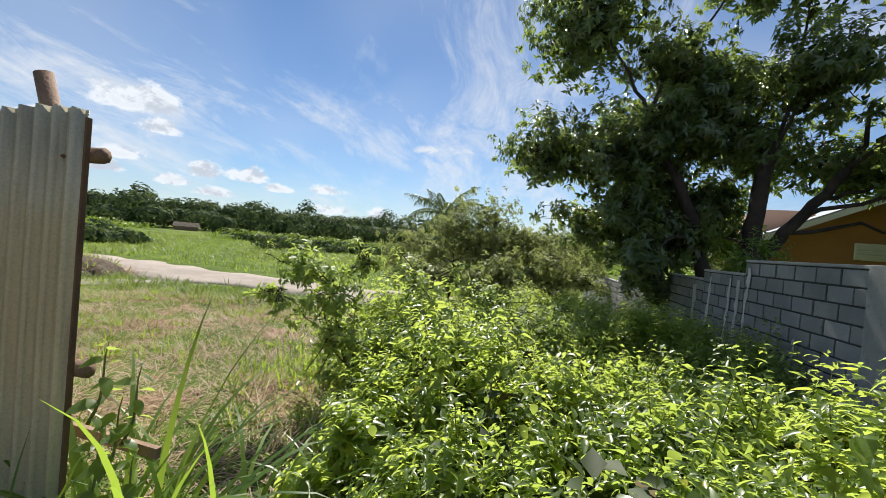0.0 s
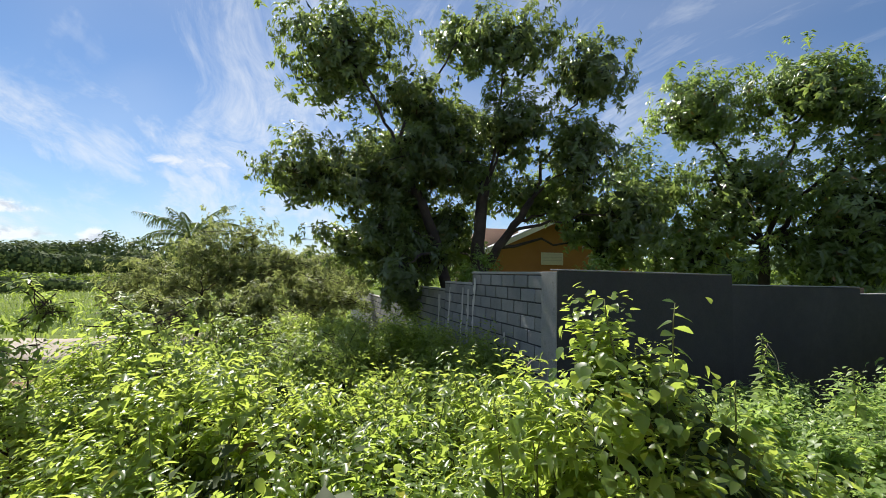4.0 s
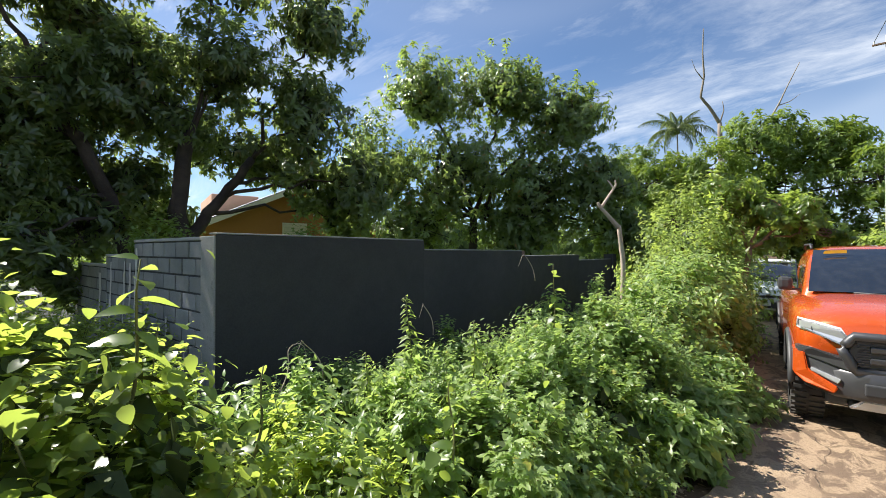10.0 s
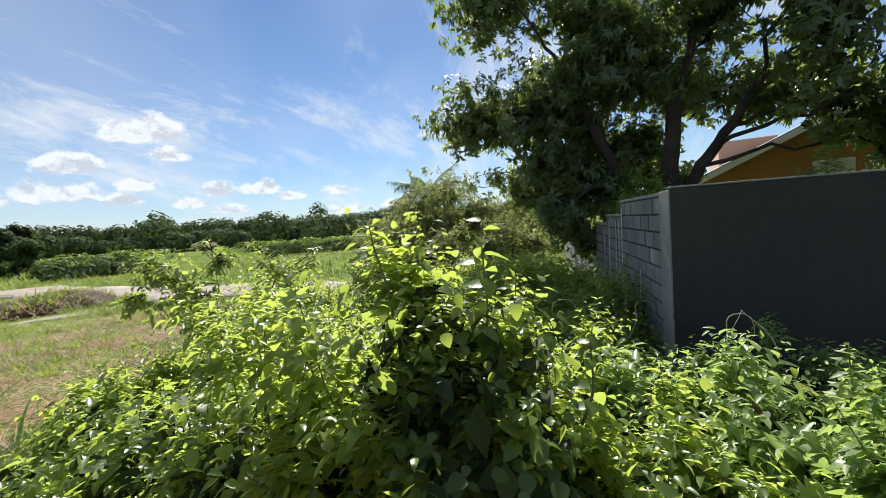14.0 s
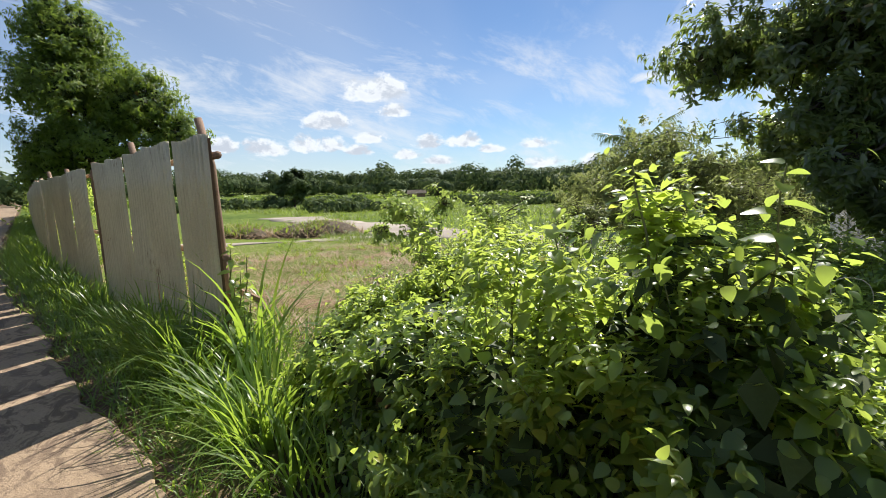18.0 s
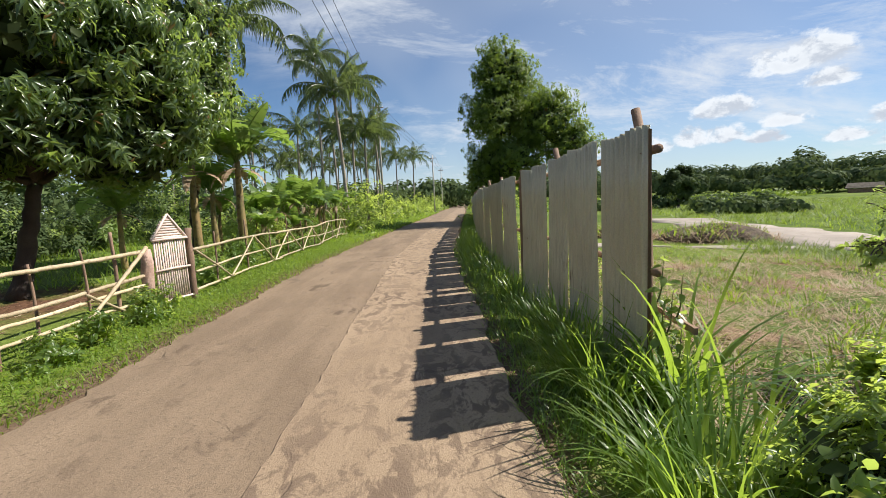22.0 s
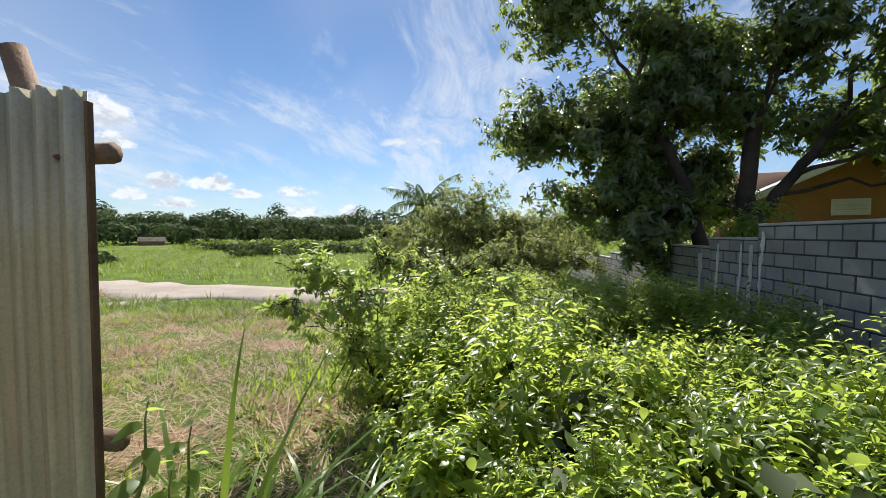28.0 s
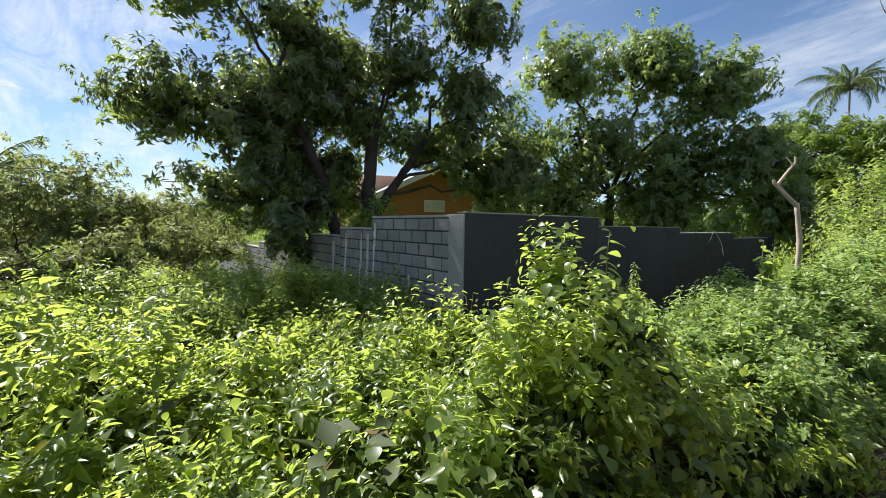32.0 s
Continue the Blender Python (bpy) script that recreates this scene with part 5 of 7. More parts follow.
def tuft_patch(name, label, tufts, each, x0, x1, y0, y1, reach, L, W, mat, lean=(0.1, 0.9), curl=(0.3, 1.3), keep=None, category="grass"):
    """Many separate tufts, too many to count, as one mass of blades."""
    cx, cy = rnd(x0, x1, tufts), rnd(y0, y1, tufts)
    if keep is not None:
        k = keep(cx, cy)
        cx, cy = cx[k], cy[k]
    tufts = len(cx)
    size = rnd(0.5, 1.3, tufts)
    a, r = rnd(0, 2 * np.pi, (tufts, each)), reach * np.sqrt(np.random.rand(tufts, each)) * size[:, None]
    x, y = (cx[:, None] + r * np.cos(a)).ravel(), (cy[:, None] + r * np.sin(a)).ravel()
    y = y + bend(x)
    n = len(x)
    V, F = blades(np.column_stack([x, y, ground_z(x, y) - 0.02]), (a + rnd(-0.9, 0.9, (tufts, each))).ravel(), (rnd(L[0], L[1], (tufts, each)) * size[:, None]).ravel(), rnd(W[0], W[1], n), rnd(*lean, n), rnd(*curl, n), 3)
    tagged(part(name, np_mesh(name, V, F, mat)), label, category, kind="stuff")


def grass_clump(x, y, n, L, spread, label="tall clump of bright green arching grass blades", mat=None, W=(0.008, 0.018)):
    ob = thing("grass_clump", label, "grass", pose(x, y, float(ground_z(x, y)) - 0.02))
    a = rnd(0, 2 * np.pi, n)
    r = spread * np.sqrt(np.random.rand(n))
    P = np.column_stack([r * np.cos(a), r * np.sin(a), np.zeros(n)])
    V, F = blades(P, a + rnd(-0.7, 0.7, n), L * rnd(0.45, 1.1, n), rnd(*W, n), rnd(0.02, 0.45, n), rnd(0.4, 1.9, n), 7)
    cuts = max(3, n // 12)
    for k in range(cuts):
        a, b = k * n // cuts, (k + 1) * n // cuts
        part("tuft", np_mesh("tuft", V[a * 16:b * 16], F[a * 7:b * 7] - a * 16, mat or L_GRASS), ob)
    return ob


# the roadside mass
random.seed(5)
np.random.seed(5)
MASS = "roadside shrubs"
for k, (x, y, r, h) in enumerate(((1.85, 1.66, 0.74, 1.78), (1.15, 1.4, 0.6, 1.15), (2.65, 1.5, 0.85, 0.92), (0.5, 1.55, 0.75, 1.05), (-0.2, 1.75, 0.7, 0.9),
                                  (3.4, 1.35, 0.85, 0.86), (4.2, 1.45, 0.8, 0.96), (5.0, 1.4, 0.78, 1.1), (5.9, 1.35, 0.7, 1.35), (6.8, 1.4, 0.75, 1.4))):
    shrub(x, y, r, h, 1900 if k == 0 else 860, 9, (0.078, 0.076, 0.086)[k % 3], (0.56, 0.42, 0.48)[k % 3] if k < 5 else 0.8, L_GOURD if k >= 5 else (L_VINE if k == 3 else L_SHRUB), k, "round" if k < 1 else (True if k < 5 else "lobed"), core=0.4 if k == 0 else 0.2, inner=2600 if k == 0 else (1200 if k < 5 else 500), vines=620 if k == 0 else (200 if k < 5 else 90), lift=0.25, label="tall mound of shrub and vine with broad bright leaves" if k == 0 else "dense roadside shrub, bright green pointed leaves", group=MASS)
for k, (x, y, r, h) in enumerate(((0.9, 2.5, 0.9, 1.15), (2.0, 2.7, 0.9, 1.2), (3.1, 2.5, 0.9, 0.85), (4.3, 2.4, 0.85, 0.82), (5.5, 2.4, 0.9, 0.9), (-0.2, 2.9, 0.9, 1.05), (-0.75, 2.3, 0.55, 0.75),
                                  (-0.95, 3.3, 0.6, 0.85), (-1.3, 4.2, 0.6, 1.0), (-0.6, 4.0, 0.8, 1.1), (0.5, 3.6, 0.9, 1.05), (1.6, 3.7, 0.9, 1.0), (2.7, 3.6, 0.8, 0.65), (6.6, 2.4, 0.8, 1.0), (-1.45, 5.2, 0.6, 0.9), (3.2, 3.4, 0.7, 0.62), (4.2, 3.5, 0.8, 0.62), (5.3, 3.5, 0.85, 0.68), (6.4, 3.6, 0.8, 0.75), (0.0, 4.6, 0.9, 1.0), (1.1, 4.7, 0.9, 0.95), (2.1, 4.7, 0.8, 0.85))):
    shrub(x, y, r, h, 500, 8, (0.092, 0.105, 0.115, 0.096)[k % 4], 0.46, L_GOURD if x > 2.8 else (L_SHRUB if k % 4 else L_VINE), 20 + k, False if y > 3.3 else True, inner=280, vines=60 if y < 3.3 else 0, lift=0.25, label="tall mound of shrub and vine with broad bright leaves" if k == 0 else "dense roadside shrub, bright green pointed leaves", group=MASS)
for k in range(44):
    x = -1.6 + 4.9 * ((k * 0.618) % 1.0)
    y = 4.8 + 9.0 * ((k * 0.381 + 0.13) % 1.0)
    shrub(x, y, rnd(0.8, 1.1), rnd(0.95, 1.3), 260, 8, 0.105, 0.48, L_SHRUB if k % 3 else L_FERN, 40 + k, None, label="low green shrub among weeds in the lot", group="shrubs in the lot")
for k, (x, y, r, h) in enumerate(((7.7, 1.35, 0.8, 1.55), (8.7, 1.4, 0.85, 1.7), (9.8, 1.15, 0.8, 2.0), (11.05, 1.45, 1.05, 2.95), (12.2, 1.5, 1.2, 3.3), (13.6, 1.5, 1.1, 3.0), (11.4, 1.1, 0.7, 1.9), (13.0, 1.05, 0.7, 2.0), (15.0, 1.4, 1.3, 3.3), (17.2, 1.7, 1.5, 3.4), (19.6, 1.9, 1.7, 3.4), (7.6, 2.4, 0.8, 1.05), (9.0, 2.5, 0.8, 1.1), (10.6, 2.7, 0.7, 1.2), (5.3, 0.75, 0.38, 0.5), (6.2, 0.62, 0.42, 0.6), (7.1, 0.56, 0.42, 0.55), (7.9, 0.7, 0.45, 0.6), (9.1, 1.1, 0.5, 1.2), (10.1, 1.2, 0.5, 1.4), (11.3, 1.0, 0.55, 1.9), (12.6, 1.1, 0.6, 2.3))):
    shrub(x, y, r, h, 640 if r > 0.7 else 340, 8, (0.145, 0.13, 0.155)[k % 3], (0.42, 0.5, 0.46)[k % 3], L_FERN if k in (3, 4, 8, 9) else L_GOURD, 80 + k, False, inner=420 if r > 0.7 else 90, label="tall leafy hedge shrub overgrown with light green vines", group="hedge beside the road", lift=0.1)
for k, (x, y, r, h) in enumerate(((2.6, 4.9, 0.7, 0.75), (2.7, 6.0, 0.7, 0.9), (2.6, 7.2, 0.75, 0.9), (2.4, 8.6, 0.8, 0.95), (2.6, 10.2, 0.8, 0.9))):
    shrub(x, y, r, h, 300, 8, 0.11, 0.5, L_VINE, 400 + k, label="weedy shrub at the foot of the block wall", group="shrubs by the block wall")

for k in range(16):
    shrub(18 + 1.8 * k, (2.9 if k % 2 else -5.6) + rnd(-0.4, 0.8), rnd(1.2, 1.9), rnd(2.0, 4.2), 200, 7, 0.3, 0.45, L_SHRUB if k % 3 else L_FERN, 420 + k, None, label="tall bush along the road beyond the cars", group="bushes beyond the cars")

tree("roadside_sapling", "leaning sapling with light leaves hanging over the white car", (12.0, 0.66, -0.25), (12.0, 0.45, 1.65), ((12.2, 0.1, 2.45, 0.8, 0.7, 0.45), (12.1, 0.7, 2.2, 0.7, 0.5, 0.55), (12.5, -0.45, 2.25, 0.65, 0.6, 0.42), (12.9, -0.75, 2.0, 0.5, 0.45, 0.35), (12.0, 0.8, 2.8, 0.8, 0.7, 0.5), (12.6, 0.2, 1.85, 0.55, 0.4, 0.3)), L_VINE, 0.075, 420, 10, 0.14, 0.5, seed=61, shell=0.9, bark=M_WOOD)

# arching saplings at the edge of the clearing
SAPLINGS = (((-1.75, 4.35), ((-2.25, 4.05, 1.20, 0.50, 0.40, 0.24), (-2.45, 3.95, 0.92, 0.32, 0.28, 0.18), (-1.95, 4.2, 0.95, 0.45, 0.4, 0.34), (-1.9, 4.25, 0.5, 0.55, 0.45, 0.42), (-1.7, 4.4, 1.3, 0.28, 0.28, 0.22))),
            ((-1.0, 5.0), ((-1.15, 4.9, 1.05, 0.40, 0.38, 0.3), (-0.95, 5.0, 0.65, 0.55, 0.5, 0.35), (-1.3, 4.9, 0.3, 0.5, 0.5, 0.35))),
            ((-0.3, 5.9), ((-0.4, 5.9, 0.75, 0.5, 0.45, 0.3), (-0.2, 6.0, 0.35, 0.65, 0.6, 0.4), (-0.7, 5.9, 0.2, 0.5, 0.5, 0.35))),
            ((0.4, 6.7), ((0.3, 6.6, 0.5, 0.6, 0.6, 0.35), (0.5, 6.8, 0.25, 0.8, 0.7, 0.5))),
            ((1.2, 7.9), ((1.2, 7.8, 0.35, 0.6, 0.6, 0.35), (1.1, 8.0, 0.05, 0.8, 0.7, 0.5))))
for k, ((x, y), blobs) in enumerate(SAPLINGS):
    z = float(ground_z(x, y))
    tree("sapling", "slender sapling with fine pale green leaves", (x, y, z - 0.05), (x - 0.06, y, z + 0.45), blobs, L_FERN, 0.02, 620, 9, 0.078, 0.45, seed=120 + k, shell=0.9, loose=0.75, group="saplings", droop=0.25)

# upright sprigs, weeds and tendrils that stand out above the mass
sprig(1.98, 1.62, 0.98, 0.58, 18, 0.145, 0.58, lean=(0.12, -0.05))
sprig(1.64, 1.58, 1.10, 0.48, 18, 0.15, 0.46, L_SHRUB, False, "upright shoot with slender bright leaves", (-0.1, 0.0))
sprig(1.35, 1.5, 0.78, 0.42, 12, 0.12, 0.6, lean=(-0.15, -0.1))
sprig(2.35, 1.55, 0.80, 0.36, 12, 0.11, 0.6, lean=(0.2, 0.0))
sprig(4.33, 2.60, 0.45, 0.75, 64, 0.19, 0.40, L_FERN, False, "tall weed spire with narrow dark green leaves", (-0.06, 0.0), "weed_spire")
sprig(4.57, 2.09, 0.50, 0.48, 46, 0.17, 0.40, L_FERN, False, "tall weed spire with narrow dark green leaves", (0.05, 0.0), "weed_spire")
sprig(5.40, 1.72, 0.85, 0.62, 10, 0.13, 0.68, lean=(0.0, 0.0))
sprig(3.75, 2.55, 0.45, 0.35, 34, 0.14, 0.42, L_FERN, False, "short weed spire with narrow leaves", (0.1, 0.0), "weed_spire")
sprig(3.1, 1.2, 0.62, 0.36, 8, 0.12, 0.55, lean=(0.1, 0.1))
sprig(-0.1, 4.9, 0.2, 0.55, 9, 0.11, 0.55, lean=(0.1, 0.0))
for x, y, z, w in ((3.62, 2.9, 0.55, (-0.35, 0.0)), (3.3, 3.0, 0.5, (0.3, 0.05)), (5.0, 2.9, 0.7, (-0.3, 0.0)), (6.6, 2.5, 1.2, (-0.4, 0.1)), (2.2, 3.4, 0.55, (0.35, 0.0)), (3.0, 4.2, 0.35, (0.3, 0.1))):
    tendril(x, y, z, w)
BIG = leaves([[0, 0, 0]], [[1, 0, 0]], [[0, 0, 1.0]], 1.0, 0.80, 0.3, "round")
BIG_LEAF = np_mesh("leaf", BIG[0], BIG[1], L_VINE)
for k in range(26):
    # large vine leaves spread over the mound and hanging on its face
    a = k * 2.399
    rr = 0.35 + 0.55 * ((k * 0.37) % 1)
    x, y = 1.85 + rr * math.cos(a), 1.55 + rr * math.sin(a)
    z = 1.72 * math.sqrt(max(0.05, 1 - (rr / 1.0) ** 2)) - 0.02 - 0.25 * ((k * 0.61) % 1)
    s = rnd(0.042, 0.066)
    if y < 1.3:
        continue
    ob = new("vine_leaf", BIG_LEAF)
    ob.matrix_basis = Matrix.LocRotScale((x, y, z), Euler((rnd(-0.5, 0.5), rnd(0.2, 1.1), a)), (s, s, s))
    tagged(ob, "large heart-shaped vine leaf on the mound of shrubs", "leaf", "vine leaves")

# grasses
grass_clump(-0.52, 1.05, 210, 0.88, 0.28, "large bright clump of broad arching grass by the fence end", W=(0.012, 0.027))
grass_clump(0.10, 0.92, 80, 0.75, 0.2, W=(0.010, 0.022))
grass_clump(0.62, 0.85, 50, 0.62, 0.16)
grass_clump(-1.15, 0.98, 60, 0.8, 0.2, W=(0.010, 0.022))
grass_clump(-1.62, 1.05, 80, 0.95, 0.14, "tall grass leaning against the tin fence", W=(0.012, 0.026))
grass_clump(-1.52, 1.50, 60, 1.45, 0.13, "long broad grass blades beside the fence end", W=(0.025, 0.05))
grass_clump(-1.66, 1.42, 30, 1.3, 0.05, "long broad grass blades beside the fence end", W=(0.020, 0.042))
for k in range(7):
    sprig(-1.66 + 0.03 * (k % 3), 1.40 + 0.05 * (k % 3), 0.02 + 0.12 * k, 0.34, 10, 0.125, 0.60, lean=(0.22, 0.05), label="climbing vine shoot at the end of the tin fence", name="vine_shoot")
for x, y in ((-1.95, 1.14), (-2.2, 1.05), (-2.5, 1.2), (-2.85, 1.1), (-3.2, 1.18), (-1.8, 1.0)):
    grass_clump(x, y, 70, 0.88, 0.17, "tall dark grass growing against the tin fence", W=(0.012, 0.024))
grass_clump(-1.25, 1.75, 18, 1.2, 0.2, "long broad grass blades beside the fence end", W=(0.02, 0.035))
grass_clump(-0.6, 2.0, 30, 0.9, 0.25, W=(0.014, 0.028))
for k, x in enumerate(np.arange(-2.1, -15, -0.48)):
    grass_clump(x, 1.02 + float(bend(x)) + 0.10 * (k % 3), 70, rnd(0.38, 0.68), 0.24, "dark green grass at the foot of the tin fence", None, (0.01, 0.02))
grass_patch("fence_grass", "rough grass along the foot of the tin fence", 10000, -45, -1.2, 0.56, 1.36, (0.08, 0.34), (0.006, 0.014), L_GRASS)
grass_patch("verge_grass", "short bright grass on the road verge", 26000, -16, 3, -5.2, -3.42, (0.05, 0.16), (0.006, 0.013), L_LAWN, (0.1, 0.9), (0.2, 1.2), None, 2)
grass_patch("verge_grass", "short bright grass on the far road verge", 14000, -60, -16, -6.5, -3.42, (0.10, 0.32), (0.015, 0.04), L_LAWN, (0.1, 0.8), (0.2, 1.2), None, 2)
grass_patch("lawn_under_palms", "rough green grass under the palms", 16000, -50, -6.8, -22, -5.2, (0.15, 0.5), (0.015, 0.04), L_LAWN, (0.1, 0.7), (0.2, 1.0), None, 2)
not_mass = lambda x, y: ~((x > -0.6) & (y < 5.0)) & (y > 1.6)
off_lane = lambda x, y: (y + bend(x) < 13.4) | (y + bend(x) > 19.6)
patchy = lambda x, y: not_mass(x, y) & (np.sin(x * 1.7 + 1.3 * np.sin(y * 1.1)) + np.sin(y * 1.9 + x * 0.6) + 0.6 * np.sin(x * 4.3 - y * 3.7) > rnd(-0.7, 0.7, len(x)))
grass_patch("clearing_grass", "thin green grass in the cleared lot", 17000, -14, 1.5, 1.6, 15, (0.07, 0.26), (0.008, 0.022), L_LAWN, (0.1, 0.9), (0.2, 1.2), lambda x, y: patchy(x, y) & off_lane(x, y), 2)
grass_patch("cut_straw", "dry cut stems lying on the cleared ground", 30000, -13, 0.8, 1.6, 12.5, (0.08, 0.30), (0.007, 0.016), L_DRY, (1.2, 1.65), (0.0, 0.2), not_mass, 2)
grass_patch("cut_straw", "dry cut stems heaped near the fence end", 9000, -7.5, -0.9, 2.2, 8.0, (0.08, 0.26), (0.006, 0.014), L_DRY, (1.1, 1.6), (0.0, 0.3), not_mass, 2)
tuft_patch("clearing_tufts", "uneven green grass tufts over the cleared ground", 950, 34, -14, 0.5, 1.7, 15.2, 0.20, (0.10, 0.30), (0.008, 0.020), L_LAWN, keep=lambda x, y: patchy(x, y) & off_lane(x, y))
tuft_patch("straw_heaps", "loose heaps of dry cut stems on the cleared ground", 520, 50, -11, 0.2, 1.8, 11.5, 0.30, (0.14, 0.46), (0.007, 0.015), L_DRY, (0.75, 1.5), (0.0, 0.9), not_mass, "straw")
tuft_patch("field_tufts", "coarse tussocks and weeds in the open field", 1500, 22, -75, 6, 18.6, 62, 0.45, (0.35, 0.85), (0.02, 0.05), L_WEED, (0.1, 1.0), (0.3, 1.2), lambda x, y: y + bend(x) > 21.5)
tuft_patch("field_tufts", "coarse tussocks in the grass beyond the clearing", 500, 26, -24, -5, 10.5, 16, 0.25, (0.2, 0.5), (0.012, 0.03), L_WEED, (0.1, 0.9), (0.3, 1.2), off_lane)
grass_patch("field_grass", "tall grass in the open field", 34000, -70, 8, 19.8, 70, (0.14, 0.42), (0.015, 0.05), L_LAWN, (0.1, 0.6), (0.1, 0.8), None, 2)
grass_patch("lot_weeds", "weeds and grass behind the shrubs", 9000, -3.5, 3.3, 4.5, 22, (0.15, 0.5), (0.012, 0.03), L_LAWN, (0.1, 0.7), (0.2, 1.0), None, 3)
grass_patch("leaf_litter", "fallen dry leaves and twigs by the hedge", 3200, 3.5, 12, 0.15, 1.0, (0.04, 0.10), (0.015, 0.03), L_DRY, (1.3, 1.6), (0.0, 0.3), None, 2)
grass_patch("leaf_litter", "brown fallen leaves under the mango tree", 2600, -6.5, 3, -9.5, -5.6, (0.05, 0.14), (0.02, 0.045), L_DRY, (1.2, 1.6), (0.0, 0.4), None, 2)

grass_patch("leaf_litter", "dry grass and twigs along the edge of the road", 3600, -16, 3.4, 0.18, 0.72, (0.04, 0.16), (0.004, 0.012), L_DRY, (1.25, 1.6), (0.0, 0.3), None, 2)
grass_patch("edge_weeds", "low ragged weeds along the edge of the road", 5200, -16, 3.2, 0.36, 0.75, (0.05, 0.22), (0.006, 0.014), L_GRASS, (0.2, 1.1), (0.3, 1.3), None, 3)
grass_patch("road_litter", "scattered dry leaves and bits of twig on the road", 420, -22, 4, -3.4, 0.35, (0.02, 0.07), (0.008, 0.03), L_DRY, (1.35, 1.55), (0.0, 0.25), None, 2)
# dry brush heap in the field
def heap(x, y, rx, ry, h):
    ob = thing("brush_heap", "heap of dry brown brush overgrown with grass", "heap", pose(x, y, float(ground_z(x, y)) - 0.05))
    D = dome(1500, -0.05)
    f = lump(D, 9, 0.22)
    P = D * np.array([rx, ry, h]) * f[:, None]
    V, F = blades(P * 0.9, rnd(0, 6.28, 1500), rnd(0.3, 0.8, 1500), rnd(0.02, 0.05, 1500), rnd(0.7, 1.5, 1500), rnd(0.2, 1.2, 1500), 3)
    part("brush", np_mesh("brush", V, F, L_DRY), ob)
    D = dome(700, 0.4)
    P = D * np.array([rx, ry, h]) * lump(D, 9, 0.22)[:, None]
    V, F = blades(P * 0.95, rnd(0, 6.28, 700), rnd(0.2, 0.5, 700), rnd(0.02, 0.05, 700), rnd(0.1, 0.8, 700), rnd(0.2, 1.2, 700), 3)
    part("grass_cover", np_mesh("grass_cover", V, F, L_LAWN), ob)
    u = np.linspace(0, 2 * np.pi, 25)[:-1]
    rows = [np.column_stack([np.cos(u) * s * rx, np.sin(u) * s * ry, np.full(24, z * h)]) * (1 + 0.12 * np.sin(u * 3 + s))[:, None] for s, z in ((0.95, 0), (0.85, 0.45), (0.6, 0.75), (0.25, 0.9), (0.02, 0.92))]
    V = np.vstack(rows)
    i, j = np.meshgrid(np.arange(4), np.arange(24), indexing="ij")
    F = np.stack([i * 24 + j, i * 24 + (j + 1) % 24, (i + 1) * 24 + (j + 1) % 24, (i + 1) * 24 + j], -1).reshape(-1, 4)
    part("core", np_mesh("core", V, F, M_HEAP), ob)


heap(-16.4, 12.3, 1.6, 2.6, 0.85)
heap(-17.6, 8.6, 1.4, 1.5, 0.55)

# ---- trees ----
T1 = ((1.4, 12.2, 8.1, 2.2, 2.0, 1.7), (0.5, 12.2, 4.5, 1.5, 1.5, 1.0), (2.3, 12.0, 4.4, 1.7, 1.6, 1.3), (3.0, 11.7, 2.3, 1.0, 1.1, 1.4, 0.9), (4.6, 11.8, 5.4, 1.8, 1.7, 1.5),
      (6.2, 10.9, 8.5, 1.6, 1.6, 1.2), (8.2, 9.6, 7.6, 1.3, 1.5, 1.2), (7.9, 9.6, 5.0, 1.2, 1.5, 1.6), (6.4, 10.9, 6.2, 1.5, 1.6, 1.1), (3.7, 12.0, 7.0, 1.2, 1.4, 1.1))
T1 += ((2.8, 10.0, 1.8, 0.55, 0.65, 0.7), (3.0, 11.2, 1.3, 0.6, 0.7, 0.8), (2.5, 11.0, 2.9, 0.75, 0.8, 0.7), (4.6, 13.4, 3.0, 1.6, 1.0, 1.2), (5.4, 13.2, 2.5, 1.3, 0.9, 0.9), (4.7, 12.0, 3.2, 0.95, 0.8, 0.85, 1.3), (3.8, 11.6, 2.2, 0.9, 0.9, 0.85, 1.2), (3.6, 11.4, 5.2, 1.2, 1.2, 1.0), (9.6, 10.4, 2.6, 1.1, 1.1, 0.95), (8.6, 10.8, 3.7, 1.2, 1.1, 0.85), (3.2, 13.4, 5.6, 1.6, 1.0, 1.2), (5.2, 13.6, 6.8, 1.6, 1.1, 1.1), (9.2, 9.3, 3.4, 1.3, 1.4, 1.2), (5.6, 12.6, 9.8, 1.3, 1.4, 0.9), (3.6, 12.9, 3.9, 1.5, 1.0, 1.2), (7.6, 11.6, 4.3, 1.5, 1.1, 0.9), (6.3, 13.2, 4.9, 1.7, 1.1, 1.2), (2.0, 13.0, 2.7, 1.3, 1.0, 1.0))
tree("shade_tree", "large dark-leaved shade tree leaning over the block wall", (5.7, 11.3, -0.4), (5.55, 11.2, 4.1), T1, L_DARK, 0.13, 178, 14, 0.205, 0.40, seed=3, shell=0.75, loose=0.50, hang=0.05, fill=45,
     stems=[([(5.7, 11.3, -0.4), (5.45, 11.2, 1.6), (5.35, 11.1, 2.6), (5.6, 11.2, 4.3)], 0.25, 0.16), ([(5.5, 11.2, 1.7), (6.1, 11.1, 2.6), (7.0, 10.8, 4.0)], 0.16, 0.10),
            ([(4.9, 11.5, -0.4), (4.5, 11.5, 1.6), (3.9, 11.5, 3.4), (3.0, 11.8, 5.4)], 0.2, 0.11)])
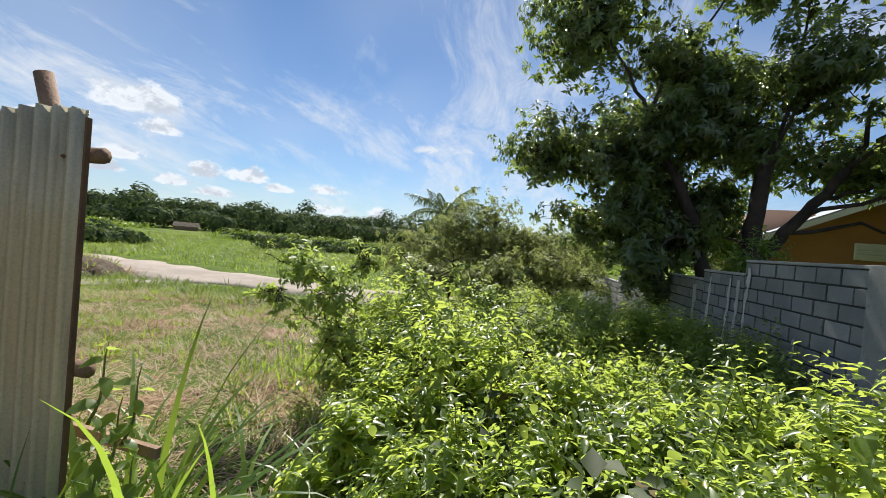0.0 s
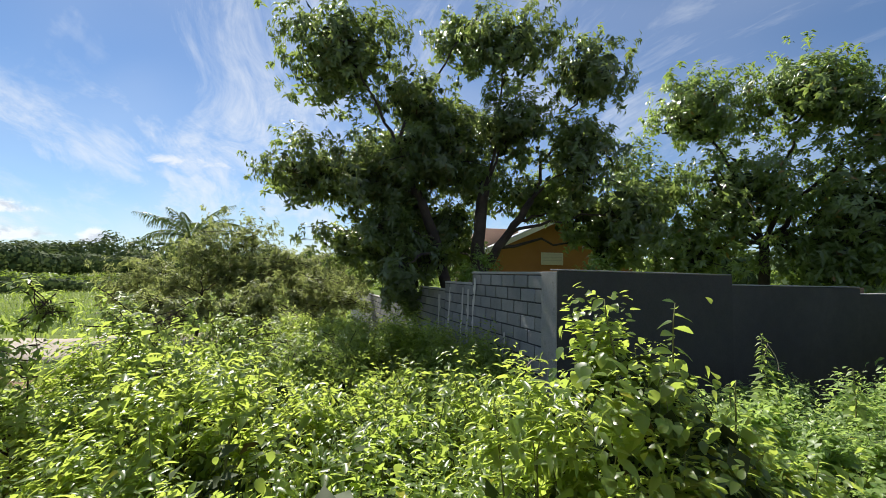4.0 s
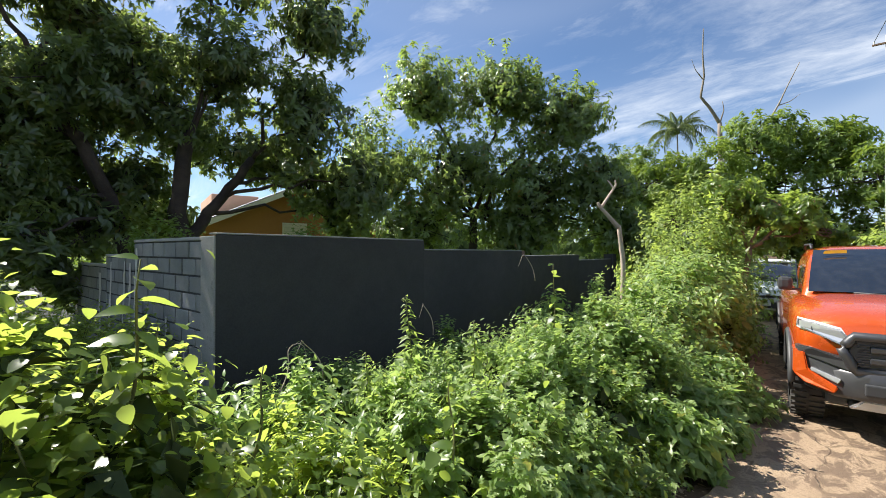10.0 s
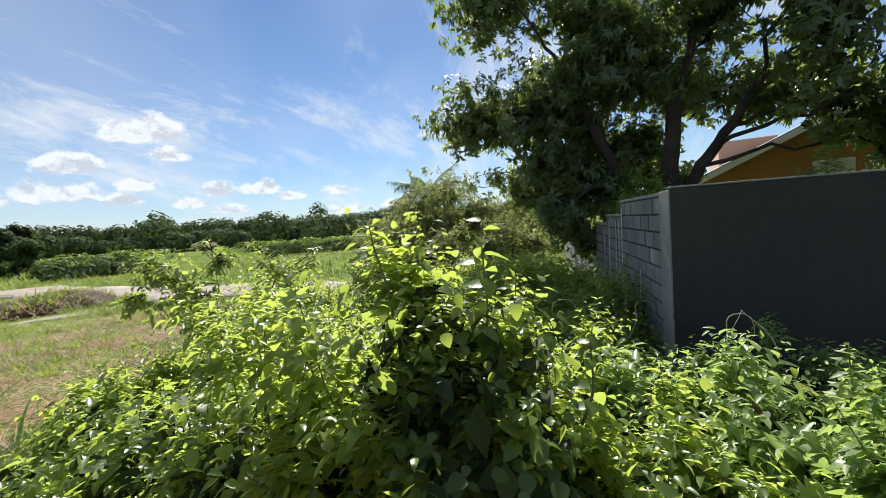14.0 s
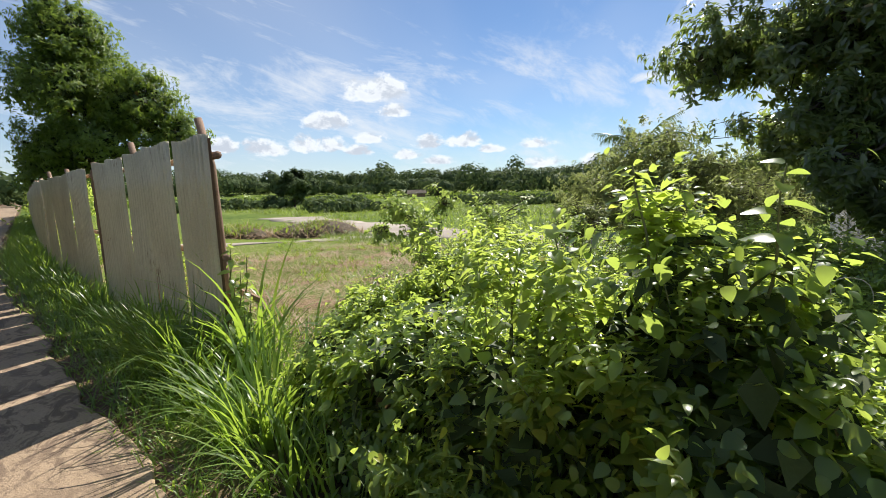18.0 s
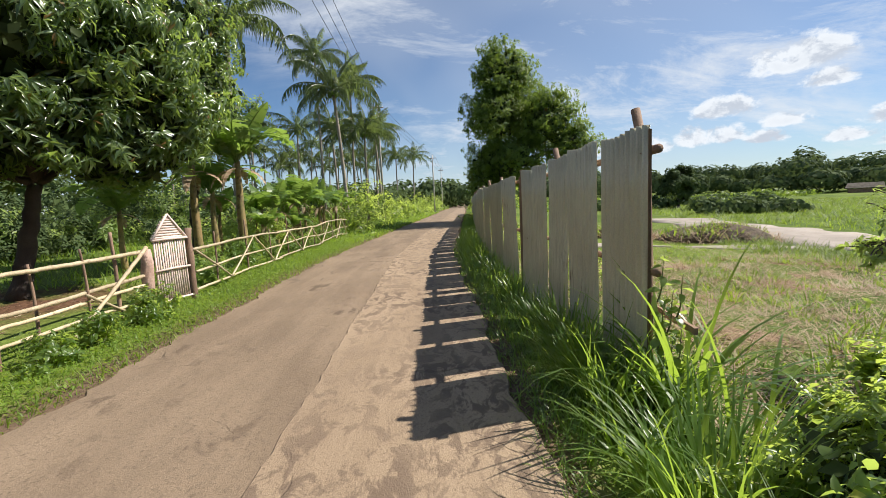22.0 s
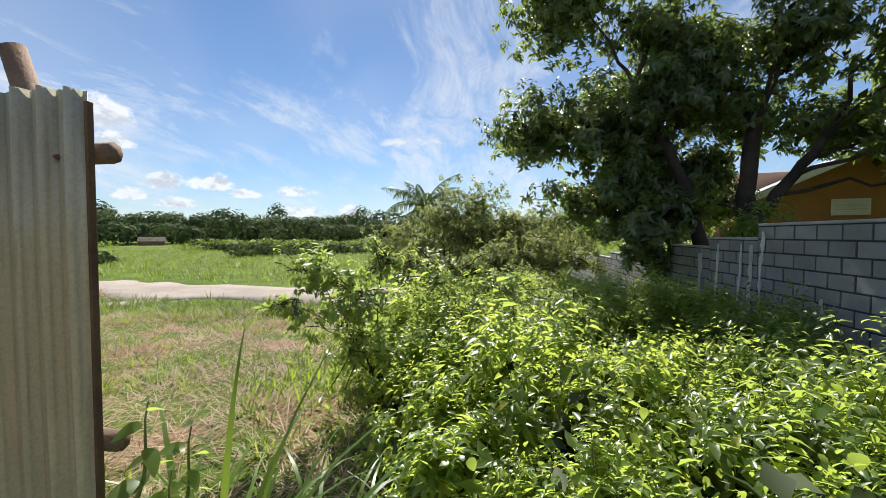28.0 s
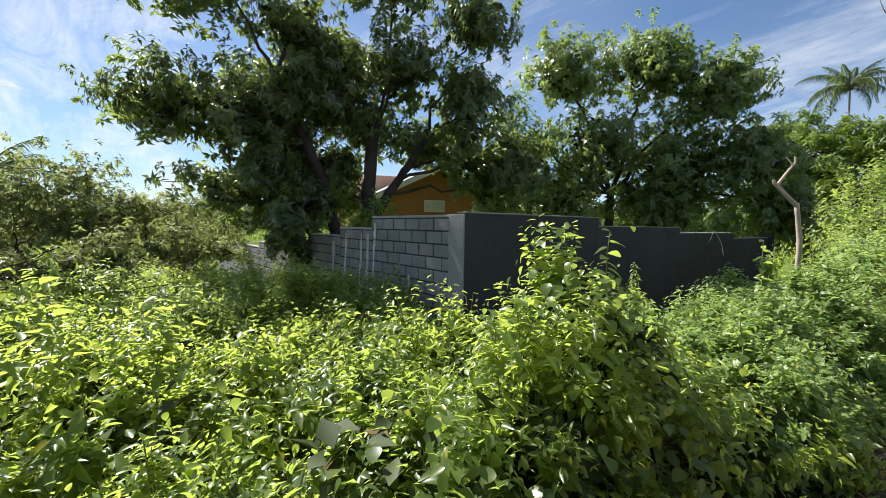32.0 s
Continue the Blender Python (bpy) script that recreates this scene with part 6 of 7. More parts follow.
T2 = ((14.1, 11.0, 7.9, 1.7, 1.7, 1.5), (16.1, 8.4, 7.9, 1.9, 1.7, 1.5), (17.0, 6.4, 6.7, 1.7, 1.8, 1.5), (13.0, 12.2, 4.9, 1.6, 1.8, 1.7), (15.0, 10.0, 4.7, 2.0, 2.0, 1.9), (16.7, 7.3, 4.1, 1.9, 1.9, 1.9), (17.8, 5.4, 4.1, 1.6, 1.5, 1.7), (14.2, 11.4, 2.6, 2.0, 1.8, 1.4), (16.6, 8.0, 2.2, 2.0, 1.8, 1.4), (18.2, 4.6, 2.4, 1.5, 1.4, 1.4))
tree("fruit_tree", "broad green tree with glossy leaves and a few reddish shoots", (15.4, 9.6, -0.4), (15.4, 9.5, 3.0), T2, L_FRUIT, 0.2, 205, 13, 0.22, 0.40, seed=8, shell=0.65, loose=0.52, hang=0.05, fill=60)
TB = ((24.8, 4.8, 5.0, 2.0, 2.0, 1.6), (25.3, 2.6, 5.4, 1.8, 1.8, 1.5), (27.5, 6.5, 5.5, 2.5, 2.5, 2.0), (24.0, 3.6, 3.0, 1.8, 1.8, 1.4))
tree("roadside_tree", "light green roadside tree beyond the hedge", (25.4, 4.2, -0.3), (25.4, 4.2, 2.4), TB, L_ACACIA, 0.2, 120, 11, 0.27, 0.4, shape=None, seed=12)
TC = ((36.6, 0.6, 8.8, 3.0, 2.6, 2.2), (38.0, -2.6, 8.6, 3.0, 2.6, 2.0), (36.4, -5.0, 6.0, 2.6, 2.6, 2.2), (36.0, 2.8, 5.6, 2.6, 2.4, 2.4), (38.0, -8.0, 5.0, 3.0, 3.0, 3.0), (36.5, -4.4, 2.4, 2.4, 2.4, 2.2), (37.5, -1.6, 2.4, 2.4, 2.0, 2.0), (37.0, -1.0, 5.5, 2.8, 2.4, 2.0), (35.5, 2.6, 3.0, 2.2, 2.0, 2.0), (39.5, -1.0, 3.4, 2.5, 2.6, 2.4))
tree("roadside_tree", "tall rounded green tree at the bend of the road", (37.5, 1.6, -0.2), (37.5, 1.0, 4.0), TC, L_ACACIA, 0.25, 75, 10, 0.36, 0.42, shape=None, seed=15)
TA = ((-27.3, 5.2, 9.9, 2.0, 2.2, 1.9), (-27.4, 4.6, 7.2, 2.6, 2.2, 1.9), (-26.6, 7.6, 6.6, 2.4, 2.2, 2.0), (-27.1, 5.6, 4.2, 2.6, 2.4, 1.7), (-26.3, 9.2, 4.8, 2.0, 1.8, 1.8), (-29.0, 3.9, 3.6, 2.2, 1.4, 2.2), (-30.5, 6.5, 8.0, 2.5, 2.5, 2.4))
tree("feathery_tree", "tall feathery green tree behind the tin fence", (-27.4, 5.6, -0.5), (-27.4, 5.5, 3.0), TA, L_ACACIA, 0.22, 230, 11, 0.22, 0.34, shape=None, seed=21, hang=0.1, fill=160)
TM = ((-6.0, -6.9, 4.6, 1.5, 1.6, 1.4), (-7.2, -6.1, 4.8, 1.6, 1.5, 1.5), (-8.0, -5.8, 3.8, 1.3, 1.4, 1.2), (-6.2, -7.2, 3.2, 1.5, 1.6, 1.0), (-7.3, -6.3, 2.9, 1.3, 1.4, 0.9), (-5.2, -8.4, 4.0, 1.8, 1.8, 1.6), (-7.6, -7.2, 6.2, 2.0, 1.8, 1.5), (-5.0, -7.6, 2.6, 1.3, 1.4, 0.9))
tree("mango_tree", "dense mango tree with long glossy dark leaves", (-6.3, -7.6, 0.2), (-6.5, -7.2, 2.2), TM, L_MANGO, 0.15, 230, 11, 0.22, 0.27, seed=25, droop=0.5, hang=0.25, fill=420)
TL = ((-11.6, -6.8, 6.6, 1.4, 1.4, 1.7), (-11.4, -6.4, 4.7, 1.3, 1.2, 1.4), (-12.4, -7.6, 5.4, 1.5, 1.5, 2.0), (-11.0, -8.0, 7.6, 1.6, 1.6, 1.6))
tree("garden_tree", "tall thin-leaved green tree behind the mango", (-12.0, -7.6, 0.2), (-12.0, -7.4, 3.2), TL, L_MANGO, 0.14, 210, 12, 0.16, 0.36, seed=28, fill=300)
# thicket of thorny fine-leaved trees at the end of the lot
for k, (x, y, zc, r) in enumerate(((-2.6, 15.6, 2.2, 1.3), (-1.3, 16.0, 2.7, 1.5), (0.2, 15.8, 1.9, 1.3), (1.5, 18.5, 2.0, 1.5), (-4.4, 18.0, 1.6, 1.4), (-0.6, 12.6, 0.9, 1.0), (-3.2, 13.4, 0.7, 0.9), (1.2, 14.2, 1.2, 1.1))):
    tree("thorn_tree", "thin-leaved pale green thorny tree in the thicket", (x, y, float(ground_z(x, y))), (x + 0.1, y, zc * 0.4), ((x, y, zc, r, r, r * 0.75, 1.0), (x + 0.7 * r, y - 0.3, zc * 0.62, r * 0.8, r * 0.8, r * 0.55), (x - 0.6 * r, y + 0.2, zc * 0.5, r * 0.8, r * 0.8, r * 0.5), (x, y - 0.4, zc * 0.1, r, r * 0.9, r * 0.55)),
         L_THORN, 0.06, 150, 11, 0.14, 0.40, seed=40 + k, shell=0.9, loose=0.5, shape=None, group="thicket")
palm(58.6, 8.9, 17.0, (0.4, 0.3), 20, 1.15, "tall coconut palm beyond the hedge", 91)
palm(-6.0, 29.6, 4.6, (0.3, 0.2), 18, 1.05, "young coconut palm at the edge of the field", 77)

# dead trees by the hedge
def dead_tree(name, label, paths, base, mat=None):
    o = np.array(base, float)
    ob = thing(name, label, "tree", pose(*base))
    for k, (pts, r0, r1) in enumerate(paths):
        P = np.array(pts, float) - o
        t = np.linspace(0, len(P) - 1, 4 * len(P))
        Q = np.stack([np.interp(t, np.arange(len(P)), P[:, i]) for i in range(3)], -1)
        V, F = tube(Q, np.linspace(r0, r1, len(Q)), 8, True, 0.15)
        part("trunk" if k == 0 else "branch", np_mesh("branch", V, F, mat or M_PALE_BARK), ob)


dead_tree("dead_sapling", "bare pale forked dead sapling by the hedge", (([(10.54, 2.50, -0.35), (10.57, 2.47, 1.35), (10.50, 2.54, 2.12)], 0.052, 0.045), ([(10.50, 2.54, 2.08), (10.41, 2.67, 2.26), (10.26, 2.85, 2.52), (10.24, 2.88, 2.60)], 0.048, 0.028),
           ([(10.28, 2.83, 2.48), (10.38, 2.72, 2.71), (10.47, 2.59, 2.95), (10.46, 2.60, 3.06)], 0.034, 0.014), ([(10.44, 2.62, 2.88), (10.38, 2.69, 3.01), (10.34, 2.72, 3.05)], 0.018, 0.007)), (10.54, 2.50, -0.35))
dead_tree("dead_tree", "tall bare dead tree with thin twisting grey limbs", (([(46.4, 3.76, -0.2), (46.3, 3.8, 5.0), (46.5, 3.7, 9.0), (46.35, 3.8, 13.3)], 0.30, 0.17), ([(46.35, 3.8, 13.2), (45.8, 4.5, 14.6), (45.3, 5.16, 15.6), (45.5, 4.9, 17.4), (45.35, 5.0, 19.6), (45.5, 4.95, 21.8)], 0.15, 0.035),
           ([(46.4, 3.75, 9.4), (47.2, 2.8, 10.6), (48.15, 1.56, 11.5), (49.0, 0.5, 13.0), (49.7, -0.44, 15.1), (50.1, -1.0, 16.6), (50.8, -1.84, 18.7)], 0.15, 0.03), ([(46.45, 3.72, 8.6), (47.0, 3.0, 9.9), (47.3, 2.65, 10.6)], 0.13, 0.09),
           ([(45.4, 5.0, 17.2), (45.0, 5.5, 18.0), (44.8, 5.8, 19.0)], 0.05, 0.015), ([(49.6, -0.3, 14.8), (50.3, -1.2, 15.2), (50.9, -1.9, 15.9)], 0.05, 0.015), ([(46.35, 3.8, 13.2), (46.6, 3.5, 14.4), (46.5, 3.6, 15.2)], 0.08, 0.02)), (46.4, 3.76, -0.2), M_GREY_WOOD)

# ---- palms and bananas beyond the bamboo fence ----
random.seed(9)
np.random.seed(9)
for k, (x, y, h, s) in enumerate(((-17.3, -8.6, 9.6, 1.0), (-36, -9.4, 14.0, 1.05), (-36.5, -6.8, 11.9, 1.0), (-38, -4.6, 8.4, 0.95), (-62, -4.9, 8.4, 1.1), (-66, -2.6, 8.8, 1.1),
                                  (-34, -14.5, 8.5, 1.0), (-39, -8.0, 8.0, 0.95), (-41, -13.0, 9.0, 1.0), (-24.5, -5.2, 8.3, 1.05), (-33.0, -5.2, 7.2, 1.0), (-46, -6.0, 9.5, 1.0), (-28, -17, 10.5, 1.0), (-24, -13, 7.5, 0.95))):
    palm(x, y, h, (rnd(-0.8, 0.8), rnd(-0.6, 0.6)), 19, s * 0.84, seed=k)
for k in range(26):
    palm(-40 - 38 * ((k * 0.618) % 1), -9 - 20 * ((k * 0.381) % 1), rnd(7, 11), (rnd(-0.6, 0.6), rnd(-0.6, 0.6)), 15, 0.85, "distant coconut palm in the grove", 30 + k, None, "palm grove")
for k, (x, y, h, s) in enumerate(((-10.2, -6.5, 2.7, 1.3), (-10.9, -5.6, 2.8, 1.35), (-11.9, -6.9, 2.0, 1.1), (-13.5, -5.6, 1.5, 0.85), (-15.0, -5.3, 1.6, 0.9), (-16.4, -5.8, 1.9, 0.95), (-9.2, -7.8, 1.6, 0.8), (-18.5, -5.4, 1.5, 0.9), (-21.0, -5.2, 1.6, 0.9), (-12.8, -7.2, 1.4, 0.8), (-14.3, -6.6, 1.3, 0.75), (-15.8, -7.0, 1.5, 0.8), (-17.6, -6.6, 1.3, 0.8), (-19.6, -6.4, 1.6, 0.85), (-22.5, -6.2, 1.5, 0.9), (-24.5, -6.8, 1.7, 0.95), (-12.2, -5.5, 0.9, 0.6), (-14.4, -5.3, 0.9, 0.6), (-20.2, -7.6, 1.8, 0.9), (-27.0, -6.0, 1.8, 1.0))):
    banana(x, y, h, s, k)
for k in range(20):
    x = -13.0 - 30 * ((k * 0.618) % 1)
    shrub(x, -5.6 - 2.6 * ((k * 0.381) % 1), rnd(0.7, 1.2), rnd(1.0, 2.0), 150, 8, 0.15, 0.42, L_FERN if k % 2 else L_SHRUB, 200 + k, None, label="leafy bush behind the bamboo fence", group="bushes along the verge")
for k in range(26):
    x = 5.0 - 30 * ((k * 0.618) % 1)
    shrub(x, -12.5 - 6.0 * ((k * 0.381) % 1), rnd(1.2, 1.9), rnd(1.6, 3.2), 200, 8, 0.26, 0.42, L_FAR if k % 3 else L_FERN, 560 + k, None, label="dark leafy bush at the back of the palm lot", group="bushes behind the palms")
for k in range(14):
    shrub(-7.2 - 14 * ((k * 0.618) % 1), -4.85 - 0.5 * ((k * 0.381) % 1), rnd(0.22, 0.4), rnd(0.35, 0.8), 70, 7, 0.11, 0.45, L_FERN if k % 2 else L_BANANA, 600 + k, True, label="leafy weed growing through the bamboo fence", group="weeds along the bamboo fence", name="weed")
for k in range(8):
    shrub(-5.2 + 6 * ((k * 0.618) % 1), -4.5 + 0.25 * ((k * 0.381) % 1), rnd(0.18, 0.32), rnd(0.25, 0.5), 70, 7, 0.10, 0.5, L_VINE, 620 + k, True, label="broad-leaved weed at the foot of the bamboo fence", group="weeds along the bamboo fence", name="weed")
m = 9000
VX, VY = rnd(-18, 3, m), -3.5 - 1.2 * rnd(0, 1, m) ** 0.8
V, F = leaves(np.column_stack([VX, VY, ground_z(VX, VY) + rnd(0.01, 0.10, m)]), np.column_stack([rnd(-1, 1, m), rnd(-1, 1, m), rnd(-0.2, 0.6, m)]), np.column_stack([rnd(-0.6, 0.6, m), rnd(-0.6, 0.6, m), np.ones(m)]), rnd(0.025, 0.065, m), 0.6, 0.2, None)
tagged(part("verge_weeds", np_mesh("verge_weeds", V, F, L_LAWN)), "low leafy weeds among the verge grass", "weeds", kind="stuff")
for k in range(8):
    shrub(-6.2 - 1.8 * k, 2.6 + 0.5 * (k % 3), rnd(0.4, 0.7), rnd(0.5, 0.9), 90, 8, 0.09, 0.45, L_SHRUB, 240 + k, label="small bush behind the tin fence", group="bushes behind the fence")
for k in range(14):
    x = -22 - 60 * ((k * 0.618) % 1)
    shrub(x, float(bend(x)) - 4.9 - 1.2 * ((k * 0.381) % 1), rnd(1.0, 1.5), rnd(1.4, 2.6), 130, 7, 0.28, 0.42, L_SHRUB, 300 + k, None, label="leafy bush on the far verge of the road", group="far verge bushes")
for k in range(10):
    shrub(-32 - 5.0 * k, 3.0 + float(bend(-32 - 5.0 * k)) + 0.6 * (k % 3), 1.6, rnd(2.4, 4.0), 140, 7, 0.3, 0.42, L_SHRUB, 330 + k, None, label="tall bush on the far verge of the road", group="far verge bushes")

# ---- field: lone tree, bushes, hut and the far woods ----
def far_tree(V_all, x, y, h, r, rng, clumps, size):
    z0 = float(ground_z(x, y))
    D = unit(rng.normal(size=(clumps, 3)))
    k = rng.uniform(0.65, 1.05, clumps)[:, None]
    P = np.array([x, y, z0 + h * 0.5]) + D * np.array([r, r, h * 0.5]) * k
    W = unit(np.cross(D, rng.normal(size=(clumps, 3))))
    V_all.append(leaves(P - W * size * 0.5, W, D + np.array([0, 0, 0.35]) + rng.uniform(-0.25, 0.25, (clumps, 3)), size * rng.uniform(0.6, 1.3, clumps), 0.95, 0.2, None))


def build_woods():
    rng = np.random.RandomState(4)
    near, far, hedge = [], [], []
    for k in range(210):
        a = radians(8 + 150 * k / 210.0 + rng.uniform(-0.4, 0.4))
        d = 168 + 34 * (k % 3) + rng.uniform(-8, 12) + 20 * math.sin(a * 5)
        h = rng.uniform(4.5, 8.0) + (4.0 if rng.rand() < 0.12 else 0) + 2.2 * (k % 3)
        far_tree(far, -d * math.cos(a), d * math.sin(a), h, rng.uniform(4.0, 8.0), rng, 460, 1.25)
    for k in range(130):
        x = -115 + 190 * k / 130.0
        far_tree(far, x, -34 - 14 * (k % 3) + rng.uniform(-4, 4), rng.uniform(5.0, 9.0), rng.uniform(3.0, 4.5), rng, 300, 0.6)
    for k in range(60):
        far_tree(far, 45 + 60 * rng.rand(), 8 + 60 * rng.rand(), rng.uniform(6, 10), rng.uniform(3, 4.5), rng, 170, 1.1)
    for k in range(46):
        x = -44 - 48 * rng.rand()
        far_tree(far, x, float(bend(x)) - 8.5 - 20 * rng.rand(), rng.uniform(2.5, 5.5), rng.uniform(1.6, 3.0), rng, 190, 0.6)
    for k in range(26):
        far_tree(far, -95 - 30 * rng.rand(), -14 + 24 * rng.rand(), rng.uniform(5, 9), rng.uniform(3, 4.5), rng, 170, 1.1)
    V, F = join(far)
    tagged(part("far_woods", np_mesh("far_woods", V, F, L_FAR)), "dark green line of woods along the far edge of the field", "woods", kind="stuff")
    for k in range(230):
        a = radians(10 + 105 * rng.rand())
        if 44.0 < math.degrees(a) < 51.0:
            continue
        d = 55 + 110 * rng.rand() ** 0.6
        far_tree(near, -d * math.cos(a), d * math.sin(a), rng.uniform(0.7, 1.8), rng.uniform(1.0, 4.5), rng, 100, 0.4)
    for k in range(150):
        a = radians(12 + 110 * k / 150)
        if 44.0 < math.degrees(a) < 51.0:
            continue
        d = 128 + 9 * math.sin(a * 9)
        far_tree(near, -d * math.cos(a), d * math.sin(a), rng.uniform(1.0, 2.4), rng.uniform(2, 4), rng, 90, 0.5)
    # overgrown field edges, running across the view
    for a0, a1, d0, d1 in ((18, 30, 60, 66), (26, 41, 84, 78), (34, 43, 47, 52), (52, 66, 88, 80), (56, 72, 58, 64), (70, 92, 96, 90), (76, 88, 60, 57), (20, 40, 118, 112), (54, 90, 122, 116)):
        for k in range(26):
            u = k / 25
            a, d = radians(a0 + (a1 - a0) * u), d0 + (d1 - d0) * u + rng.uniform(-1.5, 1.5)
            far_tree(hedge, -d * math.cos(a), d * math.sin(a), rng.uniform(0.7, 1.9), rng.uniform(0.9, 2.0), rng, 60, 0.5)
    V, F = join(hedge)
    tagged(part("field_hedges", np_mesh("field_hedges", V, F, L_FAR)), "dark overgrown edges between the fields", "bushes", kind="stuff")
    V, F = join(near)
    tagged(part("field_bushes", np_mesh("field_bushes", V, F, L_ACACIA)), "scattered low bushes and hedge lines in the open field", "bushes", kind="stuff")


build_woods()
tree("field_tree", "lone rounded dark tree standing in the field", (-57.6, 35.6, -1.2), (-57.6, 35.6, 1.0), ((-57.6, 35.6, 3.4, 2.1, 2.1, 2.0), (-57.0, 36.6, 2.2, 1.5, 1.6, 1.3), (-58.4, 34.4, 2.3, 1.6, 1.5, 1.4), (-57.6, 35.8, 0.6, 1.2, 1.2, 1.0)), L_FAR, 0.2, 60, 10, 0.5, 0.6, seed=51)
shrub(-58.5, 32.8, 2.6, 1.5, 240, 7, 0.45, 0.6, L_FAR, 360, label="dark bush at the foot of the lone field tree", name="field_bush")


def build_hut():
    x, y = -101.8, 110.9
    z = float(ground_z(x, y)) - 0.05
    hut = thing("field_hut", "low open hut with a pale thatched roof in the field", "hut", pose(x, y, z, 0, 0, 42))
    bm = bmesh.new()
    vs = [bm.verts.new(p) for p in ((-3.6, -2, 1.2), (3.6, -2, 1.2), (3.3, 0, 2.5), (-3.3, 0, 2.5), (-3.6, 2, 1.2), (3.6, 2, 1.2))]
    for f in ((0, 1, 2, 3), (3, 2, 5, 4)):
        bm.faces.new([vs[i] for i in f])
    bmesh.ops.solidify(bm, geom=bm.faces[:], thickness=0.15)
    part("roof", bm_mesh("roof", bm, M_PALM_BARK), hut, "weathered thatch roof")
    for px in (-3, 0, 3):
        for py in (-1.7, 1.7):
            part("post", box_mesh("post", M_WOOD, px - 0.08, py - 0.08, -0.2, px + 0.08, py + 0.08, 1.35, 0.01), hut)
    part("side_wall", box_mesh("side_wall", M_WOOD, -3.0, -1.62, 0.0, 3.0, -1.55, 1.0, 0.01), hut)


build_hut()

for k in range(26):
    x = 3.4 + 8.2 * ((k * 0.618) % 1.0)
    shrub(x, 0.62 + 0.28 * ((k * 0.381) % 1.0), rnd(0.16, 0.3), rnd(0.15, 0.42), 60, 7, 0.085, 0.5, L_VINE if k % 2 else L_SHRUB, 500 + k, True, label="low weed with broad green leaves at the road edge", group="weeds at the road edge", name="weed")


# ---- house behind the wall ----
def build_house():
    M_ORANGE = surface("ochre_painted_wall", (0.36, 0.155, 0.048), (0.42, 0.19, 0.06), 0.85, 0.5, 6.0, 60.0, 0.15, (0.42, 0.20, 0.07), (0.58, 0.76))
    M_PINK = surface("pinkish_brown_wall", (0.56, 0.33, 0.23), (0.62, 0.38, 0.27), 0.85, 0.5, 6.0, 60.0, 0.15, (0.45, 0.27, 0.19), (0.58, 0.76))
    M_BROWN = surface("brown_wall_band", (0.17, 0.085, 0.04), (0.21, 0.11, 0.055), 0.85, 0.8, 7.0, 60.0, 0.15)
    M_SHEET = surface("grey_roof_sheet", (0.40, 0.42, 0.46), (0.50, 0.52, 0.55), 0.4, 0.7, 6.0, 60.0, 0.1, (0.30, 0.31, 0.33), (0.58, 0.75))
    M_TRIM = surface("pale_fascia", (0.62, 0.56, 0.46), (0.70, 0.64, 0.54), 0.7, 1.0, 9.0, 60.0, 0.1)
    house = thing("house", "ochre house with a low gabled grey metal roof behind the wall", "house", pose(8.3, 18.2, -0.3, 0, 0, -16))
    w, eave, apex, deep = 8.4, 2.75, 4.75, 7.0
    bm = bmesh.new()
    prof = ((0, 1.9), (w, 1.9), (w, eave), (w / 2, apex), (0, eave))
    f = [bm.verts.new((x, 0, z)) for x, z in prof]
    b = [bm.verts.new((x, deep, z)) for x, z in prof]
    bm.faces.new(f)
    bm.faces.new(b[::-1])
    for i in range(5):
        j = (i + 1) % 5
        bm.faces.new((f[j], f[i], b[i], b[j]))
    part("wall", bm_mesh("wall", bm, M_ORANGE), house, "ochre painted gable wall")
    part("lower_wall", box_mesh("lower_wall", M_BROWN, 0.02, -0.03, 0.0, w - 0.02, deep, 1.896, 0.01), house, "brown lower wall")
    for s in (0, 1):
        bm = bmesh.new()
        x0, x1 = (-0.55, w / 2) if s == 0 else (w / 2, w + 0.55)
        slope = (apex - eave) / (w / 2)
        n = 40
        for side in (0.0, 0.05):
            rows = []
            for i in range(n + 1):
                y = -0.75 + (deep + 1.5) * i / n
                wave = 0.025 * (i % 2)
                za = eave + 0.12 + slope * (x0 if s == 0 else w - x0) + side + wave
                zb = eave + 0.12 + slope * (x1 if s == 0 else w - x1) + side + wave
                rows.append((bm.verts.new((x0, y, za)), bm.verts.new((x1, y, zb))))
            for p, q in zip(rows, rows[1:]):
                bm.faces.new((p[0], p[1], q[1], q[0]))
        part("roof_sheet", bm_mesh("roof_sheet", bm, M_SHEET), house, "grey corrugated metal roof")
        bm = bmesh.new()
        za = eave + slope * (x0 if s == 0 else w - x0)
        zb = eave + slope * (x1 if s == 0 else w - x1)
        ring = [bm.verts.new(p) for p in ((x0, -0.78, za - 0.10), (x1, -0.78, zb - 0.10), (x1, -0.78, zb + 0.13), (x0, -0.78, za + 0.13), (x0, -0.70, za - 0.10), (x1, -0.70, zb - 0.10), (x1, -0.70, zb + 0.13), (x0, -0.70, za + 0.13))]
        for q in ((0, 1, 2, 3), (7, 6, 5, 4), (0, 4, 5, 1), (3, 2, 6, 7), (0, 3, 7, 4), (1, 5, 6, 2)):
            bm.faces.new([ring[i] for i in q])
        part("fascia", bm_mesh("fascia", bm, M_TRIM), house, "pale fascia board")
    vent = part("gable_vent", box_mesh("gable_vent", M_TRIM, 3.45, -0.05, 2.55, 4.55, 0.0, 3.15, 0.01), house, "pale louvred gable vent")
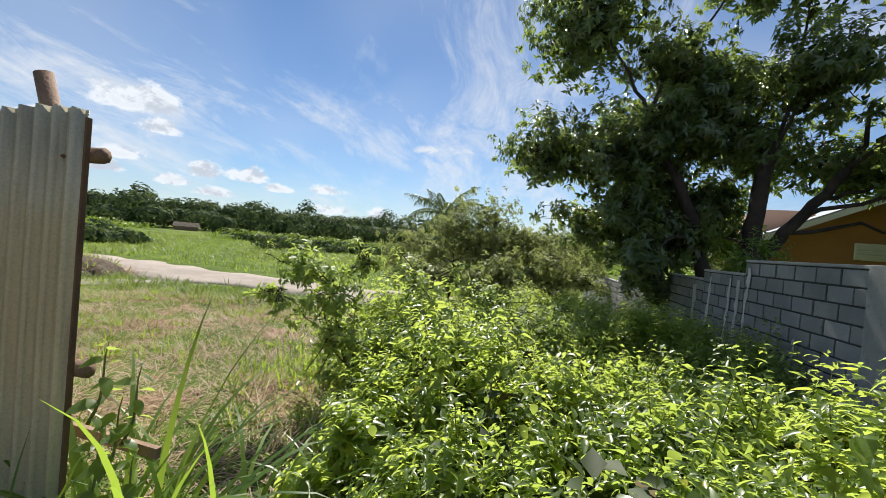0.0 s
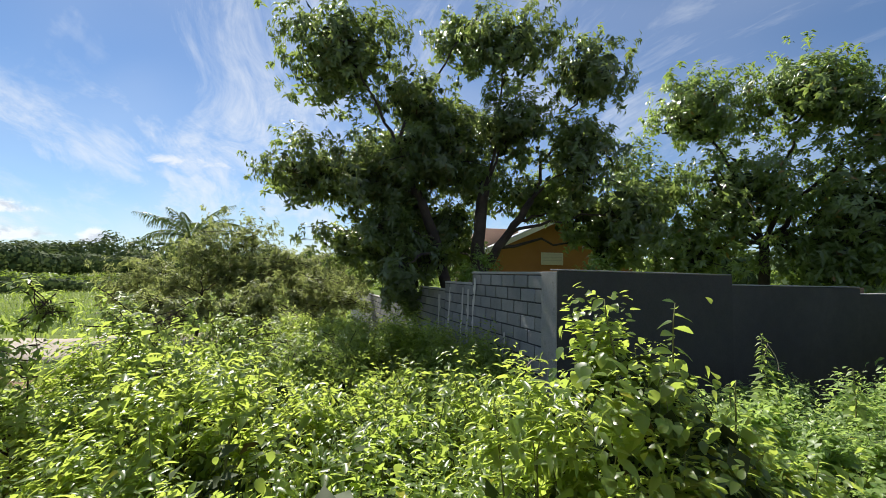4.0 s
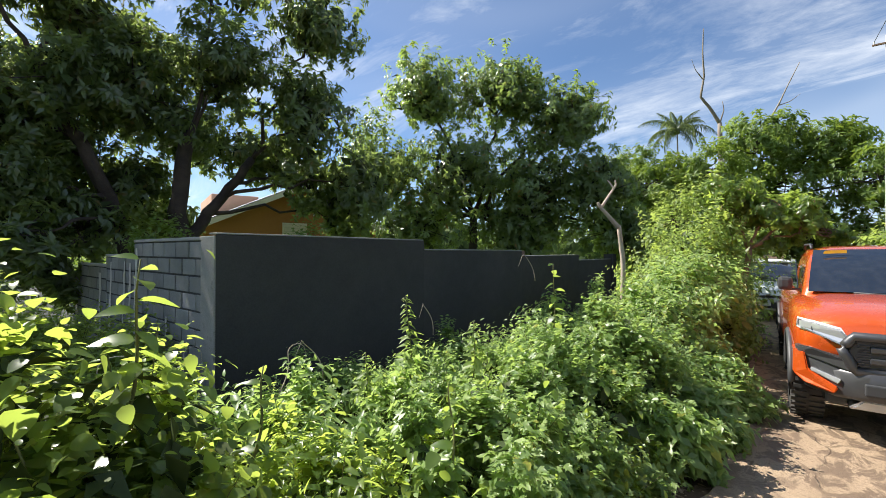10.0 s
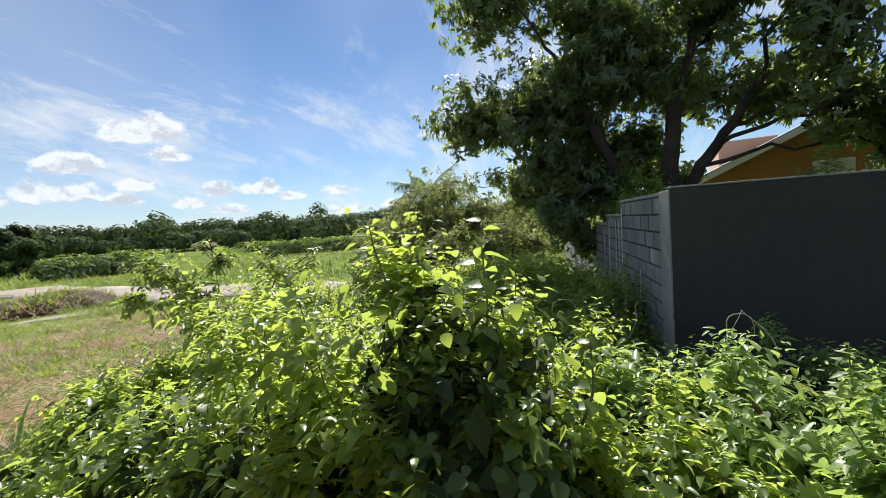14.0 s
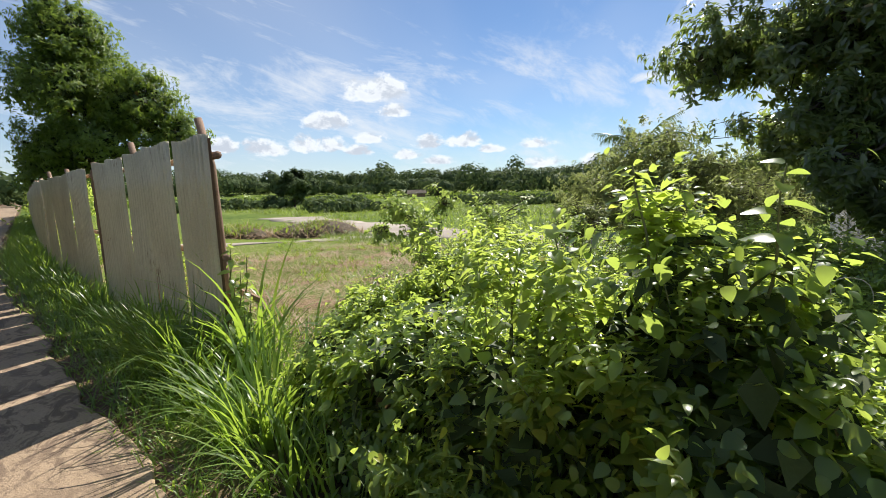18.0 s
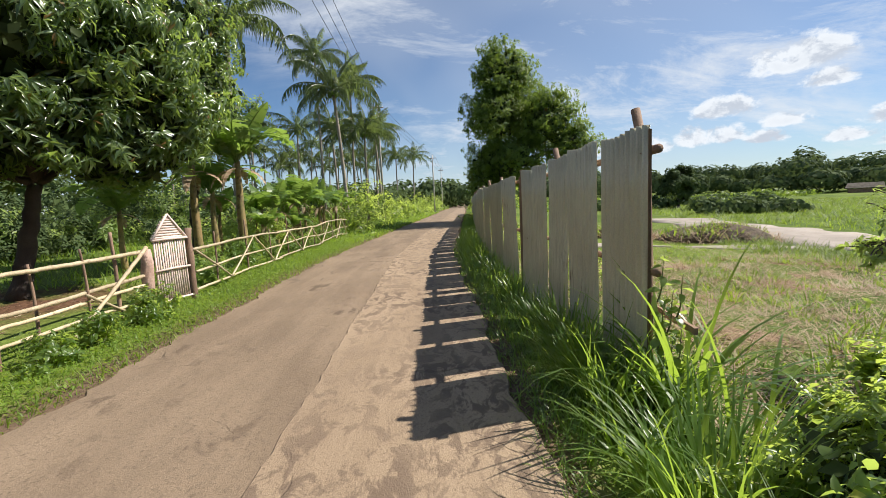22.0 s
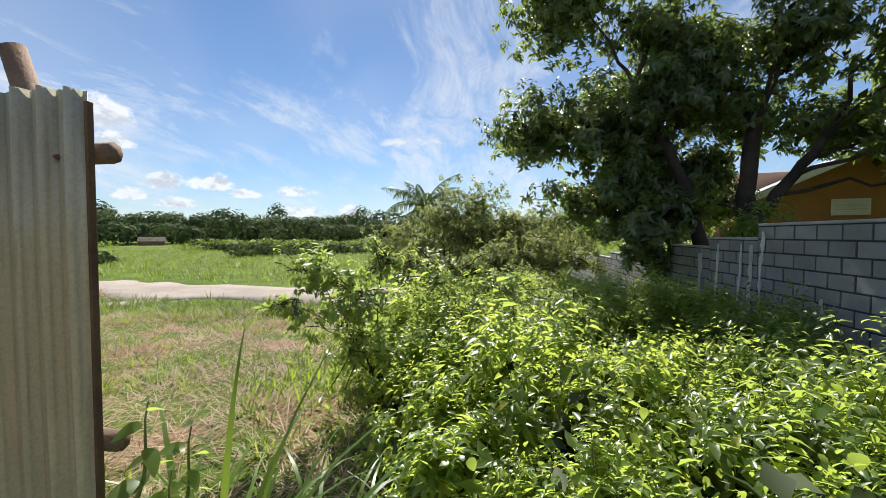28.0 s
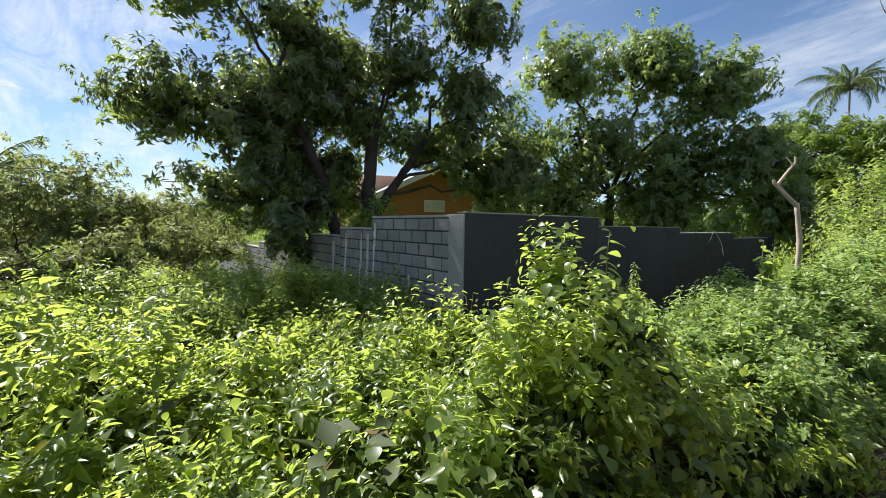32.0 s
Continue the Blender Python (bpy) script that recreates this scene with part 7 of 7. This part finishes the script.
    for i in range(7):
        part("louvre", box_mesh("louvre", M_TRIM, 3.52, -0.085, 2.60 + i * 0.075, 4.48, -0.052, 2.645 + i * 0.075, 0.004), vent)
    part("upper_block", box_mesh("upper_block", M_PINK, 0.9, 2.2, 0.0, 2.9, 7.0, 4.5, 0.02), house, "taller pinkish brown wall behind")


build_house()
for k, (x, y, z) in enumerate(((4.2, 8.6, 1.55), (6.3, 7.2, 1.5))):
    shrub(x, y, 0.5, 0.75, 110, 8, 0.13, 0.5, L_BANANA, 380 + k, label="yellow-green leafy plant just behind the wall", name="garden_plant", base=z - 0.2, group="plants behind the wall")
    V, F = tube([(0, 0, -1.8), (0.03, 0, -0.8), (0, 0, 0.2)], [0.03, 0.025, 0.015], 7)
    part("stem", np_mesh("stem", V, F, M_STEM), bpy.data.objects[bpy.data.objects.find("garden_plant" if k == 0 else "garden_plant.001")])


# ---- vehicles ----
def loft(sections, mat, name, close=True):
    """A closed shell through rings of equally many points."""
    S = np.array(sections, float)
    m, k = S.shape[:2]
    V = S.reshape(-1, 3)
    i, j = np.meshgrid(np.arange(m - 1), np.arange(k), indexing="ij")
    a, b = i * k + j, i * k + (j + 1) % k
    F = np.stack([a, b, b + k, a + k], -1).reshape(-1, 4)
    bm = bmesh.new()
    vs = [bm.verts.new(p) for p in V]
    for f in F:
        bm.faces.new([vs[x] for x in f])
    if close:
        bm.faces.new(vs[:k][::-1])
        bm.faces.new(vs[-k:])
    return bm_mesh(name, bm, mat, True)


def ring(x, hw, z0, z1, r=0.12, crown=0.03):
    """A rounded box section at x: half width, low and high edge."""
    pts = []
    for y, z in ((-hw * 0.94, z0), (-hw, z0 + r * 0.6), (-hw, (z0 + z1) / 2), (-hw * 0.985, z1 - r), (-hw * 0.93, z1 - r * 0.25), (-hw * 0.6, z1 + crown * 0.6), (0, z1 + crown)):
        pts.append((x, y, z))
    return pts + [(x, -y, z) for x, y, z in pts[-2::-1]]


def prism(name, mat, pts, depth, bevel=0.006, sweep=0.0):
    """A flat outline in the y-z plane given a thickness along x, swept back towards its sides."""
    bm = bmesh.new()
    f = [bm.verts.new((0, y, z)) for y, z in pts]
    face = bm.faces.new(f)
    got = bmesh.ops.extrude_face_region(bm, geom=[face])
    bmesh.ops.translate(bm, vec=(depth, 0, 0), verts=[v for v in got["geom"] if isinstance(v, bmesh.types.BMVert)])
    bmesh.ops.bevel(bm, geom=bm.edges[:], offset=bevel, segments=2, affect="EDGES")
    for v in bm.verts:
        v.co.x += sweep * max(0.0, abs(v.co.y) - 0.45) ** 2
    return bm_mesh(name, bm, mat)


M_ORANGE_PAINT = plain("orange_car_paint", (0.60, 0.085, 0.010), 0.24, 0.25, 0.9)
M_WHITE_PAINT = plain("white_car_paint", (0.72, 0.73, 0.74), 0.3, 0.0, 0.8)
M_DARK_TRIM = plain("dark_grey_plastic", (0.045, 0.047, 0.05), 0.5)
M_GUN = plain("satin_grey_bumper", (0.085, 0.085, 0.09), 0.36, 0.5)
M_SILVER = plain("satin_silver", (0.55, 0.55, 0.55), 0.35, 0.8)
M_LENS = plain("clear_lamp_lens", (0.50, 0.51, 0.53), 0.10, 0.4, 1.0)
M_BRIGHT = plain("bright_lamp_surround", (0.80, 0.81, 0.82), 0.25, 0.3, 0.5)
M_DARK_GLASS = plain("tinted_glass", (0.012, 0.018, 0.03), 0.05, 0.0, 1.0)
M_RUBBER = surface("dusty_tyre_rubber", (0.03, 0.03, 0.03), (0.055, 0.05, 0.045), 0.85, 3.0, 18.0, 60.0, 0.5)
M_STICKER = plain("yellow_sticker", (0.85, 0.42, 0.02), 0.5)
M_PLATE = plain("white_plate", (0.75, 0.75, 0.73), 0.5)


def wheel(parent, x, y, r, w, side):
    u = np.linspace(0, 2 * np.pi, 33)[:-1]
    prof = ((r * 0.62, -w / 2), (r * 0.9, -w / 2), (r, -w * 0.38), (r, w * 0.38), (r * 0.9, w / 2), (r * 0.62, w / 2))
    V = np.vstack([np.column_stack([x + q * np.cos(u), np.full(32, y + o), r + q * np.sin(u)]) for q, o in prof])
    i, j = np.meshgrid(np.arange(5), np.arange(32), indexing="ij")
    a, b = i * 32 + j, i * 32 + (j + 1) % 32
    body = part("wheel", np_mesh("wheel", V, np.stack([a, b, b + 32, a + 32], -1).reshape(-1, 4), M_RUBBER), parent, "chunky black tyre")
    lugs = []
    for k in range(36):
        t = k * 2 * np.pi / 36
        for s in (-1, 1):
            c = np.array([x + (r + 0.004) * np.cos(t + 0.05 * s), y + s * w * 0.27, r + (r + 0.004) * np.sin(t + 0.05 * s)])
            R = np.array([np.cos(t), 0, np.sin(t)])
            T = np.array([-np.sin(t), 0, np.cos(t)])
            Y = np.array([0, 1.0, 0])
            q = [c + R * a * 0.012 + T * b * 0.018 + Y * d * w * 0.23 for a in (-1, 1) for b in (-1, 1) for d in (-1, 1)]
            lugs.append((np.array(q), np.array([[0, 1, 3, 2], [4, 6, 7, 5], [0, 4, 5, 1], [2, 3, 7, 6], [0, 2, 6, 4], [1, 5, 7, 3]])))
    V, F = join(lugs)
    part("tread", np_mesh("tread", V, F, M_RUBBER, False), body)
    V = np.vstack([np.column_stack([x + q * np.cos(u), np.full(32, y + side * o), r + q * np.sin(u)]) for q, o in ((r * 0.62, w * 0.45), (r * 0.55, w * 0.36), (r * 0.2, w * 0.40), (0.01, w * 0.42))])
    i, j = np.meshgrid(np.arange(3), np.arange(32), indexing="ij")
    a, b = i * 32 + j, i * 32 + (j + 1) % 32
    part("rim", np_mesh("rim", V, np.stack([a, b, b + 32, a + 32], -1).reshape(-1, 4), M_GUN), body, "grey alloy rim")


def build_pickup():
    # local x runs back from the front bumper, y to the truck's sides
    car = thing("pickup_truck", "orange double-cab pickup truck parked at the road edge", "pickup truck", pose(6.72, -1.02, -0.17, 0, 0, 1.0))
    body = [ring(0.22, 0.74, 0.78, 1.07, 0.10), ring(0.30, 0.84, 0.70, 1.12, 0.12), ring(0.48, 0.905, 0.62, 1.16, 0.14, 0.045), ring(0.8, 0.935, 0.60, 1.205, 0.15, 0.06), ring(1.25, 0.935, 0.58, 1.245, 0.15, 0.06), ring(1.55, 0.925, 0.55, 1.26, 0.12, 0.03),
            ring(2.6, 0.925, 0.50, 1.20, 0.1, 0.02), ring(3.6, 0.925, 0.52, 1.20, 0.1, 0.02), ring(5.25, 0.91, 0.60, 1.18, 0.1, 0.02)]
    part("body", loft(body, M_ORANGE_PAINT, "body"), car, "glossy orange bodywork")
    cab = [ring(1.50, 0.80, 1.12, 1.265, 0.05, 0.01), ring(1.72, 0.78, 1.12, 1.42, 0.10, 0.02), ring(2.02, 0.74, 1.12, 1.66, 0.12, 0.03), ring(2.30, 0.70, 1.12, 1.78, 0.12, 0.035), ring(2.9, 0.70, 1.12, 1.82, 0.12, 0.03), ring(3.4, 0.71, 1.12, 1.76, 0.12, 0.03), ring(3.75, 0.78, 1.12, 1.25, 0.08, 0.02)]
    part("cab", loft(cab, M_ORANGE_PAINT, "cab"), car, "orange cab roof and pillars")
    bm = bmesh.new()
    n = 9
    rows = []
    for i in range(6):
        t = i / 5
        x = 1.475 + 0.70 * t - 0.03
        z = 1.285 + 0.49 * t + 0.045 * math.sin(t * math.pi)
        hw = 0.735 - 0.10 * t
        rows.append([bm.verts.new((x + 0.10 * (q / 4 - 1) ** 2 * 0.45, hw * (q / 4 - 1), z + 0.02 - 0.012 * (q / 4 - 1) ** 2)) for q in range(n)])
    for p, q in zip(rows, rows[1:]):
        for i in range(n - 1):
            bm.faces.new((p[i], p[i + 1], q[i + 1], q[i]))
    part("windscreen", bm_mesh("windscreen", bm, M_DARK_GLASS, True), car, "dark tinted windscreen")
    part("sticker", prism("sticker", M_STICKER, ((0.56, 1.735), (0.34, 1.745), (0.34, 1.785), (0.54, 1.775)), 0.01, 0.001), car, "yellow windscreen sticker", pose(2.0, 0, 0, 0, 0, 0))
    for s in (-1, 1):
        V, F = tube([(1.46, 0.05 + 0.3 * s, 1.295), (1.44, 0.3 * s - 0.2, 1.29), (1.47, 0.3 * s - 0.32, 1.32)], [0.012, 0.01, 0.008], 6)
        part("wiper", np_mesh("wiper", V, F, M_DARK_TRIM), car)
        # swept headlamp
        lamp = part("headlight", prism("headlight", M_LENS, ((s * 0.88, 1.095), (s * 0.885, 1.015), (s * 0.60, 0.915), (s * 0.545, 0.960), (s * 0.60, 1.045)), 0.16, 0.012, 1.25), car, "clear swept headlight", pose(0.085, 0, 0, 0, 0, 0))
        rim = ((0.885, 1.10), (0.892, 1.015), (0.84, 0.995), (0.60, 0.91), (0.54, 0.955), (0.60, 1.05), (0.75, 1.08))
        P = np.array([(0.075 + 1.25 * max(0.0, q - 0.45) ** 2, s * q, z) for q, z in rim + rim[:2]])
        V, F = tube(P, 0.011, 7)
        part("lamp_outline", np_mesh("lamp_outline", V, F, M_BRIGHT), lamp, "bright outline of the headlight")
        for q, z, r in ((0.76, 1.025, 0.05), (0.65, 0.98, 0.04)):
            bm = bmesh.new()
            bmesh.ops.create_cone(bm, cap_ends=True, segments=20, radius1=r, radius2=r * 0.75, depth=0.03, matrix=pose(0.078 + 1.25 * (q - 0.45) ** 2, s * q, z, 0, 90, s * 30))
            part("reflector", bm_mesh("reflector", bm, M_DARK_GLASS, True), lamp, "dark projector lens")
        part("fog_surround", prism("fog_surround", M_GUN, ((s * 0.86, 0.76), (s * 0.87, 0.62), (s * 0.56, 0.50), (s * 0.50, 0.66)), 0.16, 0.012, 1.25), car, "grey fog lamp surround", pose(0.10, 0, 0))
        part("fog_lamp", prism("fog_lamp", M_LENS, ((s * 0.80, 0.655), (s * 0.805, 0.62), (s * 0.62, 0.55), (s * 0.60, 0.595)), 0.05, 0.006, 1.25), car, "", pose(0.085, 0, 0))
        part("bumper_corner", prism("bumper_corner", M_ORANGE_PAINT, ((s * 0.925, 0.80), (s * 0.93, 0.56), (s * 0.84, 0.49), (s * 0.64, 0.455), (s * 0.62, 0.52), (s * 0.82, 0.63), (s * 0.845, 0.79)), 0.35, 0.012, 1.25), car, "orange bumper corner", pose(0.07, 0, 0))
        part("bumper_wing", prism("bumper_wing", M_GUN, ((s * 0.90, 0.84), (s * 0.91, 0.76), (s * 0.50, 0.665), (s * 0.50, 0.77), (s * 0.80, 0.845)), 0.2, 0.012, 1.25), car, "grey bumper wing", pose(0.075, 0, 0))
        mirror = part("mirror", box_mesh("mirror", M_DARK_TRIM, 1.80, s * 0.86, 1.27, 1.92, s * 1.01, 1.44, 0.045), car, "dark wing mirror")
        part("mirror_arm", box_mesh("mirror_arm", M_DARK_TRIM, 1.84, s * 0.78, 1.27, 1.89, s * 0.90, 1.30, 0.01), mirror)
        V, F = tube([(2.35, s * 0.64, 1.80), (2.45, s * 0.645, 1.86), (3.3, s * 0.645, 1.865), (3.4, s * 0.64, 1.80)], 0.016, 8)
        part("roof_rail", np_mesh("roof_rail", V, F, M_DARK_TRIM), car, "dark roof rail")
        wheel(car, 0.95, s * 0.80, 0.40, 0.265, s)
        wheel(car, 4.15, s * 0.80, 0.40, 0.265, s)
        for x in (0.95, 4.15):
            u = np.linspace(-0.15, np.pi + 0.15, 18)
            V, F = tube(np.column_stack([x + 0.47 * np.cos(u), np.full(18, s * 0.935), 0.42 + 0.47 * np.sin(u)]), 0.03, 6)
            part("arch_trim", np_mesh("arch_trim", V, F, M_DARK_TRIM), car, "dark wheel arch trim")
    g = part("grille", prism("grille", M_DARK_TRIM, ((-0.50, 0.98), (0.50, 0.98), (0.57, 0.87), (0.48, 0.71), (-0.48, 0.71), (-0.57, 0.87)), 0.08, 0.015), car, "dark trapezoid grille", pose(0.10, 0, 0))
    hexa = ((-0.52, 1.0), (0.52, 1.0), (0.60, 0.88), (0.51, 0.69), (-0.51, 0.69), (-0.60, 0.88))
    P = np.array([(0.0, q, z) for a, b in zip(hexa, hexa[1:] + hexa[:1]) for q, z in [(a[0] + (b[0] - a[0]) * k / 4, a[1] + (b[1] - a[1]) * k / 4) for k in range(4)]])
    P = np.vstack([P, P[:2]])
    V, F = tube(P, 0.042, 8)
    part("grille_frame", np_mesh("grille_frame", V, F, M_GUN), g, "grey surround of the grille")
    for z in (0.90, 0.80):
        part("grille_bar", box_mesh("grille_bar", M_GUN, -0.025, -0.42, z - 0.03, 0.02, 0.42, z + 0.022, 0.01), g, "grey grille bar")
    for k in range(9):
        for s in (-1, 1):
            part("grille_slit", box_mesh("grille_slit", M_GUN, -0.008, s * 0.44 - 0.03, 0.745 + 0.022 * k, 0.008, s * 0.44 + 0.06, 0.752 + 0.022 * k, 0.002), g)
    bump = [ring(0.05, 0.44, 0.46, 0.69, 0.04, 0.0), ring(0.08, 0.52, 0.44, 0.71, 0.05, 0.0), ring(0.18, 0.66, 0.42, 0.71, 0.05, 0.0), ring(0.36, 0.84, 0.42, 0.68, 0.05, 0.0)]
    part("bumper", loft(bump, M_GUN, "bumper"), car, "dark grey front bumper")
    part("lower_intake", box_mesh("lower_intake", M_DARK_TRIM, 0.02, -0.46, 0.50, 0.12, 0.46, 0.60, 0.012), car, "dark lower intake")
    part("skid_plate", prism("skid_plate", M_SILVER, ((-0.46, 0.44), (0.46, 0.44), (0.56, 0.35), (-0.56, 0.35)), 0.22, 0.015), car, "silver skid plate", pose(0.10, 0, 0, 0, 0, 0))
    part("underbody", box_mesh("underbody", M_DARK_TRIM, 0.3, -0.7, 0.32, 5.1, 0.7, 0.64, 0.03), car, "dark underbody")
    plate = part("number_plate", box_mesh("number_plate", M_PLATE, 0.0, -0.19, 0.53, 0.02, 0.19, 0.67, 0.004), car, "white number plate")
    for i in range(6):
        part("plate_bar", box_mesh("plate_bar", M_DARK_TRIM, -0.004, -0.15 + i * 0.052, 0.565, -0.001, -0.115 + i * 0.052, 0.635, 0.001), plate)
    for s in (-1, 1):
        part("side_window", prism("side_window", M_DARK_GLASS, ((1.85, 1.26), (2.3, 1.66), (3.3, 1.68), (3.5, 1.27)), 0.012, 0.003), car, "tinted side window", Matrix.Translation((0, s * 0.80, 0)) @ Matrix(((0, 1, 0, 0), (1, 0, 0, 0), (0, 0, 1, 0), (0, 0, 0, 1))) @ pose(0, 0, 0))


def build_white_car():
    car = thing("white_car", "white compact car parked behind the pickup", "car", pose(14.9, 0.3, -0.17))
    body = [ring(0.0, 0.62, 0.36, 0.62, 0.08), ring(0.10, 0.78, 0.28, 0.70, 0.10), ring(0.35, 0.84, 0.25, 0.80, 0.12, 0.03), ring(1.0, 0.86, 0.25, 0.94, 0.12, 0.03), ring(1.6, 0.86, 0.25, 0.98, 0.1), ring(3.6, 0.86, 0.25, 1.0, 0.1), ring(4.0, 0.80, 0.35, 0.95, 0.1)]
    part("body", loft(body, M_WHITE_PAINT, "body"), car, "white bodywork")
    cab = [ring(1.0, 0.70, 0.85, 0.95, 0.05), ring(1.55, 0.66, 0.85, 1.36, 0.1), ring(2.0, 0.62, 0.85, 1.50, 0.1), ring(3.0, 0.62, 0.85, 1.50, 0.1), ring(3.8, 0.70, 0.85, 1.0, 0.1)]
    part("cabin", loft(cab, M_DARK_GLASS, "cabin"), car, "dark glazed cabin")
    part("roof", loft([ring(1.75, 0.62, 1.46, 1.515, 0.03), ring(2.0, 0.625, 1.46, 1.535, 0.03), ring(3.1, 0.62, 1.46, 1.53, 0.03)], M_WHITE_PAINT, "roof"), car)
    part("grille", prism("grille", M_DARK_TRIM, ((-0.42, 0.66), (0.42, 0.66), (0.36, 0.59), (-0.36, 0.59)), 0.06, 0.01), car, "dark upper grille", pose(0.0, 0, 0))
    part("lower_grille", prism("lower_grille", M_DARK_TRIM, ((-0.58, 0.50), (0.58, 0.50), (0.48, 0.34), (-0.48, 0.34)), 0.06, 0.01), car, "dark lower grille", pose(-0.01, 0, 0))
    part("number_plate", box_mesh("number_plate", M_PLATE, -0.03, -0.19, 0.40, -0.012, 0.19, 0.52, 0.004), car)
    for s in (-1, 1):
        part("headlight", prism("headlight", M_LENS, ((s * 0.50, 0.64), (s * 0.80, 0.76), (s * 0.82, 0.68), (s * 0.56, 0.58)), 0.12, 0.01), car, "", pose(0.08, 0, 0))
        for x in (0.75, 3.2):
            wheel(car, x, s * 0.76, 0.30, 0.19, s)


build_pickup()
build_white_car()


# ---- utility poles and wires ----
def build_poles():
    M_CONC = surface("grey_pole", (0.36, 0.34, 0.31), (0.46, 0.43, 0.39), 0.9, 1.0, 8.0, 40.0, 0.2)
    spots = [(32.0, -4.5, 12.8), (-40.0, -4.7, 11.2), (-62.0, 0.6, 8.6), (-88.0, 2.6, 8.6)]
    tops = []
    for x, y, h in spots:
        p = thing("utility_pole", "slim grey utility pole carrying overhead wires", "utility pole", pose(x, y, float(ground_z(x, y)) - 0.1), "utility poles")
        V, F = tube([(0, 0, 0), (0.02, 0, h / 2), (0, 0, h)], [0.11, 0.095, 0.075], 10)
        part("shaft", np_mesh("shaft", V, F, M_CONC), p)
        part("crossarm", box_mesh("crossarm", M_WOOD, -0.05, -0.55, h - 0.45, 0.05, 0.55, h - 0.36, 0.01), p)
        for dy in (-0.48, 0.0, 0.48):
            bm = bmesh.new()
            bmesh.ops.create_cone(bm, cap_ends=True, segments=10, radius1=0.04, radius2=0.025, depth=0.12, matrix=pose(0, dy, h - 0.30))
            part("insulator", bm_mesh("insulator", bm, M_PLATE), p)
        tops.append((x, y, float(ground_z(x, y)) + h - 0.35))
    runs = list(zip(tops, tops[1:]))
    for a, b in runs:
        for dy in (-0.48, 0.0, 0.48):
            t = np.linspace(0, 1, 24)
            P = np.array(a) + (np.array(b) - np.array(a)) * t[:, None]
            P[:, 1] += dy
            P[:, 2] -= 0.35 * 4 * t * (1 - t)
            V, F = tube(P, 0.014, 5)
            ob = new("overhead_wire", np_mesh("overhead_wire", V, F, M_DARK_TRIM))
            tagged(ob, "thin black overhead wire between utility poles", "wire", "overhead wires")


build_poles()
build_block_wall()
